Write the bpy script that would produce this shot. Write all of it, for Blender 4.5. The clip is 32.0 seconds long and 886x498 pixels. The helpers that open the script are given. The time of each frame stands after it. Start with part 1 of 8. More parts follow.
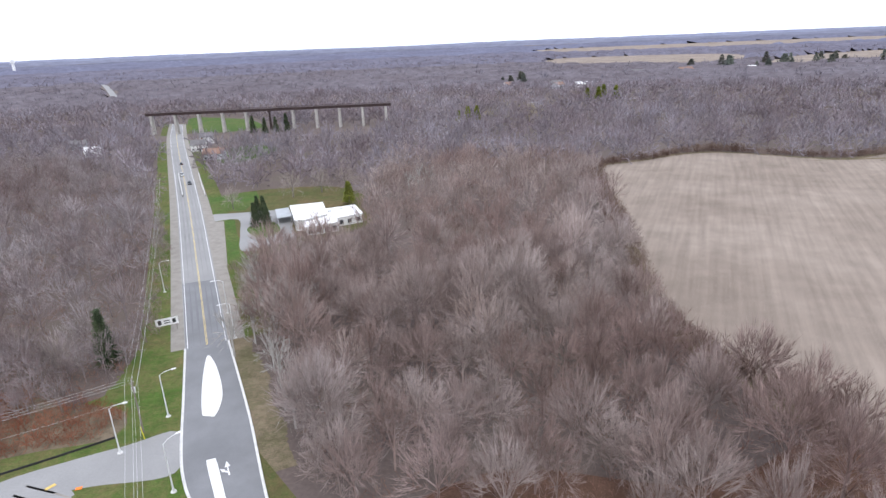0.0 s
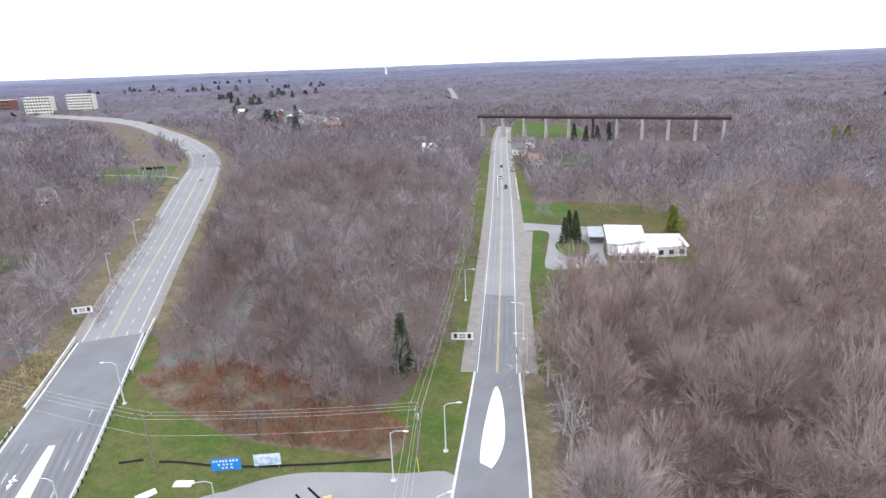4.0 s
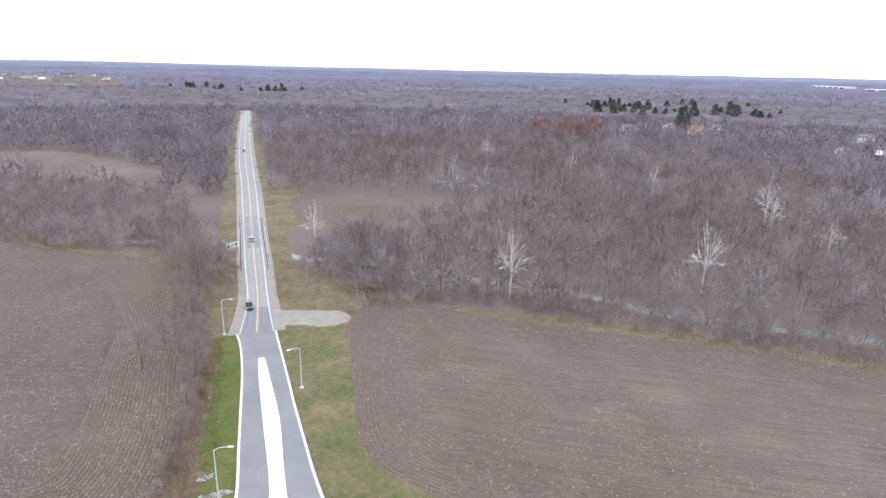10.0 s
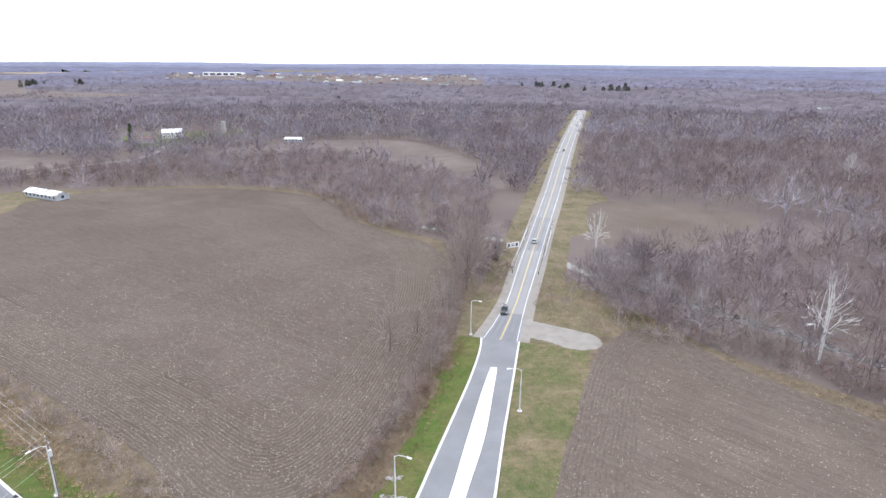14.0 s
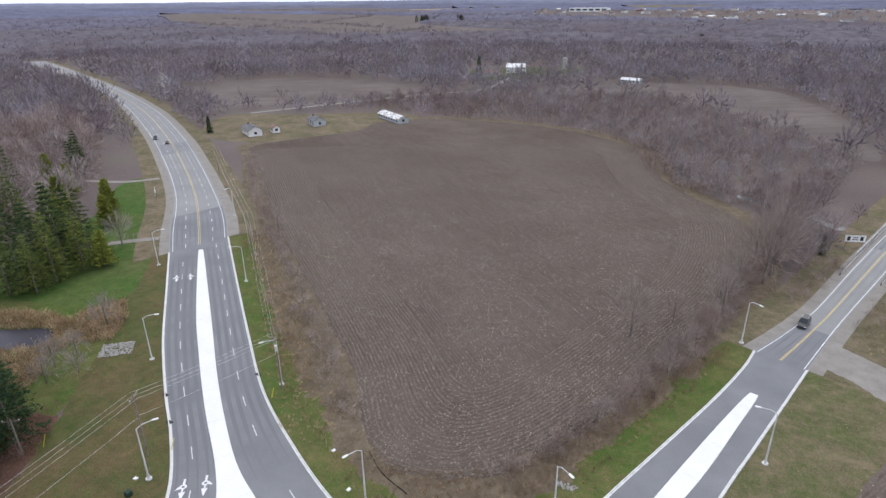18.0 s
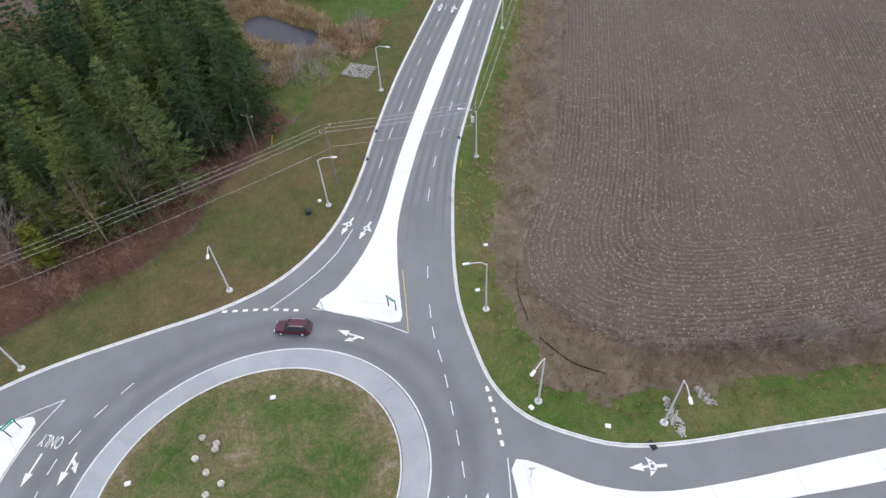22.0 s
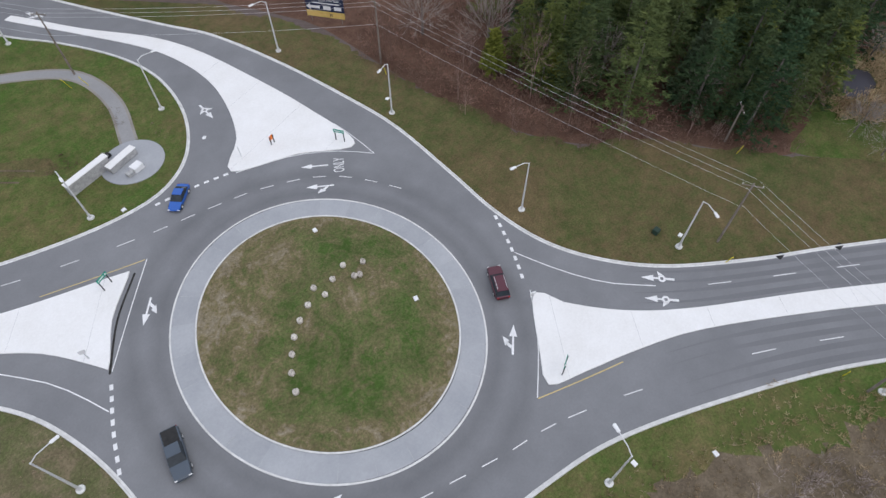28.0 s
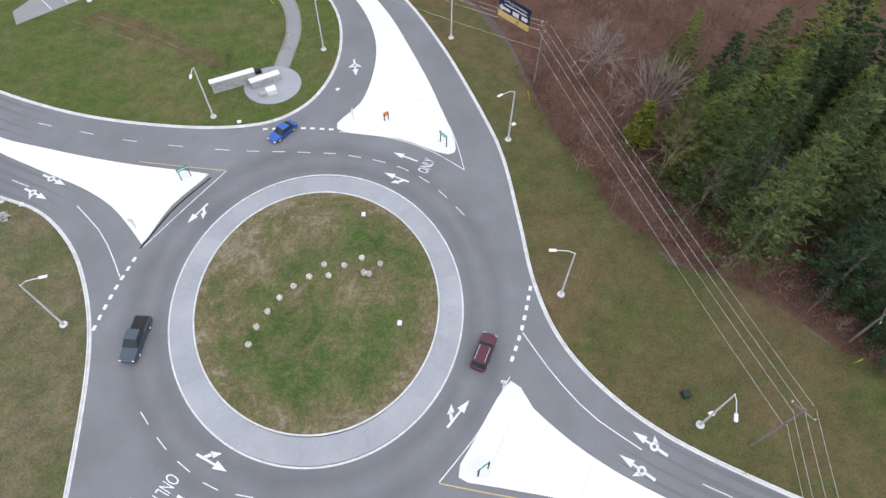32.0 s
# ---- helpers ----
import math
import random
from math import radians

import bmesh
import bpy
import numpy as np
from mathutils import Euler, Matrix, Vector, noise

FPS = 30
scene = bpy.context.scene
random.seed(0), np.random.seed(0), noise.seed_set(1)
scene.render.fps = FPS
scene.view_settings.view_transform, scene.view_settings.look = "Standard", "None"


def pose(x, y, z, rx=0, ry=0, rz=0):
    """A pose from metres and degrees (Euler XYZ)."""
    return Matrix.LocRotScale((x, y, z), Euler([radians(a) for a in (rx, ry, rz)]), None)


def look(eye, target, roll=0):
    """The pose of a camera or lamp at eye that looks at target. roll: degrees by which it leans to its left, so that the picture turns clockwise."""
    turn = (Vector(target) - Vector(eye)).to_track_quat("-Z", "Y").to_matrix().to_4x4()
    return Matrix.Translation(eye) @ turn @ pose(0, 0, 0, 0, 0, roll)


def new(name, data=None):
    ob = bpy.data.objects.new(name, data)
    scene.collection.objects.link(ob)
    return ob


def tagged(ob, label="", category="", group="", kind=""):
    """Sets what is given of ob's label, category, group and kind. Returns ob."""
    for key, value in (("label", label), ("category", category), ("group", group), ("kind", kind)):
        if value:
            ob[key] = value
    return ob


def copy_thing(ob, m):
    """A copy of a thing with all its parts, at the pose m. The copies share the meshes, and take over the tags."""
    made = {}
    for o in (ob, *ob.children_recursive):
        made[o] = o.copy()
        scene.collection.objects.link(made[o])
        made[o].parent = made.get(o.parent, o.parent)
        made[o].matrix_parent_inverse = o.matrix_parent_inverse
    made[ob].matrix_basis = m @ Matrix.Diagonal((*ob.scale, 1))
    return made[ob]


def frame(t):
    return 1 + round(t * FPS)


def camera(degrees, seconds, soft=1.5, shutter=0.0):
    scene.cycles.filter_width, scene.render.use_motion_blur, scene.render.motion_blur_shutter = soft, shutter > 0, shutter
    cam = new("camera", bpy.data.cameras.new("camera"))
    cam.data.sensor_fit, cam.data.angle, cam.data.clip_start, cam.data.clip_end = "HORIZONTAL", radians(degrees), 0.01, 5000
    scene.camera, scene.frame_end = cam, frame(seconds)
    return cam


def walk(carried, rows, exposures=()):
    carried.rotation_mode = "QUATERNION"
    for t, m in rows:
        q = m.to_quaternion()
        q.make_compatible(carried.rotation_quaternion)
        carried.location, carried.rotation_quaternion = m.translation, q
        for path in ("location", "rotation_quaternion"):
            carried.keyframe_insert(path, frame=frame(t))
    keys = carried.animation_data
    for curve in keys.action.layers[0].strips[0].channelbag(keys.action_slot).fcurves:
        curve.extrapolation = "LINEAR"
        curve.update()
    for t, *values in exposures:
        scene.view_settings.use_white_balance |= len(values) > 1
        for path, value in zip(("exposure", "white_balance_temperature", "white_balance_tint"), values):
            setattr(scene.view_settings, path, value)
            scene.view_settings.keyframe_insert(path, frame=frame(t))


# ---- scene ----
cam = camera(73.5, 32.0, 1.45)
# seconds, place in metres, turn in degrees; the origin is the middle of the roundabout
ROWS = [
    (0.0, 43.31, 6.55, 67.56, 70.82, 2.17, 1.82),
    (0.5, 42.39, 9.51, 67.28, 71.05, 2.04, 2.67),
    (1.0, 41.34, 12.48, 67.08, 71.29, 2.08, 5.49),
    (1.5, 40.11, 15.41, 66.93, 71.53, 2.15, 9.40),
    (2.0, 38.79, 18.27, 66.77, 71.80, 2.09, 14.23),
    (2.5, 37.38, 21.07, 66.60, 72.04, 2.10, 18.60),
    (4.5, 30.23, 29.64, 66.35, 72.80, 1.97, 35.49),
    (5.0, 28.15, 31.17, 66.41, 72.98, 1.87, 39.77),
    (5.5, 25.81, 32.44, 66.46, 73.24, 1.67, 46.50),
    (6.0, 23.28, 33.57, 66.42, 73.67, 1.27, 59.57),
    (6.5, 20.75, 34.56, 66.26, 73.97, 0.53, 77.28),
    (7.0, 18.37, 35.58, 66.20, 73.98, -0.15, 96.26),
    (7.5, 15.91, 36.51, 66.33, 74.01, -0.92, 109.46),
    (8.0, 13.57, 37.36, 66.44, 73.90, -1.27, 116.49),
    (8.5, 11.34, 38.05, 66.51, 73.66, -1.45, 125.18),
    (9.0, 8.90, 38.57, 66.57, 73.42, -1.40, 132.38),
    (9.5, 6.20, 38.91, 66.61, 73.26, -1.36, 138.26),
    (10.0, 3.42, 39.06, 66.64, 73.09, -1.28, 143.45),
    (10.5, 0.68, 39.00, 66.65, 72.99, -1.23, 147.54),
    (11.0, -2.03, 38.72, 66.65, 72.89, -1.09, 151.17),
    (11.5, -4.81, 38.27, 66.64, 72.81, -0.84, 154.79),
    (12.0, -7.48, 37.59, 66.69, 72.75, -0.69, 158.40),
    (12.5, -9.96, 36.75, 66.83, 72.70, -0.61, 162.50),
    (13.0, -12.29, 35.78, 66.91, 72.62, -0.57, 166.84),
    (13.5, -14.56, 34.65, 66.94, 72.59, -0.48, 171.23),
    (14.0, -16.80, 33.17, 67.05, 72.58, -0.32, 175.33),
    (14.5, -19.03, 31.36, 67.25, 77.59, -0.26, 179.47),
    (16.5, -27.09, 23.05, 65.96, 78.58, 0.00, -164.07),
    (17.0, -28.76, 20.54, 65.86, 75.60, 0.34, -160.17),
    (17.5, -30.34, 17.98, 65.76, 71.53, 0.43, -156.00),
    (18.0, -31.75, 15.26, 65.70, 67.11, 0.56, -151.82),
    (18.5, -32.99, 12.42, 65.73, 62.62, 0.81, -147.47),
    (19.0, -33.98, 9.46, 65.75, 58.10, 0.97, -143.02),
    (19.5, -34.70, 6.42, 65.71, 53.86, 1.21, -138.64),
    (20.0, -35.19, 3.33, 65.59, 50.06, 1.56, -134.35),
    (20.5, -35.36, 0.18, 65.43, 45.76, 1.80, -130.13),
    (21.0, -35.19, -2.98, 65.26, 43.29, 2.04, -125.89),
    (21.5, -34.74, -6.04, 65.08, 43.36, 2.27, -122.04),
    (22.0, -34.20, -8.97, 64.96, 43.51, 2.38, -117.98),
    (22.5, -33.55, -11.76, 64.78, 43.17, 2.49, -114.03),
    (23.0, -32.80, -14.41, 64.59, 41.85, 2.56, -109.99),
    (23.5, -31.84, -16.97, 64.36, 40.16, 2.53, -106.03),
    (24.0, -30.63, -19.43, 64.05, 38.44, 2.55, -102.17),
    (24.5, -29.32, -21.75, 63.75, 36.75, 2.50, -98.20),
    (25.0, -27.80, -23.87, 63.45, 35.25, 2.32, -93.98),
    (25.5, -26.18, -25.76, 63.22, 35.44, 2.01, -88.53),
    (26.0, -24.51, -27.51, 63.00, 36.08, 1.08, -77.68),
    (26.5, -22.84, -29.19, 62.86, 36.42, 0.34, -67.05),
    (28.5, -12.21, -35.99, 64.22, 35.39, 0.01, -39.99),
    (29.0, -9.61, -36.84, 64.31, 35.21, -0.14, -36.10),
    (29.5, -6.93, -37.57, 64.35, 35.06, -0.28, -32.26),
    (30.0, -4.20, -38.15, 64.40, 34.90, -0.40, -28.37),
    (30.5, -1.44, -38.55, 64.47, 34.78, -0.48, -24.15),
    (31.0, 1.32, -38.74, 64.56, 34.66, -0.64, -19.84),
    (31.5, 4.11, -38.78, 64.67, 34.50, -0.71, -15.57),
    (32.0, 6.94, -38.70, 64.78, 34.43, -0.73, -11.49),
]
EXPOSURES = [(0.0, 0.05), (1.0, 0.0), (2.0, 0.36), (4.5, 0.12), (5.0, 0.14), (6.0, -0.36), (7.0, -0.22), (8.0, 0.06), (9.0, 0.2), (13.0, 0.33), (14.0, 0.33), (14.5, 0.22), (16.5, -0.3), (17.0, -0.4), (19.0, -0.4), (20.0, -0.44), (21.0, -0.7), (22.0, -0.36), (23.0, 0.1), (24.0, 0.15), (26.0, 0.21), (27.0, -0.1), (28.5, -0.98), (30.0, -1.3), (31.0, -0.87), (32.0, -0.33)]
walk(cam, [(t, pose(x, y, z, rx, ry, rz)) for t, x, y, z, rx, ry, rz in ROWS], EXPOSURES)

# ---- world and light: a bright, even overcast ----
world = bpy.data.worlds.new("overcast_sky")
scene.world = world
world.use_nodes = True
wn, wl = world.node_tree.nodes, world.node_tree.links
sky = wn.new("ShaderNodeTexSky")
sky.sky_type, sky.sun_disc = "NISHITA", False
sky.sun_elevation, sky.sun_rotation = radians(32), radians(200)
sky.dust_density, sky.air_density, sky.ozone_density = 6.0, 1.0, 1.0
cloud = wn.new("ShaderNodeMix")
cloud.data_type = "RGBA"
cloud.inputs["Factor"].default_value = 0.9
veil = wn.new("ShaderNodeTexNoise")
veil.inputs["Scale"].default_value, veil.inputs["Detail"].default_value, veil.inputs["Roughness"].default_value = 2.2, 4, 0.5
tone = wn.new("ShaderNodeValToRGB")
tone.color_ramp.elements[0].position, tone.color_ramp.elements[0].color = 0.36, (0.76, 0.87, 0.98, 1)
tone.color_ramp.elements[1].position, tone.color_ramp.elements[1].color = 0.60, (1.10, 1.13, 1.33, 1)
wl.new(wn.new("ShaderNodeTexCoord").outputs["Generated"], veil.inputs["Vector"])
wl.new(veil.outputs["Fac"], tone.inputs[0])
bright = wn.new("ShaderNodeVectorMath")
bright.operation = "SCALE"
bright.inputs["Scale"].default_value = 10.2
wl.new(tone.outputs[0], bright.inputs[0])
wl.new(bright.outputs[0], cloud.inputs["B"])
wl.new(sky.outputs[0], cloud.inputs["A"])
wl.new(cloud.outputs["Result"], wn["Background"].inputs["Color"])
wn["Background"].inputs["Strength"].default_value = 0.15
sun = new("sun", bpy.data.lights.new("sun", "SUN"))
sun.data.energy, sun.data.angle, sun.data.color = 1.0, radians(25), (1.0, 0.98, 0.96)
sun.matrix_world = look((0, 0, 100), (-30, 45, 0))


# ---- materials ----
def shader(name):
    m = bpy.data.materials.new(name)
    m.use_nodes = True
    return m, m.node_tree.nodes, m.node_tree.links, m.node_tree.nodes["Principled BSDF"]


def ramp(nodes, links, source, stops):
    r = nodes.new("ShaderNodeValToRGB")
    while len(r.color_ramp.elements) < len(stops):
        r.color_ramp.elements.new(0.5)
    for e, (at, c) in zip(r.color_ramp.elements, stops):
        e.position, e.color = at, (*c, 1)
    links.new(source, r.inputs[0])
    return r.outputs[0]


def noise_of(nodes, links, size, detail=4, rough=0.6, stretch=None, twist=0.0):
    """Noise in world metres, with features of about that size."""
    co = nodes.new("ShaderNodeNewGeometry").outputs["Position"]
    if stretch:
        for kind, value in (("Rotation", (0, 0, radians(-stretch[3]))), ("Scale", stretch[:3])):
            mp = nodes.new("ShaderNodeMapping")
            mp.inputs[kind].default_value = value
            links.new(co, mp.inputs[0])
            co = mp.outputs[0]
    n = nodes.new("ShaderNodeTexNoise")
    n.inputs["Scale"].default_value, n.inputs["Detail"].default_value, n.inputs["Roughness"].default_value = 1 / size, detail, rough
    n.inputs["Distortion"].default_value = twist
    links.new(co, n.inputs["Vector"])
    return n.outputs["Fac"]


def mix(nodes, links, kind, fac, a, b):
    x = nodes.new("ShaderNodeMix")
    x.data_type, x.blend_type = "RGBA", kind
    for key, v in (("Factor", fac), ("A", a), ("B", b)):
        if isinstance(v, (int, float)):
            x.inputs[key].default_value = v
        elif isinstance(v, tuple):
            x.inputs[key].default_value = (*v, 1)
        else:
            links.new(v, x.inputs[key])
    return x.outputs["Result"]


def bump(nodes, links, bsdf, height, strength, distance):
    b = nodes.new("ShaderNodeBump")
    b.inputs["Strength"].default_value, b.inputs["Distance"].default_value = strength, distance
    links.new(height, b.inputs["Height"])
    links.new(b.outputs[0], bsdf.inputs["Normal"])


def surface(name, stops, size, fine=None, rough=0.9, metal=0.0, relief=0.0, vary=0.0, grain=0.35):
    """A surface with stains of one size and grain of another; vary: lightness from piece to piece."""
    m, n, l, b = shader(name)
    col = ramp(n, l, noise_of(n, l, size), stops)
    if fine:
        g = noise_of(n, l, fine, 3, 0.7)
        col = mix(n, l, "OVERLAY", grain, col, ramp(n, l, g, [(0.25, (0.3,) * 3), (0.75, (0.7,) * 3)]))
        if relief:
            bump(n, l, b, g, 0.5, relief)
    if vary:
        o = n.new("ShaderNodeObjectInfo")
        col = mix(n, l, "OVERLAY", 1.0, col, ramp(n, l, o.outputs["Random"], [(0, (0.5 - vary,) * 3), (1, (0.5 + vary,) * 3)]))
    l.new(col, b.inputs["Base Color"])
    b.inputs["Roughness"].default_value, b.inputs["Metallic"].default_value = rough, metal
    b.inputs["Specular IOR Level"].default_value = 0.25
    return m


def grey(v, warm=0.0):
    return (v * (1 + warm), v, v * (1 - warm))


def worn_asphalt():
    """Asphalt with stains, grain, and tyre-polished tracks round the ring."""
    m, n, l, b = shader("asphalt_worn")
    col = ramp(n, l, noise_of(n, l, 11.0), [(0.3, (0.172, 0.175, 0.183)), (0.7, (0.207, 0.210, 0.219))])
    long = noise_of(n, l, 2.4, 4, 0.65)
    co = n.new("ShaderNodeNewGeometry").outputs["Position"]
    mp = n.new("ShaderNodeMapping")
    mp.inputs["Location"].default_value, mp.inputs["Scale"].default_value = (0.2 / 0.93, -0.2 / 1.065, 0), (1 / 0.93, 1 / 1.065, 0)
    l.new(co, mp.inputs[0])
    far = n.new("ShaderNodeVectorMath")
    far.operation = "LENGTH"
    l.new(mp.outputs[0], far.inputs[0])
    wob = n.new("ShaderNodeMath")
    wob.operation = "MULTIPLY_ADD"
    l.new(long, wob.inputs[0])
    wob.inputs[1].default_value = 1.6
    l.new(far.outputs["Value"], wob.inputs[2])
    sc = n.new("ShaderNodeMath")
    sc.operation = "MULTIPLY"
    l.new(wob.outputs[0], sc.inputs[0])
    sc.inputs[1].default_value = 1 / 40
    track = ramp(n, l, sc.outputs[0], [(0.49, (0.53,) * 3), (0.535, (0.43,) * 3), (0.575, (0.52,) * 3), (0.62, (0.43,) * 3), (0.67, (0.53,) * 3)])
    col = mix(n, l, "OVERLAY", 0.9, col, track)
    g = noise_of(n, l, 0.25, 3, 0.7)
    col = mix(n, l, "OVERLAY", 0.14, col, ramp(n, l, g, [(0.25, (0.3,) * 3), (0.75, (0.7,) * 3)]))
    streak = noise_of(n, l, 8.0, 4, 0.6)
    col = mix(n, l, "OVERLAY", 0.4, col, ramp(n, l, streak, [(0.35, (0.41,) * 3), (0.65, (0.58,) * 3)]))
    l.new(col, b.inputs["Base Color"])
    b.inputs["Roughness"].default_value, b.inputs["Specular IOR Level"].default_value = 0.85, 0.25
    return m


ASPHALT = worn_asphalt()
ASPHALT_DARK = surface("asphalt_polished", [(0.3, (0.156, 0.158, 0.166)), (0.7, (0.178, 0.180, 0.189))], 14.0, 0.25, 0.8, grain=0.12)
JOINT = surface("concrete_joint", [(0.3, (0.36, 0.36, 0.36)), (0.7, (0.52, 0.52, 0.52))], 3.0, None, 0.9)
TAR = surface("crumbled_tar", [(0.35, (0.018, 0.017, 0.016)), (0.65, (0.05, 0.047, 0.044))], 0.6, 0.15, 0.95)
ASPHALT_MID = surface("asphalt_tracked", [(0.3, (0.218, 0.216, 0.216)), (0.7, (0.27, 0.268, 0.266))], 9.0, 0.3, 0.85, grain=0.25)
ASPHALT_OLD = surface("asphalt_pale", [(0.3, (0.25, 0.248, 0.248)), (0.7, (0.305, 0.302, 0.30))], 14.0, 0.4, 0.9, grain=0.2)
CONCRETE = surface("concrete_pale", [(0.3, (0.74, 0.73, 0.71)), (0.7, (0.80, 0.795, 0.785))], 5.0, 0.3, 0.8)
CONCRETE_APRON = surface("concrete_apron", [(0.3, (0.315, 0.328, 0.348)), (0.7, (0.388, 0.398, 0.415))], 6.0, 0.3, 0.8, grain=0.15, vary=0.03)
CURB = surface("concrete_curb", [(0.3, (0.54, 0.535, 0.52)), (0.7, (0.72, 0.715, 0.70))], 1.2, 0.2, 0.85)
PAINT = surface("road_paint_white", [(0.3, (0.66,) * 3), (0.7, (0.8,) * 3)], 1.5, 0.15, 0.6)
PAINT_YELLOW = surface("road_paint_yellow", [(0.3, (0.55, 0.42, 0.17)), (0.7, (0.66, 0.52, 0.24))], 1.5, 0.15, 0.6)
GRAVEL = surface("gravel_shoulder", [(0.3, (0.225, 0.206, 0.184)), (0.7, (0.30, 0.278, 0.25))], 3.0, 0.5, 0.95, grain=0.2)
GALVANISED = surface("galvanised_steel", [(0.3, (0.62, 0.63, 0.64)), (0.7, (0.74, 0.74, 0.74))], 0.8, None, 0.5, 0.3)
WOOD_POLE = surface("weathered_wood", [(0.3, (0.16, 0.13, 0.11)), (0.7, (0.26, 0.23, 0.2))], 1.0, 0.08, 0.9)
WHITE_PAINT = surface("white_paint", [(0.3, (0.72, 0.72, 0.72)), (0.7, (0.82, 0.82, 0.82))], 1.5, None, 0.6)
DARK = surface("dark_rubber", [(0.3, (0.02,) * 3), (0.7, (0.035,) * 3)], 0.4, None, 0.7)
STONE = surface("pale_boulder", [(0.3, (0.42, 0.38, 0.33)), (0.7, (0.62, 0.58, 0.52))], 0.5, 0.1, 0.9, vary=0.08)
BARK = surface("bare_bark", [(0.3, (0.125, 0.105, 0.095)), (0.7, (0.20, 0.175, 0.16))], 2.0, None, 0.95)
BARK_WHITE = surface("white_bark", [(0.3, (0.50, 0.48, 0.45)), (0.7, (0.68, 0.66, 0.63))], 1.2, None, 0.9)
BARK_PALE = surface("pale_grey_bark", [(0.3, (0.31, 0.295, 0.275)), (0.7, (0.45, 0.435, 0.41))], 1.2, None, 0.9)


def woodland(name, low, high, size=22.0, each=0.0, vary=1.0):
    """Twigs and bark of leafless trees: the tone changes from one clump to the next and from tree to tree."""
    m, n, l, b = shader(name)
    col = ramp(n, l, noise_of(n, l, size, 3, 0.55), [(0.36, low), (0.64, high)])
    wide = noise_of(n, l, 70.0, 3, 0.6)
    col = mix(n, l, "OVERLAY", 0.8, col, ramp(n, l, wide, [(0.3, (0.45, 0.40, 0.39)), (0.5, (0.5, 0.49, 0.48)), (0.7, (0.57, 0.58, 0.60))]))
    isle = n.new("ShaderNodeNewGeometry").outputs["Random Per Island"]
    col = mix(n, l, "OVERLAY", 0.9 * vary, col, ramp(n, l, isle, [(0, (0.39,) * 3), (1, (0.61,) * 3)]))
    kin = n.new("ShaderNodeAttribute")
    kin.attribute_name = "tone"
    col = mix(n, l, "OVERLAY", vary, col, ramp(n, l, kin.outputs["Fac"], [(0.0, (0.36, 0.32, 0.31)), (0.3, (0.47, 0.43, 0.42)), (0.5, (0.5, 0.5, 0.5)), (0.75, (0.56, 0.57, 0.575)), (1.0, (0.69, 0.69, 0.68))]))
    if each:
        o = n.new("ShaderNodeObjectInfo").outputs["Random"]
        col = mix(n, l, "OVERLAY", 1.0, col, ramp(n, l, o, [(0, (0.5 - each, 0.5 - each * 0.7, 0.5 - each * 0.5)), (0.6, (0.5,) * 3), (1, (0.5 + each, 0.5 + each * 0.8, 0.5))]))
    l.new(col, b.inputs["Base Color"])
    b.inputs["Roughness"].default_value, b.inputs["Specular IOR Level"].default_value = 0.95, 0.1
    return m


TWIG = woodland("bare_twigs", (0.222, 0.178, 0.163), (0.40, 0.338, 0.320), 8.0)
TWIG_MID = woodland("mid_bare_twigs", (0.182, 0.155, 0.155), (0.332, 0.296, 0.300), 8.0)
# far woods: aerial haze painted into the twig colour as blue-grey
TWIG_FAR_HAZY = woodland("hazy_far_twigs", (0.190, 0.170, 0.190), (0.305, 0.280, 0.312), 26.0, vary=0.8)
TWIG_BROWN = woodland("brown_twigs", (0.155, 0.105, 0.086), (0.28, 0.205, 0.175), 6.0)
# horizon woods: stronger haze painted into the twigs
TWIG_HORIZON_HAZY = woodland("hazy_distant_twigs", (0.165, 0.155, 0.185), (0.24, 0.228, 0.262), 120.0, vary=0.45)
TWIG_GREY = woodland("grey_twigs", (0.25, 0.22, 0.198), (0.37, 0.33, 0.30))
TWIG_RED = woodland("rust_brush", (0.20, 0.076, 0.047), (0.33, 0.150, 0.095), 6.0)
NEEDLE = woodland("conifer_needles", (0.064, 0.092, 0.038), (0.130, 0.162, 0.062), 4.0, 0.33)
NEEDLE_DARK = woodland("dark_conifer_needles", (0.045, 0.07, 0.04), (0.095, 0.125, 0.065), 5.0)
REED = woodland("dry_reeds", (0.32, 0.235, 0.14), (0.52, 0.41, 0.265), 4.0)


def ground_cover():
    """Leaf litter and winter grass on the land at large."""
    m, n, l, b = shader("leaf_litter_ground")
    a = ramp(n, l, noise_of(n, l, 40.0, 5, 0.6), [(0.35, (0.095, 0.066, 0.050)), (0.5, (0.125, 0.092, 0.068)), (0.62, (0.138, 0.110, 0.074)), (0.74, (0.128, 0.116, 0.066))])
    far = ramp(n, l, noise_of(n, l, 420.0, 4, 0.6), [(0.40, (0.125, 0.102, 0.100)), (0.60, (0.175, 0.150, 0.153))])
    col = mix(n, l, "MIX", 0.6, a, far)
    g = noise_of(n, l, 0.9, 3, 0.7)
    col = mix(n, l, "OVERLAY", 0.5, col, ramp(n, l, g, [(0.25, (0.3,) * 3), (0.75, (0.7,) * 3)]))
    l.new(col, b.inputs["Base Color"])
    b.inputs["Roughness"].default_value = 1.0
    b.inputs["Specular IOR Level"].default_value = 0.1
    return m


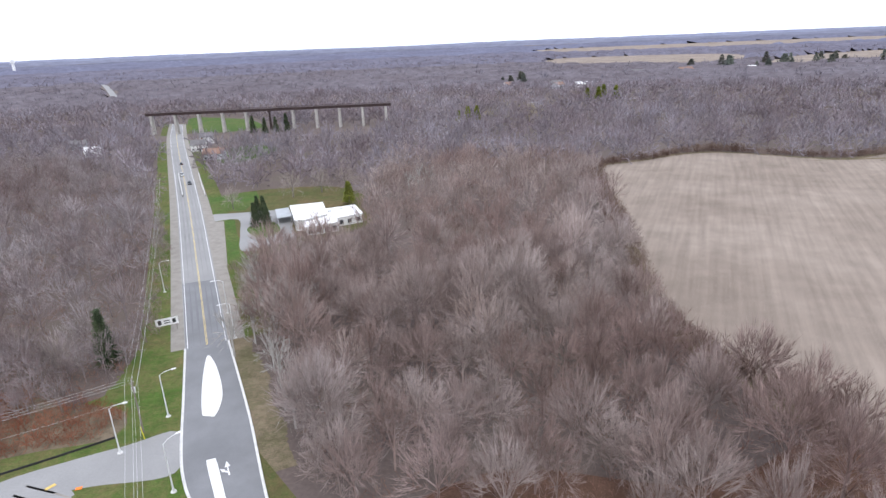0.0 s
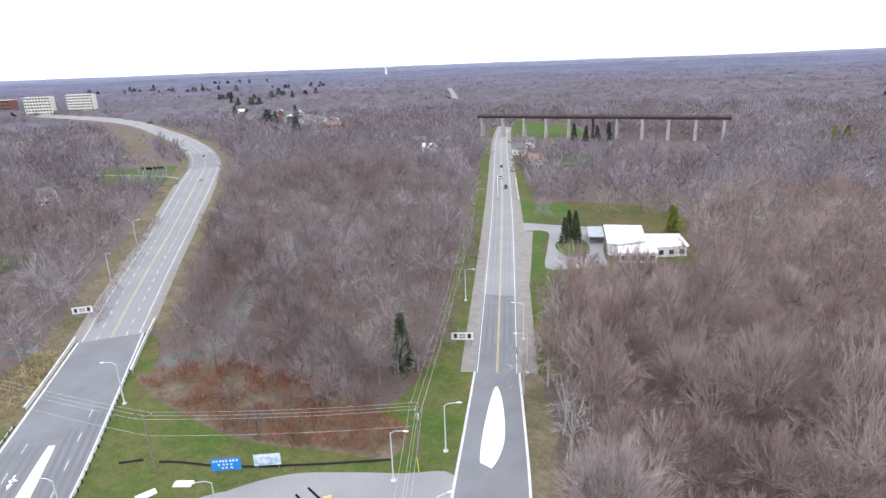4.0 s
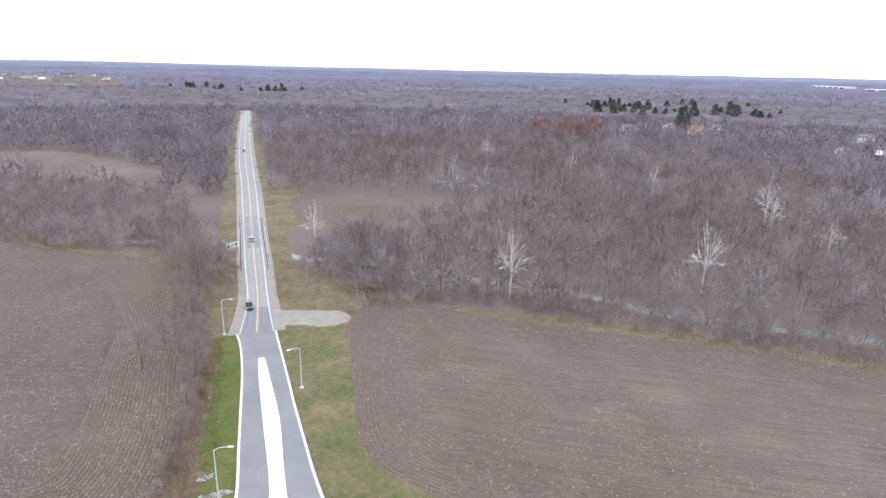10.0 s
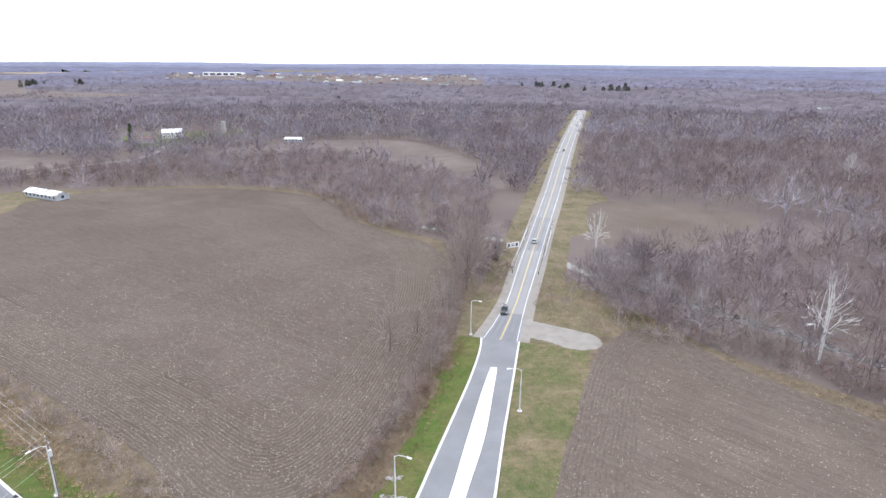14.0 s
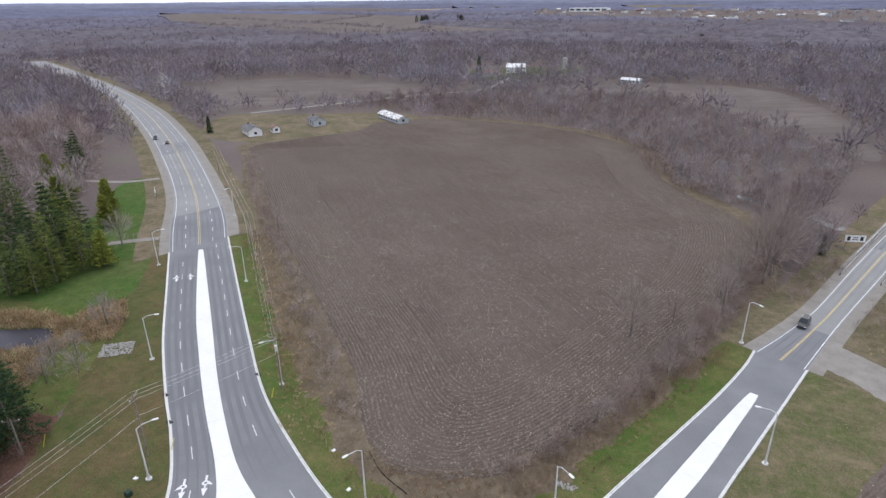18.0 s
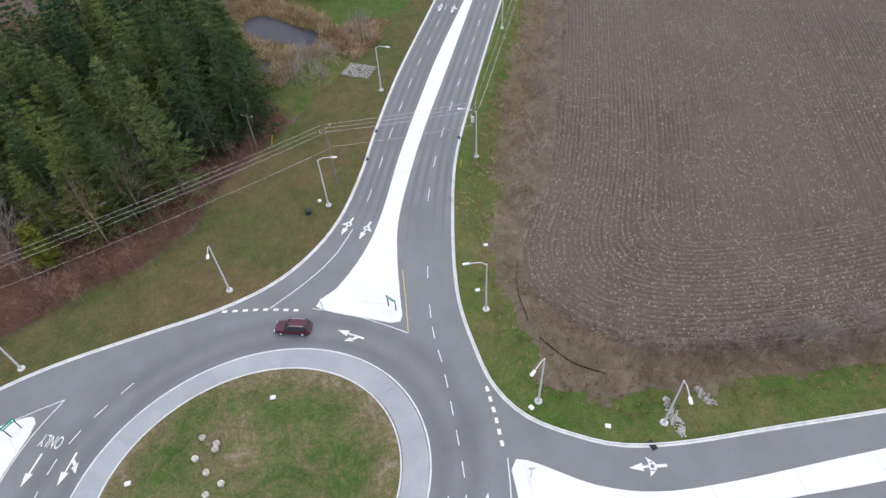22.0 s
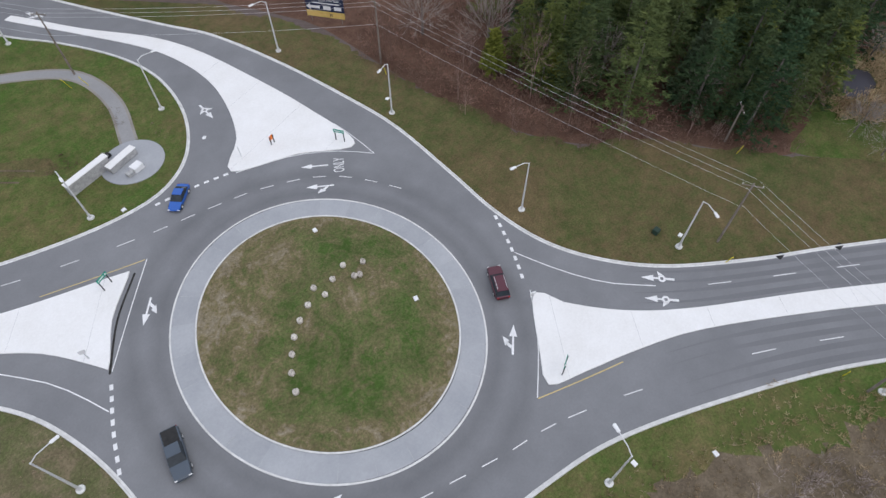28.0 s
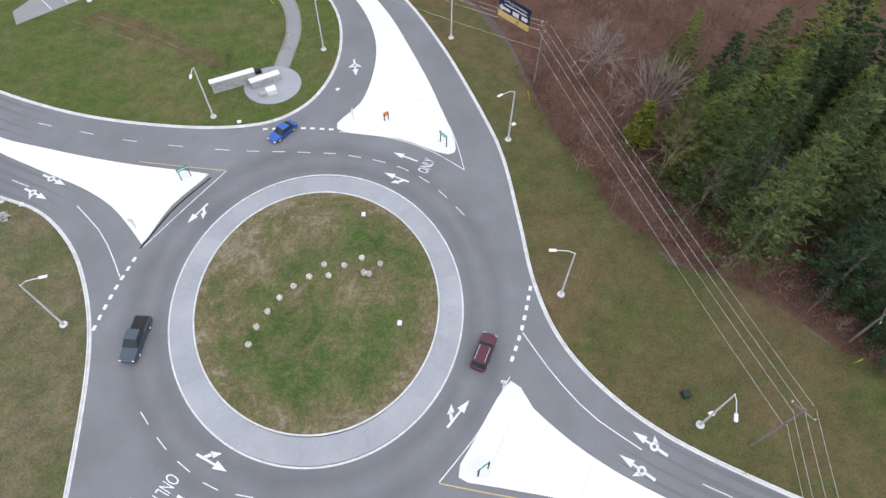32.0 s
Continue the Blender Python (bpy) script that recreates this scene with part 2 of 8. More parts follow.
def turf(name, green, dry, size=7.0, lean=0.5, bare=None, worn=None, twist=0.0):
    """Mown grass going brown in patches, broad and small, with worn pale spots and blades as grain."""
    m, n, l, b = shader(name)
    big = noise_of(n, l, size * 2.2, 7, 0.68, None, twist)
    mid = noise_of(n, l, 1.3, 5, 0.72, None, twist)
    both = mix(n, l, "MIX", 0.42, big, mid)
    for wx, wy, wr, stops in worn or ():
        mp = n.new("ShaderNodeMapping")
        mp.inputs["Location"].default_value = (-wx / wr, -wy / wr, 0)
        mp.inputs["Scale"].default_value = (1 / wr, 1 / wr, 0)
        l.new(n.new("ShaderNodeNewGeometry").outputs["Position"], mp.inputs[0])
        ball = n.new("ShaderNodeVectorMath")
        ball.operation = "LENGTH"
        l.new(mp.outputs[0], ball.inputs[0])
        both = mix(n, l, "ADD", 1.0, both, ramp(n, l, ball.outputs["Value"], [(at, (v,) * 3) for at, v in stops]))
    col = ramp(n, l, both, [(lean - 0.11, green), (lean + 0.01, tuple((p + q) / 2 for p, q in zip(green, dry))), (lean + 0.10, dry), (lean + 0.2, bare or tuple(1.2 * q for q in dry))])
    g = noise_of(n, l, 0.28, 4, 0.8)
    col = mix(n, l, "OVERLAY", 0.8, col, ramp(n, l, g, [(0.28, (0.26,) * 3), (0.72, (0.74,) * 3)]))
    spot = noise_of(n, l, 3.1, 6, 0.75)
    col = mix(n, l, "OVERLAY", 0.55, col, ramp(n, l, spot, [(0.36, (0.36,) * 3), (0.64, (0.64,) * 3)]))
    l.new(col, b.inputs["Base Color"])
    b.inputs["Roughness"].default_value, b.inputs["Specular IOR Level"].default_value = 1.0, 0.1
    bump(n, l, b, g, 0.7, 0.12)
    return m


def tilled(name, low, high, turn, spacing, pale):
    """A ploughed field: rows along one way, damp and dry stretches, straw flecks."""
    m, n, l, b = shader(name)
    big = noise_of(n, l, 45.0, 4, 0.6)
    col = ramp(n, l, big, [(0.35, low), (0.65, high)])
    rows = noise_of(n, l, spacing, 2, 0.5, (0.045, 1.0, 1.0, turn))
    col = mix(n, l, "OVERLAY", 0.45, col, ramp(n, l, rows, [(0.3, (0.36,) * 3), (0.7, (0.64,) * 3)]))
    drift = noise_of(n, l, 9.0, 4, 0.6)
    col = mix(n, l, "OVERLAY", 0.5, col, ramp(n, l, drift, [(0.3, (0.40,) * 3), (0.7, (0.60,) * 3)]))
    fleck = noise_of(n, l, 0.3, 3, 0.8)
    col = mix(n, l, "MIX", ramp(n, l, fleck, [(0.55, (0, 0, 0)), (0.68, (0.75,) * 3)]), col, pale)
    l.new(col, b.inputs["Base Color"])
    b.inputs["Roughness"].default_value, b.inputs["Specular IOR Level"].default_value = 1.0, 0.1
    bump(n, l, b, rows, 0.7, 0.25)
    return m


GROUND = ground_cover()
GRASS = turf("verge_grass", (0.064, 0.110, 0.024), (0.150, 0.124, 0.058), 7.0, 0.515)
GRASS_DRY = turf("dry_grass", (0.09, 0.092, 0.044), (0.188, 0.15, 0.102), 5.0, 0.455)
GRASS_ISLE = turf("patchy_island_grass", (0.058, 0.102, 0.024), (0.168, 0.138, 0.076), 2.6, 0.52, (0.25, 0.215, 0.155), ((-8.0, 8.0, 7.0, ((0.3, 0.13), (1.0, 0.0))), (0.5, 10.5, 5.5, ((0.3, 0.13), (1.0, 0.0))), (-11.0, -1.0, 5.0, ((0.3, 0.09), (1.0, 0.0))), (5.5, 1.0, 5.5, ((0.35, 0.11), (1.0, 0.0))), (-2.0, 1.0, 3.5, ((0.2, 0.08), (1.0, 0.0))), (-0.2, 0.2, 18.0, ((0.66, 0.0), (0.9, 0.13)))), 1.6)
GRASS_ROAD = turf("mixed_verge_grass", (0.078, 0.102, 0.034), (0.175, 0.142, 0.088), 4.0, 0.475)
ROUGH = turf("rough_brown_grass", (0.115, 0.090, 0.062), (0.19, 0.152, 0.108), 2.5, 0.5)
LITTER = turf("red_brown_leaf_litter", (0.092, 0.052, 0.037), (0.148, 0.088, 0.064), 4.0, 0.5)
GRASS_BROWN = turf("brown_lawn", (0.066, 0.092, 0.028), (0.132, 0.10, 0.052), 9.0, 0.475)
GRASS_LUSH = turf("green_lawn", (0.060, 0.112, 0.026), (0.118, 0.122, 0.048), 9.0, 0.55)
SOIL_CD = tilled("tilled_soil", (0.091, 0.070, 0.057), (0.130, 0.104, 0.087), -40, 0.9, (0.25, 0.212, 0.182))
SOIL_BC = tilled("tilled_soil_damp", (0.112, 0.088, 0.072), (0.146, 0.118, 0.099), -49, 0.9, (0.24, 0.203, 0.175))
# ridges painted paler than the soil between, in place of weak shading
SOIL_RIDGE = surface("crumbled_lit_soil_ridge", [(0.38, (0.106, 0.083, 0.067)), (0.56, (0.150, 0.121, 0.100)), (0.72, (0.26, 0.221, 0.183))], 0.45, 0.2, 1.0)
SOIL_ROW = surface("low_soil_row", [(0.40, (0.108, 0.085, 0.070)), (0.66, (0.150, 0.121, 0.101))], 1.6, 0.25, 1.0)
SOIL_FAR = tilled("far_brown_field", (0.118, 0.096, 0.087), (0.165, 0.138, 0.125), 35, 5.0, (0.2, 0.17, 0.15))
STUBBLE = tilled("pale_stubble", (0.212, 0.172, 0.143), (0.28, 0.232, 0.196), 68, 2.2, (0.34, 0.288, 0.242))


# ---- helpers for building ----
def part(name, bm, material, parent=None, label=""):
    """Links a bmesh as one mesh object under a thing or a part."""
    me = bpy.data.meshes.new(name)
    bm.to_mesh(me)
    bm.free()
    me.materials.append(material)
    ob = new(name, me)
    ob.parent = parent
    if label:
        ob["label"] = label
    return ob


def structure(ob, label, category):
    return tagged(ob, label, category, "", "structure")


def raw(name, verts, faces, material, parent=None, smooth=False):
    me = bpy.data.meshes.new(name)
    me.from_pydata([tuple(v) for v in verts], [], [tuple(f) for f in faces])
    me.materials.append(material)
    if smooth:
        me.polygons.foreach_set("use_smooth", [True] * len(me.polygons))
    ob = new(name, me)
    ob.parent = parent
    return ob


def curve(points, step=2.0, closed=False):
    """A smooth line through the points (Catmull-Rom), as an array of x, y."""
    p = [np.array(q, float) for q in points]
    n = len(p)
    out = []
    for i in range(n if closed else n - 1):
        if closed:
            a, b, c, d = p[i - 1], p[i], p[(i + 1) % n], p[(i + 2) % n]
        else:
            b, c = p[i], p[i + 1]
            a = p[i - 1] if i else 2 * b - c
            d = p[i + 2] if i + 2 < n else 2 * c - b
        k = max(1, int(np.linalg.norm(c - b) / step))
        for j in range(k):
            t = j / k
            out.append(0.5 * (2 * b + (c - a) * t + (2 * a - 5 * b + 4 * c - d) * t * t + (3 * b - a - 3 * c + d) * t ** 3))
    if not closed:
        out.append(p[-1])
    return np.array(out)


def normals(line):
    d = np.gradient(line, axis=0)
    d /= np.maximum(np.linalg.norm(d, axis=1), 1e-9)[:, None]
    return np.stack([-d[:, 1], d[:, 0]], 1)


def aside(line, by):
    """The line moved to its left by that many metres."""
    return line + normals(line) * by


def height(x, y):
    """The land: level near the roundabout, rising slowly to the horizon."""
    r = math.hypot(x, y)
    return 45 * max(0.0, (r - 500) / 4400) ** 1.15


def sheet(name, outline, z, material, parent=None):
    """A flat sheet inside a closed outline."""
    from mathutils.geometry import tessellate_polygon
    v = [Vector((x, y, z + height(x, y))) for x, y in outline]
    tris = tessellate_polygon([v])
    ob = raw(name, v, tris, material, parent)
    if ob.data.polygons[0].normal.z < 0:
        ob.data.flip_normals()
    return ob


def band(name, left, right, z, material, parent=None):
    """A strip between two lines of as many points."""
    n = len(left)
    v = [(x, y, z + height(x, y)) for x, y in left] + [(x, y, z + height(x, y)) for x, y in right]
    ob = raw(name, v, [(i, i + 1, n + i + 1, n + i) for i in range(n - 1)], material, parent)
    if ob.data.polygons[0].normal.z < 0:
        ob.data.flip_normals()
    return ob


def profile(name, line, section, material, parent=None, closed=False):
    """A section of (aside, up) pairs drawn along a line."""
    k, n = len(section), len(line)
    nm = normals(line)
    if closed:
        d = np.roll(line, -1, 0) - np.roll(line, 1, 0)
        d /= np.linalg.norm(d, axis=1)[:, None]
        nm = np.stack([-d[:, 1], d[:, 0]], 1)
    v, f = [], []
    for i in range(n):
        for a, u in section:
            q = line[i] + nm[i] * a
            v.append((q[0], q[1], u + height(q[0], q[1])))
    for i in range(n if closed else n - 1):
        j = (i + 1) % n
        for s in range(k - 1):
            f.append((i * k + s, i * k + s + 1, j * k + s + 1, j * k + s))
    bm = bmesh.new()
    vs = [bm.verts.new(q) for q in v]
    for q in f:
        bm.faces.new([vs[i] for i in q])
    bmesh.ops.recalc_face_normals(bm, faces=bm.faces)
    return part(name, bm, material, parent)


def ragged(line, amount, step=0.7, seed=3):
    """The line in short steps, each pushed about at random, smooth over a metre or two."""
    p = np.asarray(line, float)
    s = np.concatenate([[0], np.cumsum(np.linalg.norm(np.diff(p, axis=0), axis=1))])
    u = np.arange(0, s[-1], step)
    q = np.stack([np.interp(u, s, p[:, 0]), np.interp(u, s, p[:, 1])], 1)
    rr = np.random.default_rng(seed)
    push = rr.normal(size=q.shape)
    wide = np.array([np.convolve(rr.normal(size=len(q)), np.ones(9) / 3, "same") for _ in (0, 1)]).T
    return q + (0.45 * push + wide) * amount


def slab(name, outline, z0, z1, material, parent=None, bevel=0.05):
    """A raised block with a rounded rim over a closed outline."""
    from mathutils.geometry import tessellate_polygon
    o = np.array(outline)
    if 0.5 * np.sum(o[:, 0] * np.roll(o[:, 1], -1) - np.roll(o[:, 0], -1) * o[:, 1]) < 0:
        o = o[::-1]
    d = np.roll(o, -1, 0) - np.roll(o, 1, 0)
    d /= np.maximum(np.linalg.norm(d, axis=1), 1e-9)[:, None]
    inn = o + np.stack([-d[:, 1], d[:, 0]], 1) * bevel
    n = len(o)
    v = [(x, y, z0) for x, y in o] + [(x, y, z1 - bevel) for x, y in o] + [(x, y, z1) for x, y in inn]
    f = []
    for ring in (0, 1):
        for i in range(n):
            j = (i + 1) % n
            f.append((ring * n + i, ring * n + j, ring * n + n + j, ring * n + n + i))
    top = [Vector(q) for q in v[2 * n:]]
    f += [tuple(2 * n + i for i in t) for t in tessellate_polygon([top])]
    bm = bmesh.new()
    vs = [bm.verts.new(q) for q in v]
    for q in f:
        if len(set(q)) == len(q):
            try:
                bm.faces.new([vs[i] for i in q])
            except ValueError:
                pass
    bmesh.ops.recalc_face_normals(bm, faces=bm.faces)
    return part(name, bm, material, parent)


def inside(x, y, outline):
    """Which of the points lie inside the closed outline."""
    x, y = np.asarray(x), np.asarray(y)
    hit = np.zeros(x.shape, bool)
    o = np.asarray(outline)
    for (x0, y0), (x1, y1) in zip(o, np.roll(o, -1, 0)):
        c = (y0 > y) != (y1 > y)
        hit ^= c & (x < (x1 - x0) * (y - y0) / (y1 - y0 + 1e-12) + x0)
    return hit


def tube(bm, a, b, r0, r1, sides=6):
    """A tapered rod from a to b, added to a bmesh."""
    a, b = Vector(a), Vector(b)
    q = (b - a).to_track_quat("Z", "Y")
    rings = []
    for p, r in ((a, r0), (b, r1)):
        rings.append([bm.verts.new(p + q @ Vector((r * math.cos(t), r * math.sin(t), 0))) for t in [2 * math.pi * i / sides for i in range(sides)]])
    for i in range(sides):
        j = (i + 1) % sides
        bm.faces.new((rings[0][i], rings[0][j], rings[1][j], rings[1][i]))
    bm.faces.new(rings[1])
    bm.faces.new(rings[0][::-1])


def block(bm, x0, x1, y0, y1, z0, z1, bevel=0.0):
    made = bmesh.ops.create_cube(bm, size=1, matrix=Matrix.Translation(((x0 + x1) / 2, (y0 + y1) / 2, (z0 + z1) / 2)) @ Matrix.Diagonal((x1 - x0, y1 - y0, z1 - z0, 1)))
    if bevel:
        es = {e for v in made["verts"] for e in v.link_edges}
        bmesh.ops.bevel(bm, geom=list(es), offset=bevel, segments=2, affect="EDGES")


# ---- the land ----
def land():
    rings = [0, 30, 60, 90, 130, 180, 240, 300, 360, 430, 500, 600, 720, 860, 1000, 1200, 1450, 1750, 2100, 2500, 3000, 3600, 4200, 4900]
    k = 96
    v, f = [(0, 0, 0)], []
    for r in rings[1:]:
        for i in range(k):
            a = 2 * math.pi * i / k
            x, y = r * math.cos(a), r * math.sin(a)
            v.append((x, y, height(x, y)))
    for i in range(k):
        f.append((0, 1 + i, 1 + (i + 1) % k))
    for s in range(len(rings) - 2):
        for i in range(k):
            j = (i + 1) % k
            f.append((1 + s * k + i, 1 + (s + 1) * k + i, 1 + (s + 1) * k + j, 1 + s * k + j))
    return structure(raw("ground", v, f, GROUND, smooth=True), "brown leaf litter and winter grass over wide level land", "ground")


land()


def ridge(r, top, low, high, seed):
    """A wooded rise that rings the place far off: a slope up to an uneven crest and a fall behind it."""
    k = 720
    v, f = [], []
    for i in range(k):
        a = 2 * math.pi * i / k
        c, d = math.cos(a), math.sin(a)
        up = top + 7 * noise.noise(Vector((c * 4, d * 4, seed))) + 3 * noise.noise(Vector((c * 22, d * 22, seed))) + 1.5 * noise.noise(Vector((c * 90, d * 90, seed)))
        for rr, z in ((r - 130, height(r - 130, 0) - 2), (r - 40, (up + height(r, 0)) / 2), (r, up), (r + 60, up - 3)):
            v.append((rr * c, rr * d, z))
    for i in range(k):
        j = (i + 1) % k
        for q in range(3):
            f.append((4 * i + q, 4 * i + q + 1, 4 * j + q + 1, 4 * j + q))
    # the blue-grey between low and high is distance haze painted on the slope
    m, n, l, b = shader("hazy_distant_rise")
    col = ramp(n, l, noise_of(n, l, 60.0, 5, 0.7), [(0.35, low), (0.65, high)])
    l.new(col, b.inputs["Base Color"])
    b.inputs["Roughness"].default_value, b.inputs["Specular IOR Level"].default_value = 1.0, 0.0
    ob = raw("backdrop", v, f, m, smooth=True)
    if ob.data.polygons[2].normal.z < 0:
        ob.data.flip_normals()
    return structure(ob, "wooded rise on the horizon, painted in blue-grey haze", "backdrop")


# painted haze grows paler and bluer from ridge to ridge
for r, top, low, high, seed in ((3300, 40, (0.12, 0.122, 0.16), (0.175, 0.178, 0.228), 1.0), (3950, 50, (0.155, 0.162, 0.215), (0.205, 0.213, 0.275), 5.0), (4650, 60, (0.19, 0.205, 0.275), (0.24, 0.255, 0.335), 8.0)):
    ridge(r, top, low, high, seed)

# ---- the plan: kerb lines of the four corners, from leg to leg ----
KERB_AD = curve([(-16.5, 136), (-10, 123.4), (-0.1, 103.9), (9.0, 84.5), (17, 68.5), (21.3, 60), (25.2, 45), (27.9, 28), (28.6, 18.8), (27.8, 7), (27.0, -2.7), (27.8, -10.9), (30.9, -18), (36.2, -24.7), (45.5, -32.3), (55.0, -38.9), (71.3, -51.2), (91.2, -67.9), (110.2, -83.9)], 1.5)
KERB_DC = curve([(104.8, -100.7), (79.6, -79.8), (57.0, -61.3), (40.2, -48.1), (25.5, -39.4), (12.9, -33.3), (4.0, -30.9), (-2.4, -30.1), (-7.7, -31.4), (-12.3, -34.9), (-15.9, -38.9), (-19.0, -45.2), (-22.8, -55.8), (-27.2, -67.9), (-32.6, -83.0), (-36.6, -96), (-38.2, -103.5)], 1.5)
KERB_CB = curve([(-47.4, -100.5), (-39.4, -72.1), (-37.2, -64.5), (-33.4, -50.4), (-30.6, -39.5), (-28.0, -26), (-27.1, -12), (-27.2, -1), (-28.8, 7.6), (-31.7, 14.9), (-36.6, 21.3), (-43.8, 26), (-54.0, 33.8), (-66.3, 43.8), (-82.2, 57.2), (-98.6, 72.6), (-124.5, 97.0)], 1.5)
KERB_BA = curve([(-114.5, 109), (-86.7, 84.2), (-71.7, 70.7), (-58.2, 57.7), (-49.0, 49.6), (-38.5, 42.7), (-28.9, 38.0), (-17.3, 34.2), (-8.7, 32.8), (-2.9, 33.6), (2.2, 37.2), (6.1, 43.8), (8.0, 51.5), (8.0, 59.5), (5.5, 68.2), (0.3, 78), (-4.6, 85), (-9.0, 93.3), (-17.0, 111.9), (-25.6, 131.8)], 1.5)
junction = np.concatenate([KERB_AD, KERB_DC, KERB_CB, KERB_BA])
road = structure(new("road_roundabout"), "grey asphalt roundabout with four divided legs", "road")
sheet("asphalt", junction, 0.05, ASPHALT, road)

# far legs: pairs of edge lines
LEG_A = (curve([(-25.6, 131.8), (-53.7, 190.8), (-100.7, 288.2), (-198.1, 486.2), (-250, 600)], 8), curve([(-16.5, 136), (-42.1, 190.1), (-88.2, 286.5), (-184.3, 482.4), (-236, 594)], 8))
LEG_B = (curve([(-124.5, 97), (-151.2, 120.1), (-211.7, 174.8), (-291.9, 244.3), (-369.8, 312.7), (-445, 362), (-572, 425), (-800, 510), (-1100, 540)], 8), curve([(-114.5, 109), (-161.4, 151.8), (-219, 205.7), (-295.1, 275.7), (-357.3, 328.4), (-455, 390), (-595, 457), (-840, 548), (-1090, 570)], 8))
LEG_C = (curve([(-47.4, -100.5), (-54.3, -123.5), (-66.2, -158.5), (-80.6, -201.9), (-108.0, -282.0), (-171.1, -471.4), (-295, -830)], 8), curve([(-38.2, -103.5), (-48.0, -124.6), (-59.2, -159.9), (-73.5, -203.3), (-99.7, -283.7), (-161.0, -473.1), (-285, -830)], 8))
LEG_D = (curve([(110.2, -83.9), (125, -96), (152.2, -119.6), (197.3, -150.9), (272.1, -197.6), (385.4, -259.5), (541, -327), (740, -392)], 8), curve([(104.8, -100.7), (118, -112.5), (136.1, -126.3), (180.5, -157.5), (237.4, -195.1), (322.5, -244.2), (442.4, -299.3), (632, -371), (730, -405)], 8))


def matched(pair, n=90):
    out = []
    for l in pair:
        s = np.concatenate([[0], np.cumsum(np.linalg.norm(np.diff(l, axis=0), axis=1))])
        u = np.linspace(0, s[-1], n)
        out.append(np.stack([np.interp(u, s, l[:, 0]), np.interp(u, s, l[:, 1])], 1))
    return out


legs = {}
for key, pair in (("north", LEG_A), ("west", LEG_B), ("south", LEG_C), ("east", LEG_D)):
    l, r = matched(pair)
    legs[key] = (l, r)
    band("road_" + key, l, r, 0.058, ASPHALT_OLD)
    structure(bpy.data.objects["road_" + key], "pale worn asphalt road running off into the country", "road")

# ---- roundabout island ----
def ring(r, n=128):
    """A ring of the slightly oval island: longer from south to north."""
    return np.array([(-0.2 + r * 0.93 * math.cos(2 * math.pi * i / n), 0.2 + r * 1.065 * math.sin(2 * math.pi * i / n)) for i in range(n)])


isle = structure(new("central_island"), "round grass island with a concrete truck apron", "traffic island")
apron = ring(17.7, 252)
for k in range(28):
    run = np.array([apron[(9 * k + i) % 252] for i in range(10)])
    d = run[1] - run[0]
    run[0] += d / np.linalg.norm(d) * 0.009
    run[-1] -= (run[-1] - run[-2]) / np.linalg.norm(run[-1] - run[-2]) * 0.009
    profile("apron_panel", run, [(-1.5, 0.04), (-1.45, 0.12), (-1.1, 0.14), (1.5, 0.24)], CONCRETE_APRON, isle)
profile("apron_kerb", ring(19.28), [(-0.12, 0.03), (-0.1, 0.13), (0.08, 0.15), (0.12, 0.1)], CURB, isle, True)
profile("apron_bed", ring(17.7), [(-1.44, 0.03), (-1.1, 0.115), (1.5, 0.215)], JOINT, isle, True)
profile("kerb", ring(16.1), [(-0.1, 0.2), (-0.1, 0.36), (0.06, 0.38), (0.1, 0.34), (0.1, 0.2)], CURB, isle, True)
v, f = [(0, 0, 1.1)], []
for s in range(1, 13):
    for x, y in ring(16.0 * s / 12, 64):
        v.append((x, y, 0.3 + 0.8 * math.cos(s / 12 * math.pi / 2) ** 1.2))
for i in range(64):
    f.append((0, 1 + i, 1 + (i + 1) % 64))
for s in range(11):
    for i in range(64):
        j = (i + 1) % 64
        f.append((1 + s * 64 + i, 1 + s * 64 + 64 + i, 1 + s * 64 + 64 + j, 1 + s * 64 + j))
raw("mound", v, f, GRASS_ISLE, isle, True)

# ---- splitter islands ----
SPLIT_D = curve([(20.6, -14.9), (22.2, -18.5), (26.6, -24.5), (33.1, -30.4), (45.9, -39.7), (60.1, -50.8), (75.9, -63.8), (104.3, -89.2), (103.4, -90.0), (71.2, -63.9), (52.5, -48.5), (40.7, -39.4), (30.5, -32.3), (23.0, -28.6), (16.5, -26.0), (12.4, -24.1), (14.6, -21.0)], 1.5, True)
SPLIT_C = curve([(-11.4, -27.3), (-17.9, -33.2), (-21.7, -38.5), (-24.7, -46.1), (-29.0, -60.0), (-34.5, -77.5), (-38.2, -87.9), (-39.5, -87.6), (-36.9, -77.0), (-32.8, -61.5), (-27.6, -46.5), (-24.4, -36.5), (-22.6, -28.0), (-20.0, -22.2), (-16.2, -24.8)], 1.5, True)
SPLIT_B = curve([(-13.9, 23.8), (-15.6, 24.5), (-26.1, 28.3), (-36.9, 33.2), (-46.7, 38.7), (-60.3, 51.5), (-82.3, 70.4), (-83.3, 69.6), (-63.0, 50.0), (-46.1, 35.6), (-38.0, 29.4), (-31.5, 24.7), (-26.9, 20.3), (-23.7, 15.4), (-22.3, 12.9), (-18.8, 18.8)], 1.5, True)
SPLIT_A = curve([(5.1, 29.6), (9.4, 34.7), (12.1, 40.9), (13.7, 48.2), (13.4, 56.0), (10.9, 65.0), (4.0, 78.0), (-3.4, 91.0), (-2.0, 91.6), (5.6, 78.5), (13.0, 67.6), (16.8, 58.5), (19.3, 47.1), (21.4, 33.5), (21.7, 21.3), (14, 25.7)], 1.5, True)
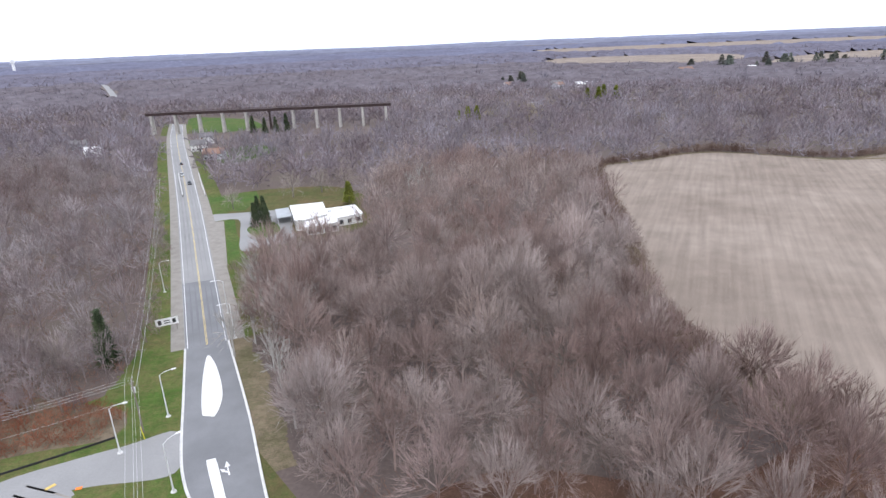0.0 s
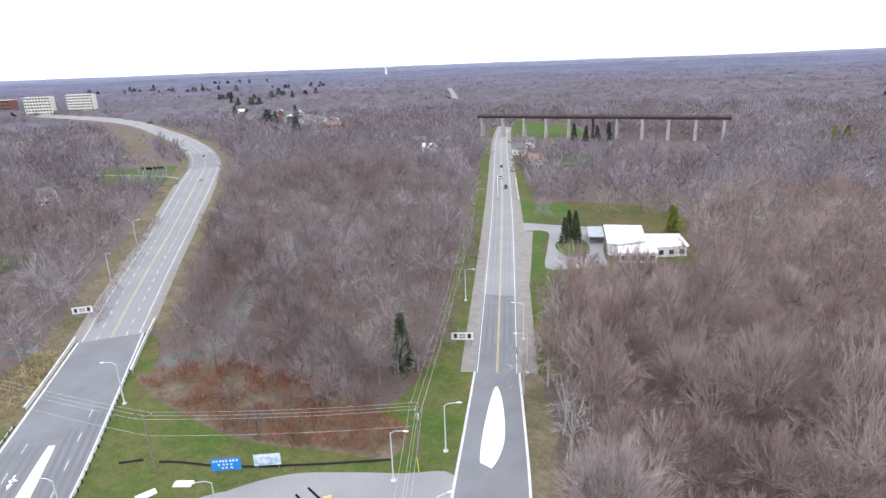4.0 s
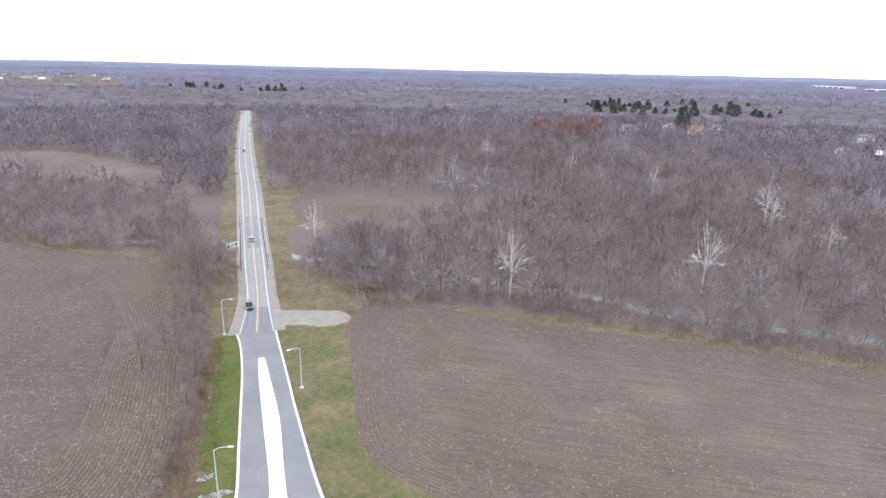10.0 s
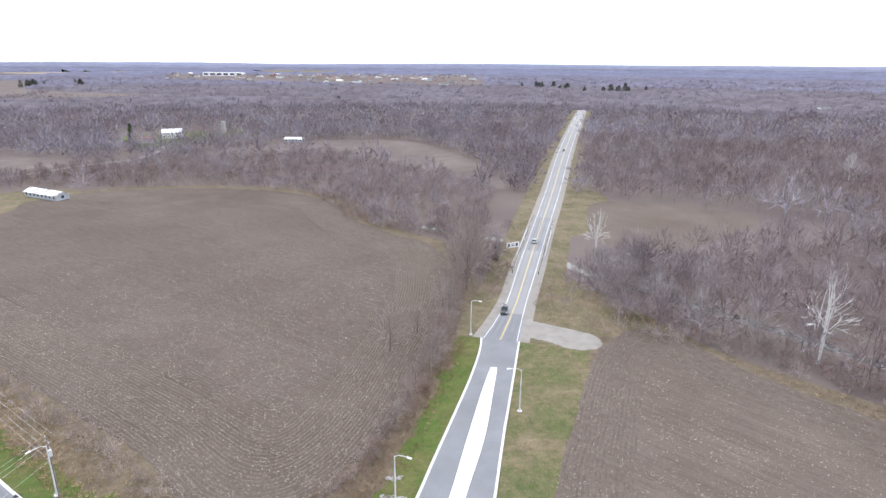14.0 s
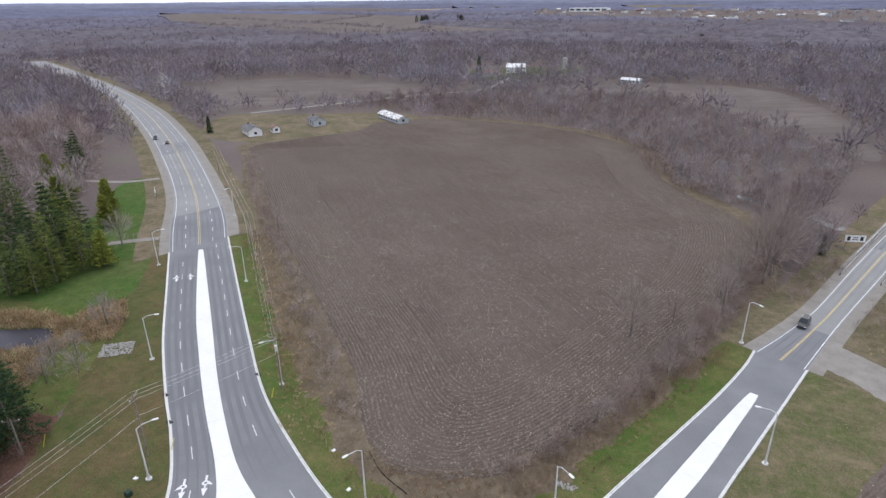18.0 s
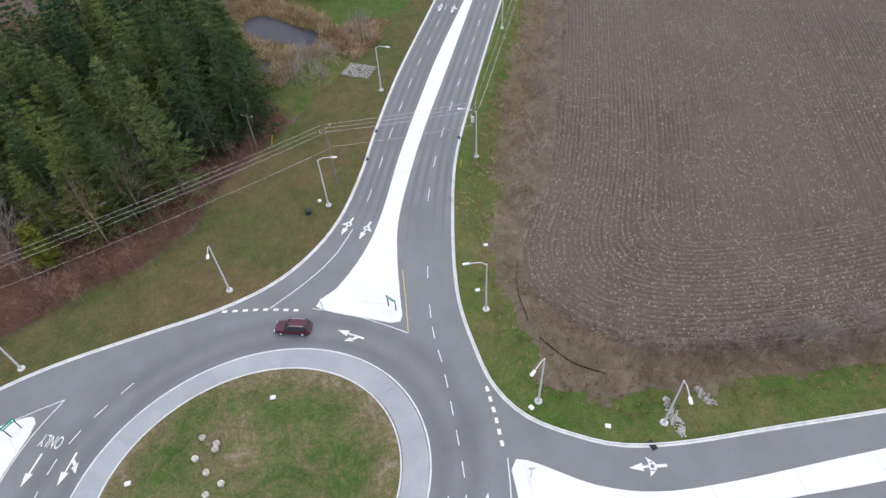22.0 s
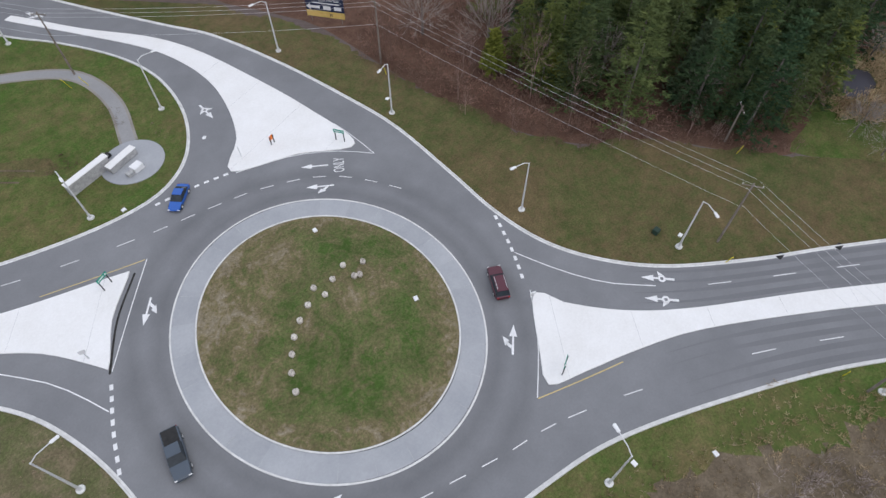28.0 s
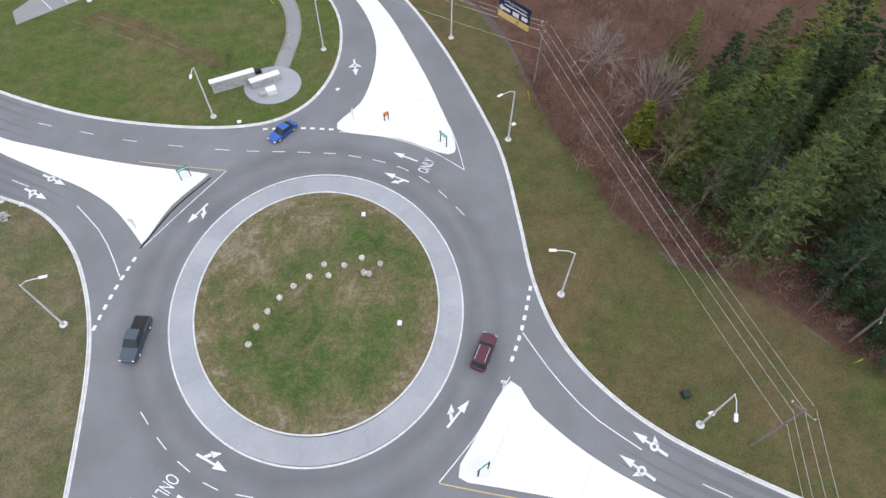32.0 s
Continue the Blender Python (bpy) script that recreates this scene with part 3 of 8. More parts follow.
MEDIAN_A = curve([(-18.6, 128.2), (-14.8, 116.3), (-9.7, 104.4), (-7.2, 104.0), (-8.6, 111.9), (-14.6, 123.5)], 1.5, True)
for outline in (SPLIT_D, SPLIT_C, SPLIT_B, SPLIT_A, MEDIAN_A):
    split = structure(new("traffic_island"), "pale concrete splitter island between the lanes", "traffic island")
    slab("slab", outline, 0.04, 0.2, CONCRETE, split)
    c = outline.mean(0)
    u = np.linalg.svd(outline - c)[2][0]
    s = (outline - c) @ u
    for at in np.arange(s.min() + 3, s.max() - 1, 9.5):
        hits = []
        for i in range(len(outline)):
            j = (i + 1) % len(outline)
            if (s[i] - at) * (s[j] - at) < 0:
                hits.append(outline[i] + (outline[j] - outline[i]) * (at - s[i]) / (s[j] - s[i]))
        if len(hits) == 2 and np.linalg.norm(hits[0] - hits[1]) > 0.6:
            a, b = hits
            d = (b - a) / np.linalg.norm(b - a)
            band("joint", np.array([a + d * 0.1, b - d * 0.1]) + u * 0.014, np.array([a + d * 0.1, b - d * 0.1]) - u * 0.014, 0.204, JOINT, split)

# ---- kerbs ----
for line in (KERB_AD, KERB_DC, KERB_CB, KERB_BA):
    structure(profile("kerb", line, [(-0.28, 0.056), (0.0, 0.06), (0.03, 0.2), (0.17, 0.22), (0.22, 0.02)], CURB), "pale concrete kerb and gutter along the road", "kerb")

# ---- verges and fields ----
VERGES = {
    "AD": (np.concatenate([KERB_AD[30:], ragged(curve([(112, -76), (88, -48), (66, -26), (56, -12), (44, 0), (38, 20), (36, 45), (30, 62), (24, 72)], 3), 0.5)]), GRASS_BROWN),
    "DC": (np.concatenate([KERB_DC, ragged(aside(KERB_DC, 6.2)[::-1], 0.75, 0.6, 4)]), GRASS),
    "DC_rough": (np.concatenate([aside(KERB_DC, 3.6), [(-30, -97), (-18, -72), (-10, -56), (-2, -47), (8, -43), (18, -47), (30, -58), (60, -81), (100, -112)]]), ROUGH),
    "CB": (np.concatenate([KERB_CB, ragged([(-130, 88), (-112, 62), (-78, 34), (-42, -36), (-52, -66), (-66, -98)], 0.5, 0.7, 5)]), GRASS_ROAD),
    "BA": (np.concatenate([KERB_BA, ragged([(-36, 134), (-34, 112), (-48, 93), (-62, 89), (-88, 94), (-108, 110)], 0.8, 0.7, 6)]), GRASS),
}
for k, (o, m) in VERGES.items():
    structure(sheet("verge_" + k.lower(), o, 0.014 if "rough" in k else 0.02, m), "roadside grass, green fading to brown", "grass")
edge_a = aside(KERB_AD, 5.5)[:36]
structure(sheet("verge_north", np.concatenate([KERB_AD[:36], ragged(edge_a[::-1], 0.5, 0.7, 11)]), 0.016, GRASS_DRY), "dry roadside grass beside the woods", "grass")
FIELD_CD = curve([(186, -196), (162, -246), (164, -270), (131, -298), (71, -298), (23, -273), (-1, -222), (-14, -203), (-30, -186), (-35, -154), (-33, -124), (-25, -98), (-19, -76), (-12, -58), (-4, -47), (6, -42.5), (16, -46), (30, -61), (56, -82), (101, -117), (165, -174)], 4, True)
FIELD_BC = curve([(-68, -97), (-85, -105), (-98, -80), (-124, -45), (-144, -18), (-162, 12), (-158, 28), (-142, 48), (-117, 58), (-104, 54), (-90, 43), (-76, 31), (-55, -8), (-41, -38), (-51, -65)], 4, True)
FIELD_A = curve([(118, 329), (139, 342), (189, 362), (246, 331), (300, 345), (420, 300), (400, 120), (200, 60), (116, 95), (102, 117), (96, 133), (94, 155), (101, 202), (108, 273)], 4, True)
structure(sheet("field_rim", [p + (p - FIELD_A.mean(0)) / np.linalg.norm(p - FIELD_A.mean(0)) * 5 for p in FIELD_A], 0.009, GRASS_DRY), "dry grass at the stubble field's edge", "grass")
for o in (FIELD_BC, FIELD_CD):
    c = o.mean(0)
    structure(sheet("field_margin", c + (o - c) * (1 + 8 / np.linalg.norm(o - c, axis=1))[:, None], 0.009, ROUGH), "rough brown grass at the field's edge", "grass")
structure(sheet("leaf_litter", ragged(curve([(0, -42.3), (-7, -46), (-13, -53.5), (-19, -68), (-25, -86), (-22, -87), (-15, -69), (-9, -56), (-3, -47), (1, -44), (0, -42.3)], 1), 0.35, 0.6, 9), 0.0235, ROUGH), "brown trampled grass at the field's corner", "leaf litter")
structure(sheet("leaf_litter", curve([(28, 74), (33, 58), (36.5, 48), (38, 20), (44, 0), (56, -12), (66, -26), (84, -28), (130, -24), (150, 8), (116, 92), (80, 84), (48, 88)], 3, True), 0.011, LITTER), "red-brown leaf litter under the trees", "leaf litter")
FIELD_C = curve([(-116, -251), (-145, -249), (-180, -224), (-173, -205), (-132, -176), (-103, -176), (-98, -199)], 4, True)
for nm, o, m, lb in (("field_southeast", ragged(np.concatenate([FIELD_CD, FIELD_CD[:1]]), 0.22, 1.0, 7), SOIL_CD, "ploughed brown field with curving rows"), ("field_southwest", ragged(np.concatenate([FIELD_BC, FIELD_BC[:1]]), 0.22, 1.0, 8), SOIL_BC, "ploughed damp brown field"), ("field_north", FIELD_A, STUBBLE, "pale stubble field beyond the woods"), ("field_south", FIELD_C, SOIL_BC, "small ploughed field beside the road")):
    structure(sheet(nm, o, 0.03, m), lb, "field")


# ---- road markings ----
def along(line):
    return np.concatenate([[0], np.cumsum(np.linalg.norm(np.diff(line, axis=0), axis=1))])


def stripes(line, width, dash=0.0, gap=0.0, start=0.0):
    """Faces of a painted line, whole or in dashes."""
    s = along(line)
    at = lambda u: np.array((np.interp(u, s, line[:, 0]), np.interp(u, s, line[:, 1])))
    spans = [(0, s[-1])] if not dash else [(u, u + dash) for u in np.arange(start, s[-1] - dash, dash + gap)]
    out = []
    for a, b in spans:
        k = max(2, int((b - a) / 2.5) + 1)
        p = np.array([at(u) for u in np.linspace(a, b, k)])
        out.append((aside(p, width / 2), aside(p, -width / 2)))
    return out


def paint(name, pieces, z, material, label):
    ob = structure(new(name), label, "road marking")
    for l, r in pieces:
        band("stripe", l, r, z, material, ob)
    return ob


def between(line, outline, u0, u1, share=0.5):
    """The line midway between a kerb and an island, from one length of the kerb to another."""
    s = along(line)
    out = []
    for u in np.arange(u0, u1, 1.5):
        p = np.array((np.interp(u, s, line[:, 0]), np.interp(u, s, line[:, 1])))
        q = outline[np.argmin(np.linalg.norm(outline - p, axis=1))]
        out.append(p + (q - p) * share)
    out = np.array(out)
    for _ in range(4):
        out[1:-1] = (out[:-2] + 2 * out[1:-1] + out[2:]) / 4
    return out


def near(line, x, y):
    return along(line)[np.argmin(np.hypot(line[:, 0] - x, line[:, 1] - y))]


Z = 0.069
entry_d = between(KERB_AD, SPLIT_D, near(KERB_AD, 40, -27), near(KERB_AD, 109, -83))
exit_d = between(KERB_DC, SPLIT_D, 1, near(KERB_DC, 26, -39.5))
entry_b = between(KERB_CB, SPLIT_B, near(KERB_CB, -41, 24.5), near(KERB_CB, -95, 69))
exit_b = between(KERB_BA, SPLIT_B, near(KERB_BA, -95, 92), near(KERB_BA, -42, 45))
paint("lane_line_east", stripes(entry_d, 0.115, 3.1, 5.7) + stripes(exit_d, 0.115, 3.1, 5.7), Z, PAINT, "white lane dashes on the asphalt")
paint("lane_line_west", stripes(entry_b, 0.115, 3.1, 5.7) + stripes(exit_b, 0.115, 3.1, 5.7), Z, PAINT, "white lane dashes on the asphalt")
ring_north = curve([(20.6, 9.6), (18.3, 14.1), (16.2, 17.2), (13.8, 19.6), (10.8, 21.6), (7.4, 23.2), (4.1, 24.5), (-2.9, 26.2), (-10, 27.8), (-18, 30.2), (-26.2, 33.1), (-34.5, 36.9), (-42.8, 40.8)], 0.5)
ring_south = curve([(-20.6, -10.4), (-19.5, -12.3), (-17.6, -15.2), (-15.4, -17.7), (-12.8, -20.1), (-9.5, -21.6), (-3.1, -23.8), (3.1, -25.8), (9.2, -27.4), (17.3, -30.8), (25.5, -35.1)], 0.5)
paint("lane_line_ring", stripes(ring_north[:74], 0.115, 1.9, 1.9) + stripes(ring_north[74:], 0.115, 2.3, 4.8) + stripes(ring_south[:72], 0.115, 1.9, 1.9) + stripes(ring_south[72:], 0.115, 2.3, 4.8), Z, PAINT, "white dashes dividing the lanes of the ring")
paint("entry_line", stripes(curve([(23.6, -9.2), (25.6, -15.0), (28.3, -20.4), (32.4, -25.2)], 1), 0.14) + stripes(curve([(-31.5, 21.3), (-28.0, 16.3), (-26.1, 12.3), (-24.6, 8.2)], 1), 0.14), Z, PAINT, "solid white line between entry lanes")
for pts in ([(26.4, -3.1), (23.7, -8.6), (20.5, -13.8)], [(-6.0, 31.6), (-0.1, 30.7), (5.1, 29.4)], [(-27.0, 1.0), (-25.1, 6.2), (-22.7, 11.4)], [(-1.8, -29.2), (-6.0, -28.0), (-10.6, -26.4)]):
    paint("yield_line", stripes(curve(pts, 0.5), 0.42, 0.72, 0.72), Z, PAINT, "broad white yield dashes across the entry")
paint("edge_line", [q for pts in ([(20.6, -14.4), (15.8, -19.7), (10.3, -24.2)], [(5.4, 28.9), (13.3, 25.9), (18.8, 21.9), (22.4, 17.7)], [(-11.4, 24.0), (-16.4, 18.7), (-22.1, 12.4)], [(-10.8, -26.6), (-16.4, -23.6), (-20.9, -19.5)], [(22.4, 17.7), (22.5, 22.4), (22.2, 27.0)]) for q in stripes(curve(pts, 1), 0.12)], Z, PAINT, "thin white edge line round the island")
paint("edge_line", [q for pts in ([(10.3, -24.3), (15.5, -26.4), (20.8, -28.4)], [(-23.8, 28.2), (-18.6, 26.4), (-11.6, 24.1)], [(-21.1, -19.6), (-23.2, -26), (-24.6, -31)]) for q in stripes(curve(pts, 1), 0.12)], Z, PAINT_YELLOW, "thin yellow edge line beside the island")


def arrow(x, y, heading, turn=-1, size=0.8):
    """A painted arrow: a shaft and head, and a branch to one side (turn: 1 left, -1 right, 0 none)."""
    bm = bmesh.new()

    def flat(pts):
        bm.faces.new([bm.verts.new((a, b, 0)) for a, b in pts])

    flat([(0.6, -0.55), (2.6, 0.0), (0.6, 0.55)])
    if turn > 1:
        flat([(-2.7, -0.2), (-1.25, -0.2), (-1.25, 0.2), (-2.7, 0.2)])
        flat([(-0.15, -0.16), (0.6, -0.14), (0.6, 0.14), (-0.15, 0.16)])
        for k in range(12):
            a, b = 2 * math.pi * k / 12, 2 * math.pi * (k + 1) / 12
            flat([(-0.72 + 0.62 * math.cos(a), 0.62 * math.sin(a)), (-0.72 + 0.62 * math.cos(b), 0.62 * math.sin(b)), (-0.72 + 0.27 * math.cos(b), 0.27 * math.sin(b)), (-0.72 + 0.27 * math.cos(a), 0.27 * math.sin(a))])
        for q in {2: (1,), 3: (-1,), 4: (1, -1)}[turn]:
            flat([(-1.15, 0.5 * q), (-0.25, 0.45 * q), (-0.05, 1.3 * q)][::q])
        turn = 0
    else:
        flat([(-2.4, -0.16), (0.6, -0.12), (0.6, 0.12), (-2.4, 0.16)])
    if turn:
        s = turn
        flat([(-1.5, 0.17 * s), (-0.9, 0.17 * s), (-0.3, 0.75 * s), (-0.75, 0.95 * s)][::s])
        flat([(-1.05, 1.05 * s), (-0.1, 0.5 * s), (0.55, 1.45 * s)][::s])
    ob = part("arrow_marking", bm, PAINT)
    ob.matrix_basis = pose(x, y, Z, 0, 0, heading) @ Matrix.Diagonal((size, size * 1.1, 1, 1))
    return structure(ob, "white painted lane arrow", "road marking")


toward = lambda x, y: math.degrees(math.atan2(y, x))
for x, y, h, t in ((33.5, -24.7, 130, 3), (31.2, -26.8, 130, 2), (94.1, -73.3, 140, 3), (91.7, -75.6, 140, 2), (12.6, 18.1, 143, 1), (14.5, 21.8, 143, 0), (13.8, -17.5, 40, 1), (-15.2, 16.9, 228, 1), (-12.9, -17.5, 322, 1), (-14.7, -21.4, 322, 0), (9.5, 43.4, 268, 4), (-35.3, 26.8, 322, 2), (-37.4, 24.6, 322, 3), (-79.6, 58.4, 319, 3), (-78.0, 60.9, 319, 2), (-19.1, -39.5, 65, 4), (1.2, 89.0, 118, 1)):
    arrow(x, y, h, t)


def lettering(text, size, depth=0.0):
    """A mesh of written words, centred on its origin."""
    c = bpy.data.curves.new("words", "FONT")
    c.body, c.size, c.align_x, c.align_y, c.extrude = text, size, "CENTER", "CENTER", depth
    ob = bpy.data.objects.new("words", c)
    scene.collection.objects.link(ob)
    bpy.context.view_layer.update()
    me = bpy.data.meshes.new_from_object(ob.evaluated_get(bpy.context.evaluated_depsgraph_get()))
    bpy.data.objects.remove(ob)
    me.materials.clear()
    return me


def words(name, text, size, material, m, parent=None):
    me = lettering(text, size)
    me.materials.append(material)
    ob = new(name, me)
    ob.parent = parent
    ob.matrix_basis = m
    return ob


for x, y, h in ((17.2, 19.5, 143 - 90), (-17.5, -19.2, 322 - 90)):
    structure(words("only_marking", "ONLY", 1.5, PAINT, pose(x, y, Z, 0, 0, h) @ Matrix.Diagonal((0.72, 1.5, 1, 1))), "white painted word ONLY on the lane", "road marking")

# centre and edge lines of the far legs
for key, lanes in (("north", 2), ("west", 4), ("south", 2), ("east", 4)):
    l, r = legs[key]
    mid, w = (l + r) / 2, (r - l)
    paint("centre_line", [q for o in (0.014, -0.014) for q in stripes(mid + w * o, 0.13)], 0.07, PAINT_YELLOW, "double yellow centre line")
    paint("edge_line", [q for o in (0.44, -0.44) for q in stripes(mid + w * o, 0.16)], 0.07, PAINT, "white edge lines of the road")
    if lanes == 4:
        paint("lane_line", [q for o in (0.23, -0.23) for q in stripes((mid + w * o)[:70], 0.13, 3.1, 5.7)], 0.07, PAINT, "white lane dashes")

# tyre-darkened wheel paths
def lane_mids(line, outline, u0, u1, shares):
    return [between(line, outline, u0, u1, s) for s in shares]


tracks = lane_mids(KERB_AD, SPLIT_D, near(KERB_AD, 34, -20), near(KERB_AD, 109, -83), (0.27, 0.73)) + lane_mids(KERB_DC, SPLIT_D, 1, near(KERB_DC, 22, -36.5), (0.27, 0.73)) + lane_mids(KERB_CB, SPLIT_B, near(KERB_CB, -36, 18), near(KERB_CB, -95, 69), (0.27, 0.73)) + lane_mids(KERB_BA, SPLIT_B, near(KERB_BA, -95, 92), near(KERB_BA, -36, 42), (0.27, 0.73))
far_tracks = []
for key, shares in (("north", (0.22, -0.22)), ("south", (0.22, -0.22)), ("east", (0.11, -0.11, 0.33, -0.33)), ("west", (0.11, -0.11, 0.33, -0.33))):
    l, r = legs[key]
    at = {"north": 9, "south": 3, "east": 5, "west": 1}[key]
    far_tracks += [((l + r) / 2 + (r - l) * s)[at - 1:60] for s in shares]
    tracks += [((l + r) / 2 + (r - l) * s)[:at] for s in shares if at > 1]
worn = structure(new("tyre_tracks"), "darker tyre-polished lane middles on the asphalt", "road surface")
for runs, coat in ((tracks, ASPHALT_DARK), (far_tracks, ASPHALT_MID)):
    for t in runs:
        for s in (-0.75, 0.75):
            q = aside(t, s)
            wide = 0.36 * np.clip(np.minimum(np.arange(len(q)), np.arange(len(q))[::-1]) / min(9, len(q) / 2), 0.02, 1)[:, None]
            band("track", q + normals(q) * wide, q - normals(q) * wide, 0.0655, coat, worn)
edge = curve([(-13.6, 23.2), (-18.5, 18.3), (-22.5, 12.3)], 1)
structure(band("tar_edge", aside(edge, 0.2), aside(edge, -0.06), 0.07, TAR), "strip of crumbled black tar along the island", "road surface")
structure(sheet("bare_earth", ragged(curve([(-38, 65.5), (-33, 67.2), (-26, 62.5), (-19, 55.5), (-12, 50.5), (-12.5, 47.5), (-18, 50.5), (-24, 56.5), (-31, 61.5), (-38, 65.5)], 2), 0.4, 0.7, 12), 0.0245, GRASS_BROWN), "trampled brown strip across the grass", "grass")
for pts in ([(-38.2, 65.2), (-29.9, 59.7), (-23.0, 54.3), (-17.8, 49.3)], [(-33.8, 65.8), (-26.6, 60.4), (-19.7, 54.4), (-15.2, 49.9)]):
    l = curve(pts, 2)
    structure(band("wheel_rut", aside(l, 0.16), aside(l, -0.16), 0.026, ROUGH), "muddy wheel rut across the grass", "rut")
LOT = [(-47.6, 65.8), (-31.4, 75.4), (-24, 79.5), (-22, 83), (-28, 88), (-36, 84), (-44, 77), (-49, 70)]
structure(sheet("parking_lot", LOT, 0.033, ASPHALT_OLD), "small pale asphalt parking lot beside the driveway", "parking lot")
bays = structure(new("bay_lines"), "faded white parking bay lines", "road marking")
for k in range(-2, 4):
    a = np.array((-37.2 + 2.55 * k, 72.5 + 1.5 * k))
    d = np.array((-0.56, 0.83))
    w = np.array((0.83, 0.56)) * 0.06
    band("stripe", np.array([a, a + d * 5.4]) + w, np.array([a, a + d * 5.4]) - w, 0.04, PAINT, bays)

# gravel shoulders of the far legs
for key, wl, wr in (("north", 3.2, 4.0), ("west", 2.2, 2.0), ("south", 2.6, 2.4), ("east", 2.8, 3.6)):
    l, r = legs[key]
    for line, by in ((l, wl), (r, wr)):
        out = line + (line - (l + r) / 2) / np.linalg.norm(line - (l + r) / 2, axis=1)[:, None] * by
        structure(band("shoulder_" + key, line, out, 0.036, GRAVEL), "pale gravel shoulder of the road", "shoulder")
    for line, by, wid in ((l, wl, 7.0), (r, wr, 7.0)):
        d = (line - (l + r) / 2) / np.linalg.norm(line - (l + r) / 2, axis=1)[:, None]
        structure(band("verge_" + key, line + d * (by - 0.5), line + d * (by + wid), 0.026, GRASS_DRY if key != "north" else GRASS), "rough grass verge beyond the shoulder", "grass")
for nm, o, m in (("dry_bank", [(-55, -113), (-67, -152), (-76, -139), (-88, -106), (-72, -102)], GRASS_DRY), ("dry_bank", [(-122, -305), (-126, -256), (-97, -199), (-86, -206)], GRASS_DRY), ("dry_bank", [(-96, 62), (-112, 68), (-128, 86), (-124, 96), (-104, 80)], ROUGH)):
    structure(sheet(nm, curve(o, 3, True), 0.017, m), "dry yellow grass bank beside the road", "grass")
DRIVE = [(-12.2, 99.5), (-20, 95.6), (-28, 91.5), (-37, 86), (-43, 78), (-44, 73), (-41, 73.5), (-38, 77), (-31, 81.5), (-20.5, 84.8), (-7.6, 88)]
structure(sheet("driveway", curve(DRIVE, 2, True), 0.036, ASPHALT_OLD), "pale asphalt driveway into the grass", "driveway")
structure(sheet("gravel_entrance", ragged(curve([(-50.5, -114.0), (-53.8, -113.2), (-58, -110), (-63.8, -106.0), (-68.0, -101.0), (-66.8, -96.2), (-62.5, -95.0), (-58, -97.2), (-53.5, -101.5), (-48.3, -104.0), (-46.8, -104.6)], 1.5), 0.25, 0.7, 31), 0.045, GRAVEL), "pale gravel field entrance", "driveway")
walkway = aside(curve([(-2.5, 45.8), (0.1, 55.9), (-1.0, 65.8), (-6.9, 72.3), (-21.3, 80.5), (-32, 84)], 1), 0)
structure(band("path_edge", aside(walkway, 1.35), aside(walkway, -1.35), 0.036, GRAVEL), "pale gravel edging of the path", "path")
structure(band("path", aside(walkway, 0.95), aside(walkway, -0.95), 0.042, ASPHALT_OLD), "narrow worn gravel path through the grass", "path")
RUBBLE = surface("broken_stone", [(0.3, (0.30, 0.285, 0.265)), (0.7, (0.50, 0.48, 0.45))], 0.35, 0.1, 0.9)
for k, (c, r, turn) in enumerate((((-16.0, -46.2), (2.7, 0.7), 162), ((-15.8, -51.2), (1.6, 0.65), 5), ((76.9, -44.6), (3.1, 2.5), 43), ((-41.5, 21.0), (1.5, 1.0), 0))):
    srng = np.random.default_rng(300 + k)
    v, f = [], []
    ca, sa = math.cos(radians(turn)), math.sin(radians(turn))
    for _ in range(int(75 * r[0] * r[1])):
        a, q = srng.uniform(0, 2 * math.pi), math.sqrt(srng.random())
        px, py = (r[0] * q * math.cos(a), r[1] * q * math.sin(a)) if k != 2 else (r[0] * srng.uniform(-1, 1), r[1] * srng.uniform(-1, 1))
        px, py, sz = c[0] + px * ca - py * sa, c[1] + px * sa + py * ca, srng.uniform(0.08, 0.24)
        b0 = len(v)
        for dx, dy, dz in ((1, 0, 0), (0, 1, 0), (-1, 0, 0), (0, -1, 0), (0, 0, 0.8), (0, 0, -0.8)):
            j = srng.uniform(0.6, 1.2, 3)
            v.append((px + (dx * j[0] + 0.3 * srng.normal()) * sz, py + (dy * j[1] + 0.3 * srng.normal()) * sz, 0.05 + sz * 0.4 + dz * j[2] * sz))
        f += [(b0 + i, b0 + (i + 1) % 4, b0 + 4) for i in range(4)] + [(b0 + (i + 1) % 4, b0 + i, b0 + 5) for i in range(4)]
    tagged(raw("riprap", v, f, RUBBLE), "patch of pale broken stone in the grass", "stones", "", "stuff")


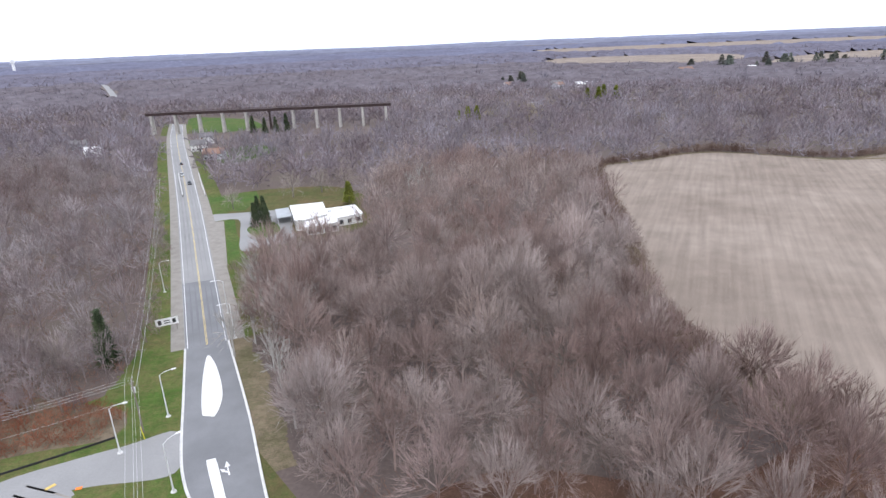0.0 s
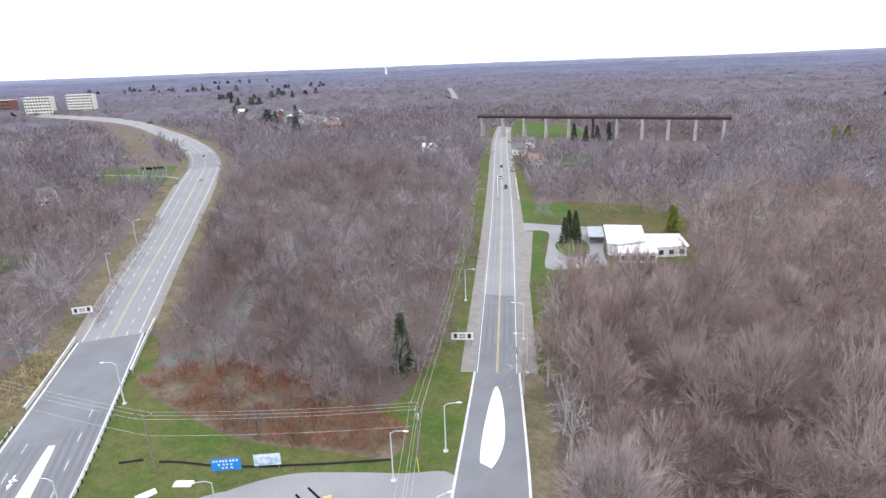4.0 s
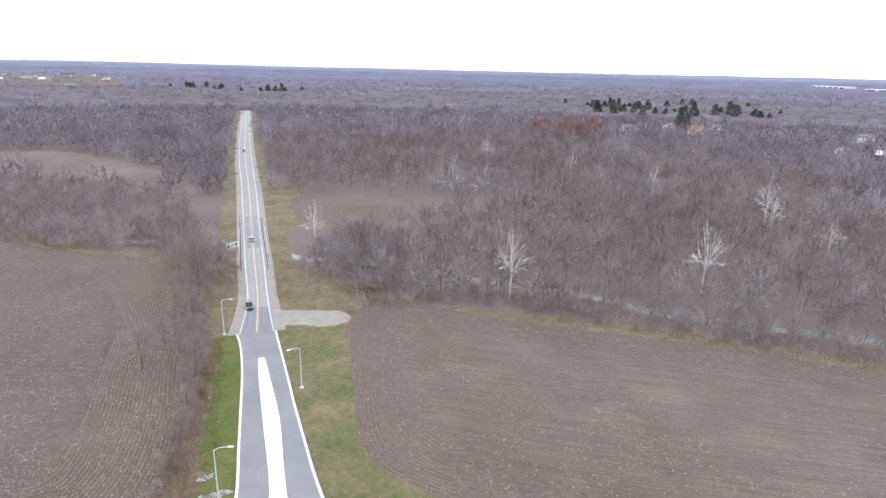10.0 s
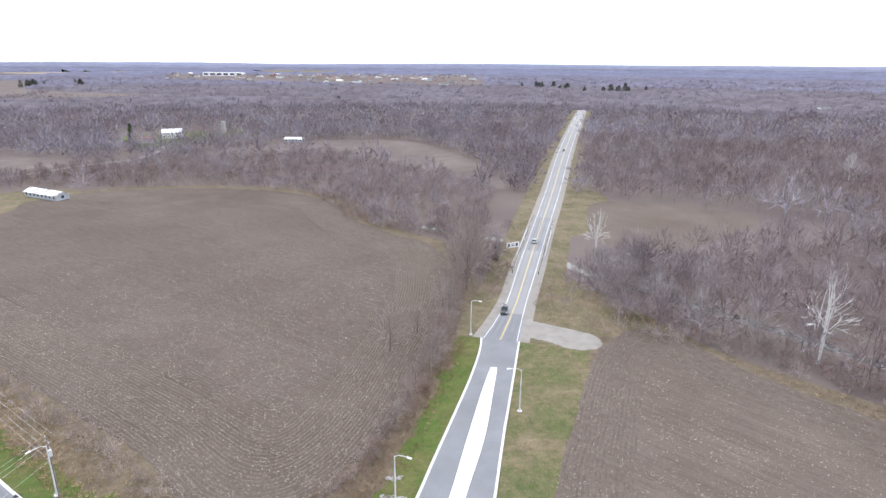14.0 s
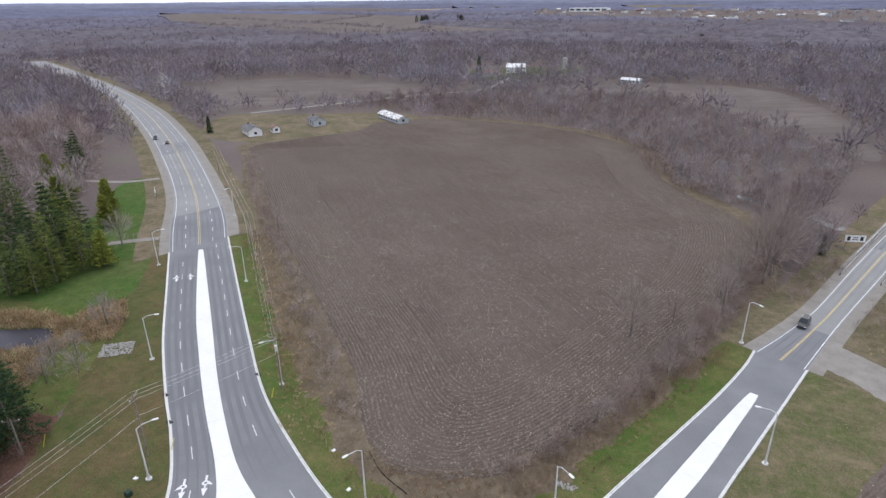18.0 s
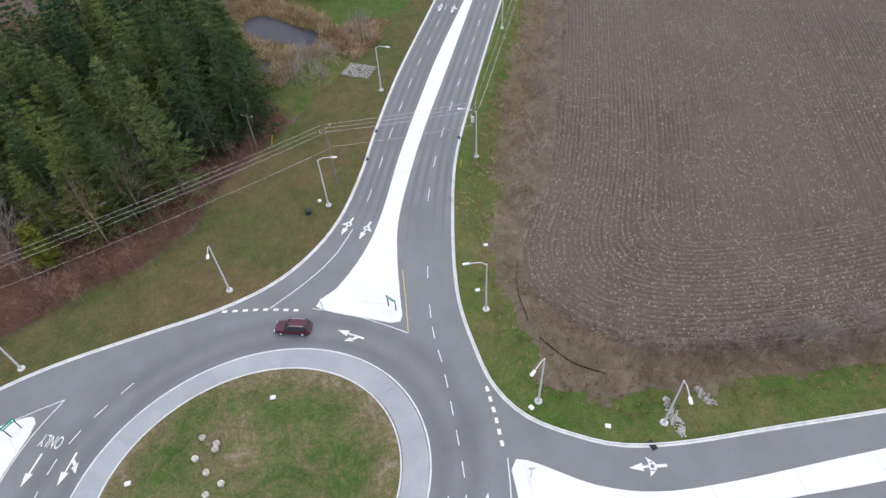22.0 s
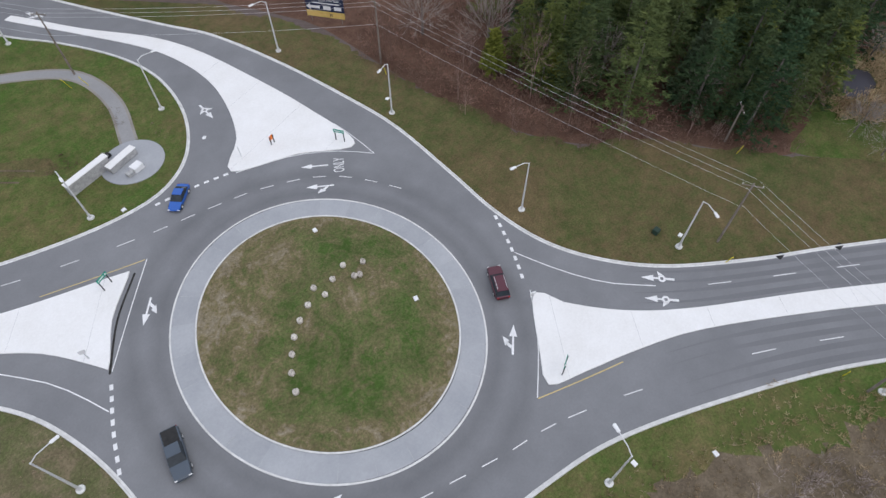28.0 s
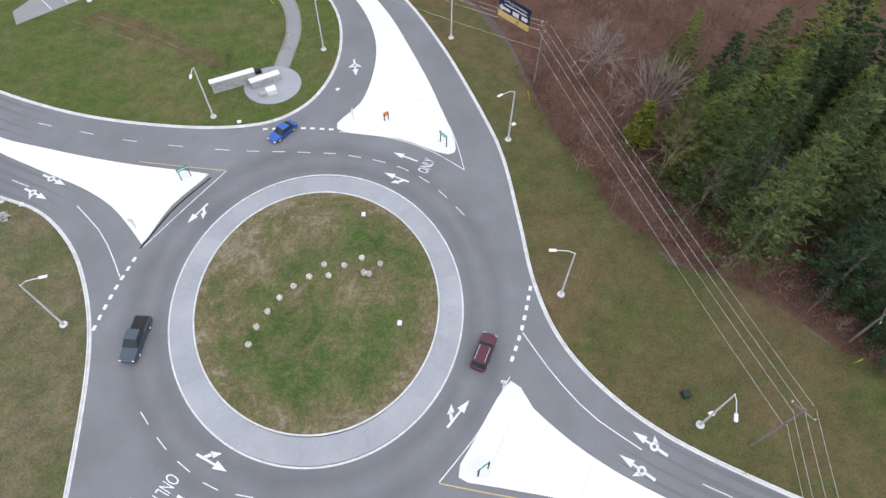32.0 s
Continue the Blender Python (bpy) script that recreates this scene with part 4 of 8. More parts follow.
# ---- street lamps ----
def street_lamp():
    ob = new("street_lamp")
    bm = bmesh.new()
    tube(bm, (0, 0, 0), (0, 0, 0.18), 0.48, 0.46, 16)
    part("concrete_base", bm, CURB, ob)
    bm = bmesh.new()
    tube(bm, (0, 0, 0.15), (0, 0, 9.3), 0.15, 0.08, 10)
    tube(bm, (0, 0, 0.15), (0, 0, 0.75), 0.2, 0.18, 10)
    part("pole", bm, GALVANISED, ob)
    bm = bmesh.new()
    for a, b in (((0, 0, 9.2), (0.8, 0, 9.75)), ((0.8, 0, 9.75), (2.3, 0, 9.9))):
        tube(bm, a, b, 0.06, 0.05, 8)
    part("arm", bm, GALVANISED, ob)
    bm = bmesh.new()
    block(bm, 2.2, 3.1, -0.19, 0.19, 9.82, 9.98, 0.06)
    part("luminaire", bm, WHITE_PAINT, ob)
    return tagged(ob, "tall galvanised street lamp with one arm on a concrete base", "street lamp", "street lamps round the junction")


LAMPS = [(29.8, -5.0), (39.8, -23.9), (67.4, -45.6), (105.7, -77.0), (8.5, -35.3), (-6.6, -33.6), (-16.0, -44.7), (-35.7, -105.6), (-41.1, -69.7), (30.3, 22.5), (26.9, 48.3), (4.8, 49.1), (-13.4, 35.8), (-30.5, 2.5), (-5.7, 83.5), (-20.2, 93.4), (-16.6, 104.4), (-15.3, 137.2), (-84.8, 85.6), (-57.4, 59.6), (-95, 62.8), (-165.2, 129.7), (-198.7, 160.3), (-48.0, 167.7), (-22.7, 152), (-36.0, 71.0), (117.4, -115.5), (77, -80.5), (38.5, -51.2), (-41.8, 24.2)]
kerbs = np.concatenate([KERB_AD, KERB_DC, KERB_CB, KERB_BA, *[q for pair in legs.values() for q in pair]])
first = None
for x, y in LAMPS:
    k = kerbs[np.argmin(np.hypot(kerbs[:, 0] - x, kerbs[:, 1] - y))]
    h = toward(k[0] - x, k[1] - y)
    if first is None:
        first = street_lamp()
        first.matrix_basis = pose(x, y, 0, 0, 0, h)
    else:
        copy_thing(first, pose(x, y, 0, 0, 0, h))


# ---- utility poles and wires ----
def utility_pole(arms=1, box=False, tall=11.6):
    ob = new("utility_pole")
    bm = bmesh.new()
    tube(bm, (0, 0, 0), (0, 0, tall), 0.17, 0.11, 9)
    part("shaft", bm, WOOD_POLE, ob)
    for i in range(arms):
        bm = bmesh.new()
        z = tall - 0.5 - 0.9 * i
        block(bm, -1.25, 1.25, -0.06, 0.06, z, z + 0.12, 0.01)
        part("crossarm", bm, WOOD_POLE, ob)
        for q in (-1.15, 0.0, 1.15):
            bm = bmesh.new()
            tube(bm, (q, 0, z + 0.1), (q, 0, z + 0.36), 0.05, 0.035, 7)
            part("insulator", bm, WHITE_PAINT, ob)
    if box:
        bm = bmesh.new()
        tube(bm, (0.36, 0, tall - 3.1), (0.36, 0, tall - 2.0), 0.26, 0.26, 10)
        part("transformer", bm, GALVANISED, ob)
    return tagged(ob, "weathered wooden utility pole with crossarm", "utility pole", "utility poles")


POLES = [((44.2, -27.1), 120), ((37.4, 33.2), 85), ((-1.2, 67.2), 130), ((-19.0, 99.4), 110), ((-58.1, 75.0), 70), ((-111.4, 65.7), 60), ((37.4, -50.0), 130), ((89.5, -95.6), 135), ((161.5, -149.6), 140), ((-62.2, 194.1), 25), ((-104, 280), 25), ((-138.4, 100.9), 45), ((-190, 148), 45), ((62.0, -18.0), 40)]
for i, ((x, y), h) in enumerate(POLES):
    p = utility_pole(1 if i not in (3, 6) else 2, i in (3, 6), 11.6 if i < 13 else 7.0)
    p.matrix_basis = pose(x, y, 0, 0, 0, h)


def wire(a, b, sag, name="overhead_wire"):
    """One sagging wire, a thin unbroken tube."""
    n, k, r = 14, 4, 0.015
    a, b = Vector(a), Vector(b)
    d = (b - a).normalized()
    s = Vector((-d.y, d.x, 0)).normalized()
    v, f = [], []
    for i in range(n + 1):
        p = a.lerp(b, i / n) - Vector((0, 0, 4 * sag * (i / n) * (1 - i / n)))
        v += [p + s * r, p + Vector((0, 0, r)), p - s * r, p - Vector((0, 0, r))]
    for i in range(n):
        for j in range(k):
            f.append((i * k + j, i * k + (j + 1) % k, (i + 1) * k + (j + 1) % k, (i + 1) * k + j))
    return tagged(raw(name, v, f, GALVANISED), "thin pale overhead power wire between poles", "wire", "overhead wires")


SPANS = [(0, 1), (1, 2), (2, 3), (3, 4), (4, 5), (0, 6), (6, 7), (7, 8), (3, 9), (9, 10), (5, 11), (11, 12)]
for i, j in SPANS:
    (xa, ya), _ = POLES[i]
    (xb, yb), _ = POLES[j]
    d = Vector((xb - xa, yb - ya, 0)).normalized()
    s = Vector((-d.y, d.x, 0))
    for o, z in ((-1.1, 11.4), (0.0, 11.4), (1.1, 11.4), (0.2, 7.6)):
        wire((xa + s.x * o, ya + s.y * o, z), (xb + s.x * o, yb + s.y * o, z), 0.012 * math.hypot(xb - xa, yb - ya))
YELLOW = surface("yellow_plastic", [(0.3, (0.70, 0.60, 0.03)), (0.7, (0.8, 0.7, 0.06))], 0.6, None, 0.5)
for x, y, lean in ((42, -29.6, 30), (37.3, -47.2, 25), (36.0, 30.3, 30), (-0.8, 62.8, 30), (-17.6, 97.2, 20), (61.0, -20.6, 30), (90.8, -97.6, 25), (-3.1, 64.1, 30)):
    bm = bmesh.new()
    tube(bm, (0, 0, 0), (0.9, 0, 2.4), 0.06, 0.06, 8)
    g = part("guy_wire_guard", bm, YELLOW)
    g.matrix_basis = pose(x, y, 0, 0, 0, lean * 7)
    tagged(g, "bright yellow guard on a pole's guy wire", "guy guard", "yellow guy guards")


# ---- stones on the island, lids and markers ----
def boulder(r, seed):
    bm = bmesh.new()
    bmesh.ops.create_icosphere(bm, subdivisions=2, radius=r)
    noise.seed_set(seed)
    for v in bm.verts:
        v.co *= 1 + 0.22 * noise.noise(v.co * 1.6 / r + Vector((seed, 0, 0)))
        v.co.z *= 0.75
    return bm


def mound_z(x, y):
    s = min(1, math.hypot(x, y) / 16)
    return 0.3 + 0.8 * math.cos(s * math.pi / 2) ** 1.2


def marker_stone(r, seed):
    """A squat round stone with a rough rim and a flattish face."""
    rr = np.random.default_rng(seed)
    bm = bmesh.new()
    rim = rr.uniform(0.9, 1.1, 14)
    rings = []
    for share, z in ((0.92, -0.25), (1.02, 0.05), (1.0, 0.22), (0.86, 0.32), (0.5, 0.34)):
        rings.append([bm.verts.new((r * share * rim[k] * math.cos(k * math.pi / 7), r * share * rim[k] * math.sin(k * math.pi / 7), z + rr.normal() * 0.012)) for k in range(14)])
    for a, b in zip(rings, rings[1:]):
        for k in range(14):
            bm.faces.new((a[k], a[(k + 1) % 14], b[(k + 1) % 14], b[k]))
    bm.faces.new(rings[-1])
    return bm


ETCH = surface("etched_stone", [(0.3, (0.17, 0.145, 0.125)), (0.7, (0.25, 0.22, 0.19))], 0.4, None, 0.9)
for i, (x, y) in enumerate([(5.9, 2.3), (5.9, 4.6), (8.1, 3.3), (3.6, 3.8), (1.1, 4.4), (1.5, 2.6), (-0.9, 2.9), (-2.9, 1.9), (-4.7, 0.6), (-6.2, -1.0), (-7.6, -2.8), (-8.6, -4.9), (6.5, 2.0)]):
    b = part("marker_stone", marker_stone(0.42 if i == 0 else 0.38, i + 3), STONE)
    b.matrix_basis = pose(x, y, mound_z(x, y) + 0.1, 0, 0, 25 + 7 * (i % 3))
    tagged(b, "squat round pale stone set in the island grass", "stone", "row of stones")
    for q, w in ((-0.2, 0.05), (-0.03, 0.05), (0.12, 0.05), (0.24, 0.04)):
        bm = bmesh.new()
        block(bm, q - w / 2, q + w / 2, -0.12, 0.1, 0.335, 0.347)
        part("mark", bm, ETCH, b, "dark etched mark")
for x, y, z in ((9.2, -5.5, 0.9), (7.0, 12.0, 0.52), (6.1, 38.5, 0.05), (-9.5, 33.9, 0.05), (32.0, 25.5, 0.05), (-13.2, -38.8, 0.05), (-6.9, -32.4, 0.05), (41.6, -23.0, 0.05), (12, -36.0, 0.05), (19, -41.5, 0.05), (-39, 23.0, 0.05)):
    bm = bmesh.new()
    block(bm, -0.32, 0.32, -0.26, 0.26, -0.1, 0.12, 0.03)
    m = part("utility_cover", bm, WHITE_PAINT)
    m.matrix_basis = pose(x, y, z, 0, 0, x * 37 % 90)
    tagged(m, "small pale utility box cover set in grass", "utility cover", "utility covers")
bm = bmesh.new()
block(bm, -0.45, 0.45, -0.4, 0.4, 0, 0.8, 0.06)
b = part("utility_box", bm, surface("dark_green_metal", [(0.3, (0.02, 0.04, 0.03)), (0.7, (0.03, 0.055, 0.04))], 0.5, None, 0.5))
b.location = (39.6, -20.4, 0)
tagged(b, "small dark green utility box on the lawn", "utility box")
for k, line in (("a", KERB_AD), ("b", KERB_DC)):
    s = along(line)
    for u in (near(line, 48, -33.5), near(line, 45, -51.5)) if k == "a" else (near(line, 45.0, -51.8), near(line, -17, -41)):
        x, y = np.interp(u, s, line[:, 0]), np.interp(u, s, line[:, 1])
        bm = bmesh.new()
        block(bm, -0.6, 0.6, -0.35, 0.35, 0.04, 0.1, 0.02)
        g = part("drain_grate", bm, DARK)
        g.location = (x, y, 0.02)
        tagged(g, "dark cast drain grate in the gutter", "drain", "gutter drains")

# ---- signs ----
GREEN = surface("sign_green", [(0.3, (0.01, 0.30, 0.20)), (0.7, (0.02, 0.36, 0.25))], 0.6, None, 0.5)
BLUE = surface("sign_blue", [(0.3, (0.02, 0.22, 0.62)), (0.7, (0.03, 0.27, 0.7))], 0.8, None, 0.5)
ORANGE = surface("sign_orange", [(0.3, (0.85, 0.20, 0.03)), (0.7, (0.95, 0.26, 0.05))], 0.6, None, 0.5)
NAVY = surface("sign_navy", [(0.3, (0.012, 0.018, 0.05)), (0.7, (0.02, 0.03, 0.075))], 0.8, None, 0.6)
GOLD = surface("sign_gold", [(0.3, (0.60, 0.42, 0.12)), (0.7, (0.72, 0.52, 0.18))], 0.8, None, 0.6)


def sign(name, x, y, heading, w, h, low, face, back, bars, label, category, posts=2, group=""):
    """A board on posts, facing along its own -y; bars of (x, z, w, h, material) stand for its writing."""
    ob = new(name)
    for q in ([-w * 0.4, w * 0.4] if posts == 2 else [0.0]):
        bm = bmesh.new()
        block(bm, q - 0.06, q + 0.06, -0.02, 0.1, 0, low + h * 0.9, 0.01)
        part("post", bm, back, ob)
    bm = bmesh.new()
    block(bm, -w / 2, w / 2, -0.07, -0.024, low, low + h, 0.015)
    part("board", bm, face, ob)
    for bx, bz, bw, bh, bmat in bars:
        bm = bmesh.new()
        block(bm, bx - bw / 2, bx + bw / 2, -0.085, -0.071, low + bz - bh / 2, low + bz + bh / 2)
        part("text_bar", bm, bmat, ob)
    ob.matrix_basis = pose(x, y, height(x, y), 0, 0, heading)
    return tagged(ob, label, category, group)


W = WHITE_PAINT
for x, y, h in ((15.0, -24.1, 205), (20.4, 23.2, 300), (-16.9, 23.5, 25), (-19.8, -23.6, 115)):
    sign("street_name_sign", x, y, h, 1.7, 0.6, 1.9, GREEN, DARK, [(-0.2, 0.3, 1.0, 0.17, W), (0.6, 0.3, 0.24, 0.24, W)], "green street name sign on two dark posts on the concrete island", "street sign", 2, "green island signs")
for x, y, h in ((7.8, 31.0, 250), (-23.2, 15.7, 345), (-13.8, -27.7, 65), (19.4, -15.6, 160)):
    sign("yield_sign", x, y, h, 0.75, 0.75, 1.6, W, GALVANISED, [], "small sign on a single steel post at the island tip", "traffic sign", 1, "island tip signs")
sign("road_work_sign", 12.8, 30.0, 200, 0.85, 0.85, 0.9, ORANGE, DARK, [(0, 0.42, 0.35, 0.22, DARK)], "orange road work sign on a low stand on the concrete", "traffic sign")
for x, y, h in ((-34.5, 142.0, 27), (-140, 107.0, 45), (-60.2, -175.0, 200), (157.4, -116.4, 140)):
    sign("direction_sign", x, y, h, 5.4, 2.0, 1.6, W, WOOD_POLE, [(-1.7, 1.0, 0.8, 1.2, DARK), (1.7, 1.0, 0.8, 1.2, DARK), (0.0, 1.3, 1.5, 0.25, DARK), (0.0, 0.7, 1.5, 0.25, DARK)], "wide white road sign with dark marks on wooden posts", "road sign", 2, "large white road signs")
s1 = sign("billboard", -46.0, 80.6, 35, 5.0, 2.4, 1.2, BLUE, WOOD_POLE, [(q, 1.9, 0.32, 0.36, W) for q in (-2.0, -1.5, -0.9, -0.4, 0.1, 0.8, 1.3, 1.9)] + [(q, 1.2, 0.3, 0.36, W) for q in (-1.2, -0.4, 0.2, 0.9)] + [(q, 0.55, 0.36, 0.3, W) for q in (-0.6, 0.0, 0.9)], "bright blue billboard with white lettering on wooden posts", "billboard")
sign("billboard", -40.8, 85.0, 35, 4.6, 2.3, 1.2, surface("pale_blue_print", [(0.35, (0.25, 0.42, 0.6)), (0.6, (0.7, 0.76, 0.8))], 0.8, 0.3, 0.6), WOOD_POLE, [(0, 1.95, 3.6, 0.3, W)], "pale blue and white printed billboard on posts", "billboard")
ad = sign("billboard", 38.2, 48.9, -57, 7.2, 4.2, 1.1, NAVY, WOOD_POLE, [(0, 0.62, 7.15, 1.2, GOLD), (0.3, 2.75, 5.0, 0.2, W), (-1.9, 1.9, 1.9, 0.5, W), (0.4, 1.9, 1.4, 0.75, W), (2.4, 1.95, 1.3, 0.7, W), (1.0, 0.55, 0.5, 0.6, NAVY)], "navy and gold billboard with white arrow at the wood's edge", "billboard")
words("heading", "2 Model Homes", 0.8, W, pose(0.2, -0.088, 1.1 + 3.45, 90, 0, 0), ad)
bm = bmesh.new()
bm.faces.new([bm.verts.new((a, -0.09, 1.1 + 1.9 + b)) for a, b in ((-3.5, 0.0), (-2.7, -0.65), (-2.7, 0.65))])
part("arrow_head", bm, W, ad)
fence = tagged(new("silt_fence"), "low black silt fence cloth sagging across the grass", "silt fence")
for line in ([(-66.2, 73.2), (-63.1, 75.9)], [(-60, 77), (-56.7, 78.7), (-47.4, 82.4), (-36.4, 89), (-28.4, 94.3), (-23.5, 97.7)]):
    profile("cloth", curve(line, 0.7), [(-0.08, 0.0), (-0.04, 0.4), (0.04, 0.42), (0.2, 0.0)], DARK, fence)
fence = tagged(new("silt_fence"), "low black silt fence cloth at the field's edge", "silt fence")
for line in ([(14.0, -44.0), (9.5, -41.0), (4.0, -39.2)], [(1.0, -39.0), (-4, -40.3), (-7.5, -43.0)]):
    profile("cloth", curve(line, 0.7), [(-0.04, 0.0), (-0.02, 0.2), (0.02, 0.21), (0.05, 0.0)], DARK, fence)
for x, y, h in ((-51.0, 75.4, 30), (-54.1, 70.6, 70)):
    bm = bmesh.new()
    block(bm, -1.6, 1.6, -0.8, 0.8, 0.0, 0.18, 0.05)
    m = part("sheet_stack", bm, WHITE_PAINT)
    m.matrix_basis = pose(x, y, 0.03, 0, 0, h)
    tagged(m, "white sheets stacked on the grass", "building material", "white stacks")

# ---- the gateway feature: a round paved pad, a stone wall and boxes ----
pad = structure(new("paved_pad"), "round pale paved pad in the grass", "paving")
slab("paving", [(-4.1 + 4.6 * math.cos(a), 41.6 + 4.6 * math.sin(a)) for a in np.linspace(0, 2 * math.pi, 40)[:-1]], 0.0, 0.12, CONCRETE_APRON, pad)
WALLST = surface("grey_stone_wall", [(0.3, (0.30, 0.30, 0.30)), (0.7, (0.48, 0.48, 0.47))], 0.6, 0.2, 0.9)
wall = tagged(new("feature_wall"), "low grey stone wall with pale coping beside the pad", "wall")
d = toward(6.2, 1.6)
for nm, x0, x1, hh, m, w in (("wall_body", -3.6, 3.4, 2.0, WALLST, 0.45), ("coping", -3.7, 3.5, 2.12, CONCRETE, 0.55)):
    bm = bmesh.new()
    block(bm, x0, x1, -w, w, 0.0 if nm == "wall_body" else 2.0, hh if nm == "wall_body" else 2.16, 0.04)
    part(nm, bm, m, wall)
wall.matrix_basis = pose(-10.0, 42.4, 0, 0, 0, d)
bench = tagged(new("long_plinth"), "long pale concrete plinth on the round pad", "plinth")
bm = bmesh.new()
block(bm, -2.4, 2.4, -0.55, 0.55, 0.0, 1.1, 0.05)
part("plinth_body", bm, WALLST, bench)
bm = bmesh.new()
block(bm, -2.5, 2.5, -0.62, 0.62, 1.1, 1.24, 0.04)
part("coping", bm, CONCRETE, bench)
bench.matrix_basis = pose(-5.2, 42.3, 0.12, 0, 0, d + 3)
for x, y, s, m in ((-4.3, 39.6, 0.8, WHITE_PAINT), (-5.6, 39.2, 0.55, WALLST), (-6.3, 45.0, 0.5, DARK)):
    bm = bmesh.new()
    block(bm, -s, s, -s * 0.8, s * 0.8, 0, s * 1.1, 0.05)
    b = part("cabinet_box", bm, m)
    b.matrix_basis = pose(x, y, 0.12, 0, 0, d)
    tagged(b, "small utility cabinet standing on the pad", "cabinet", "boxes on the pad")
bm = bmesh.new()
bmesh.ops.create_uvsphere(bm, u_segments=20, v_segments=12, radius=1.35)
bmesh.ops.scale(bm, vec=(1, 1, 0.72), verts=bm.verts)
t = part("white_dome", bm, surface("pale_blue_dome", [(0.3, (0.55, 0.66, 0.7)), (0.7, (0.8, 0.84, 0.85))], 0.6, None, 0.6))
t.location = (-29.6, 72.3, 0.7)
tagged(t, "pale blue rounded tank beside the driveway", "tank")

b = part("boulder", boulder(0.7, 77), STONE)
b.location = (-25.0, 75.5, 0.3)
tagged(b, "pale rough boulder at the driveway's edge", "boulder")
for x, y, h, w, m, lb in ((-22.2, 84.4, 20, 1.0, ORANGE, "flat orange and white barrier lying on gravel"), (-27.3, 84.8, 55, 1.6, GOLD, "yellow tarpaulin lying on the gravel yard")):
    bm = bmesh.new()
    block(bm, -w / 2, w / 2, -0.35, 0.35, 0.0, 0.1, 0.04)
    q = part("barrier" if m is ORANGE else "tarpaulin", bm, m)
    q.matrix_basis = pose(x, y, 0.034, 0, 0, h)
    tagged(q, lb, "site clutter")
# ---- woods ----
def spikes(rng, limbs, boughs, twigs, crown_r, fork, top, width, bole=0.4):
    """A leafless tree as slender strokes: trunk, rising limbs, boughs out to a lobed dome and a fan of twigs on each. Returns triangles (n, 3, 3)."""
    tris = []

    def stroke(a, b, w):
        s = np.cross(b - a, rng.normal(size=3))
        s *= w / 2 / (np.linalg.norm(s) + 1e-9)
        tris.append((a - s, a + s, b))

    core = np.array((0, 0, fork * 0.9))
    for w in (bole, bole * 0.9):
        stroke(np.zeros(3), np.array((rng.normal() * 0.4, rng.normal() * 0.4, fork + (top - fork) * 0.55)), w)
    turn = rng.random() * 6.28
    for i in range(limbs):
        lean = math.acos(1 - 0.86 * (i + 0.5) / limbs) + rng.normal() * 0.08
        az = turn + i * 2.39996 + rng.normal() * 0.2
        lobe = rng.uniform(0.84, 1.08)

        def shell(th, ph, share):
            q = np.array((crown_r * math.sin(th) * math.cos(ph), crown_r * math.sin(th) * math.sin(ph), (top - core[2]) * math.cos(th)))
            return core + q * share * lobe

        root = np.array((0, 0, fork * rng.uniform(0.7, 1.3)))
        end = shell(lean * 0.85, az, 0.52)
        stroke(root, end, max(width * 1.3, bole * 0.4))
        for j in range(boughs):
            p = root + (end - root) * rng.uniform(0.5, 1.0)
            e = shell(lean + rng.normal() * 0.24, az + rng.normal() * 0.34 / max(0.35, math.sin(lean)), rng.uniform(0.8, 0.98))
            stroke(p, e, max(width, bole * 0.16))
            way = (e - p) / (np.linalg.norm(e - p) + 1e-9)
            for _ in range(twigs):
                q = p + (e - p) * rng.uniform(0.3, 1.0)
                d = way + rng.normal(size=3) * 0.30 + np.array((0, 0, 0.38))
                stroke(q, q + d / np.linalg.norm(d) * crown_r * rng.uniform(0.18, 0.42), width * rng.uniform(0.7, 1.25))
    return np.array(tris)


def firs(rng, n, r, top, droop=0.25, width=0.5, bare=0.08, whorls=0):
    """A conifer as tiers of needled sprays. Returns triangles."""
    tris = []
    for i in range(n):
        u = (bare + (1 - bare) * ((i + rng.random()) / n))
        if whorls:
            u = bare + (1 - bare) * (math.floor(whorls * i / n) + 0.22 * rng.normal()) / whorls
            u = min(max(u, 0.02), 0.995)
        z = top * u
        reach = r * (1 - u) ** (0.95 if whorls else 0.75) * ((0.35 + 0.85 * rng.random()) if whorls else (0.6 + 0.55 * rng.random())) + 0.25
        a = i * 2.39996 + rng.normal() * 0.25
        d = np.array((math.cos(a), math.sin(a), 0))
        s = np.array((-d[1], d[0], 0))
        tip = d * reach + np.array((0, 0, z - droop * reach))
        root = d * 0.1 + np.array((0, 0, z))
        mid = d * reach * 0.6 + np.array((0, 0, z - droop * reach * 0.35))
        w = width * (0.6 + 0.8 * rng.random())
        for k in (-1, 1):
            tris.append((root, mid + s * k * w * 0.6 + rng.normal(size=3) * 0.08, tip))
        for k in range(8):
            c = root + (tip - root) * (0.3 + 0.75 * rng.random()) + np.array((0, 0, 0.12)) + rng.normal(size=3) * 0.12
            e = c + (d * rng.uniform(0.1, 0.9) + s * rng.normal() * 0.9 + np.array((0, 0, rng.uniform(-0.1, 0.6)))) * width * 1.15
            q = np.cross(e - c, rng.normal(size=3))
            q *= width * 0.35 / (np.linalg.norm(q) + 1e-9)
            tris.append((c - q, c + q, e))
    return np.array(tris)


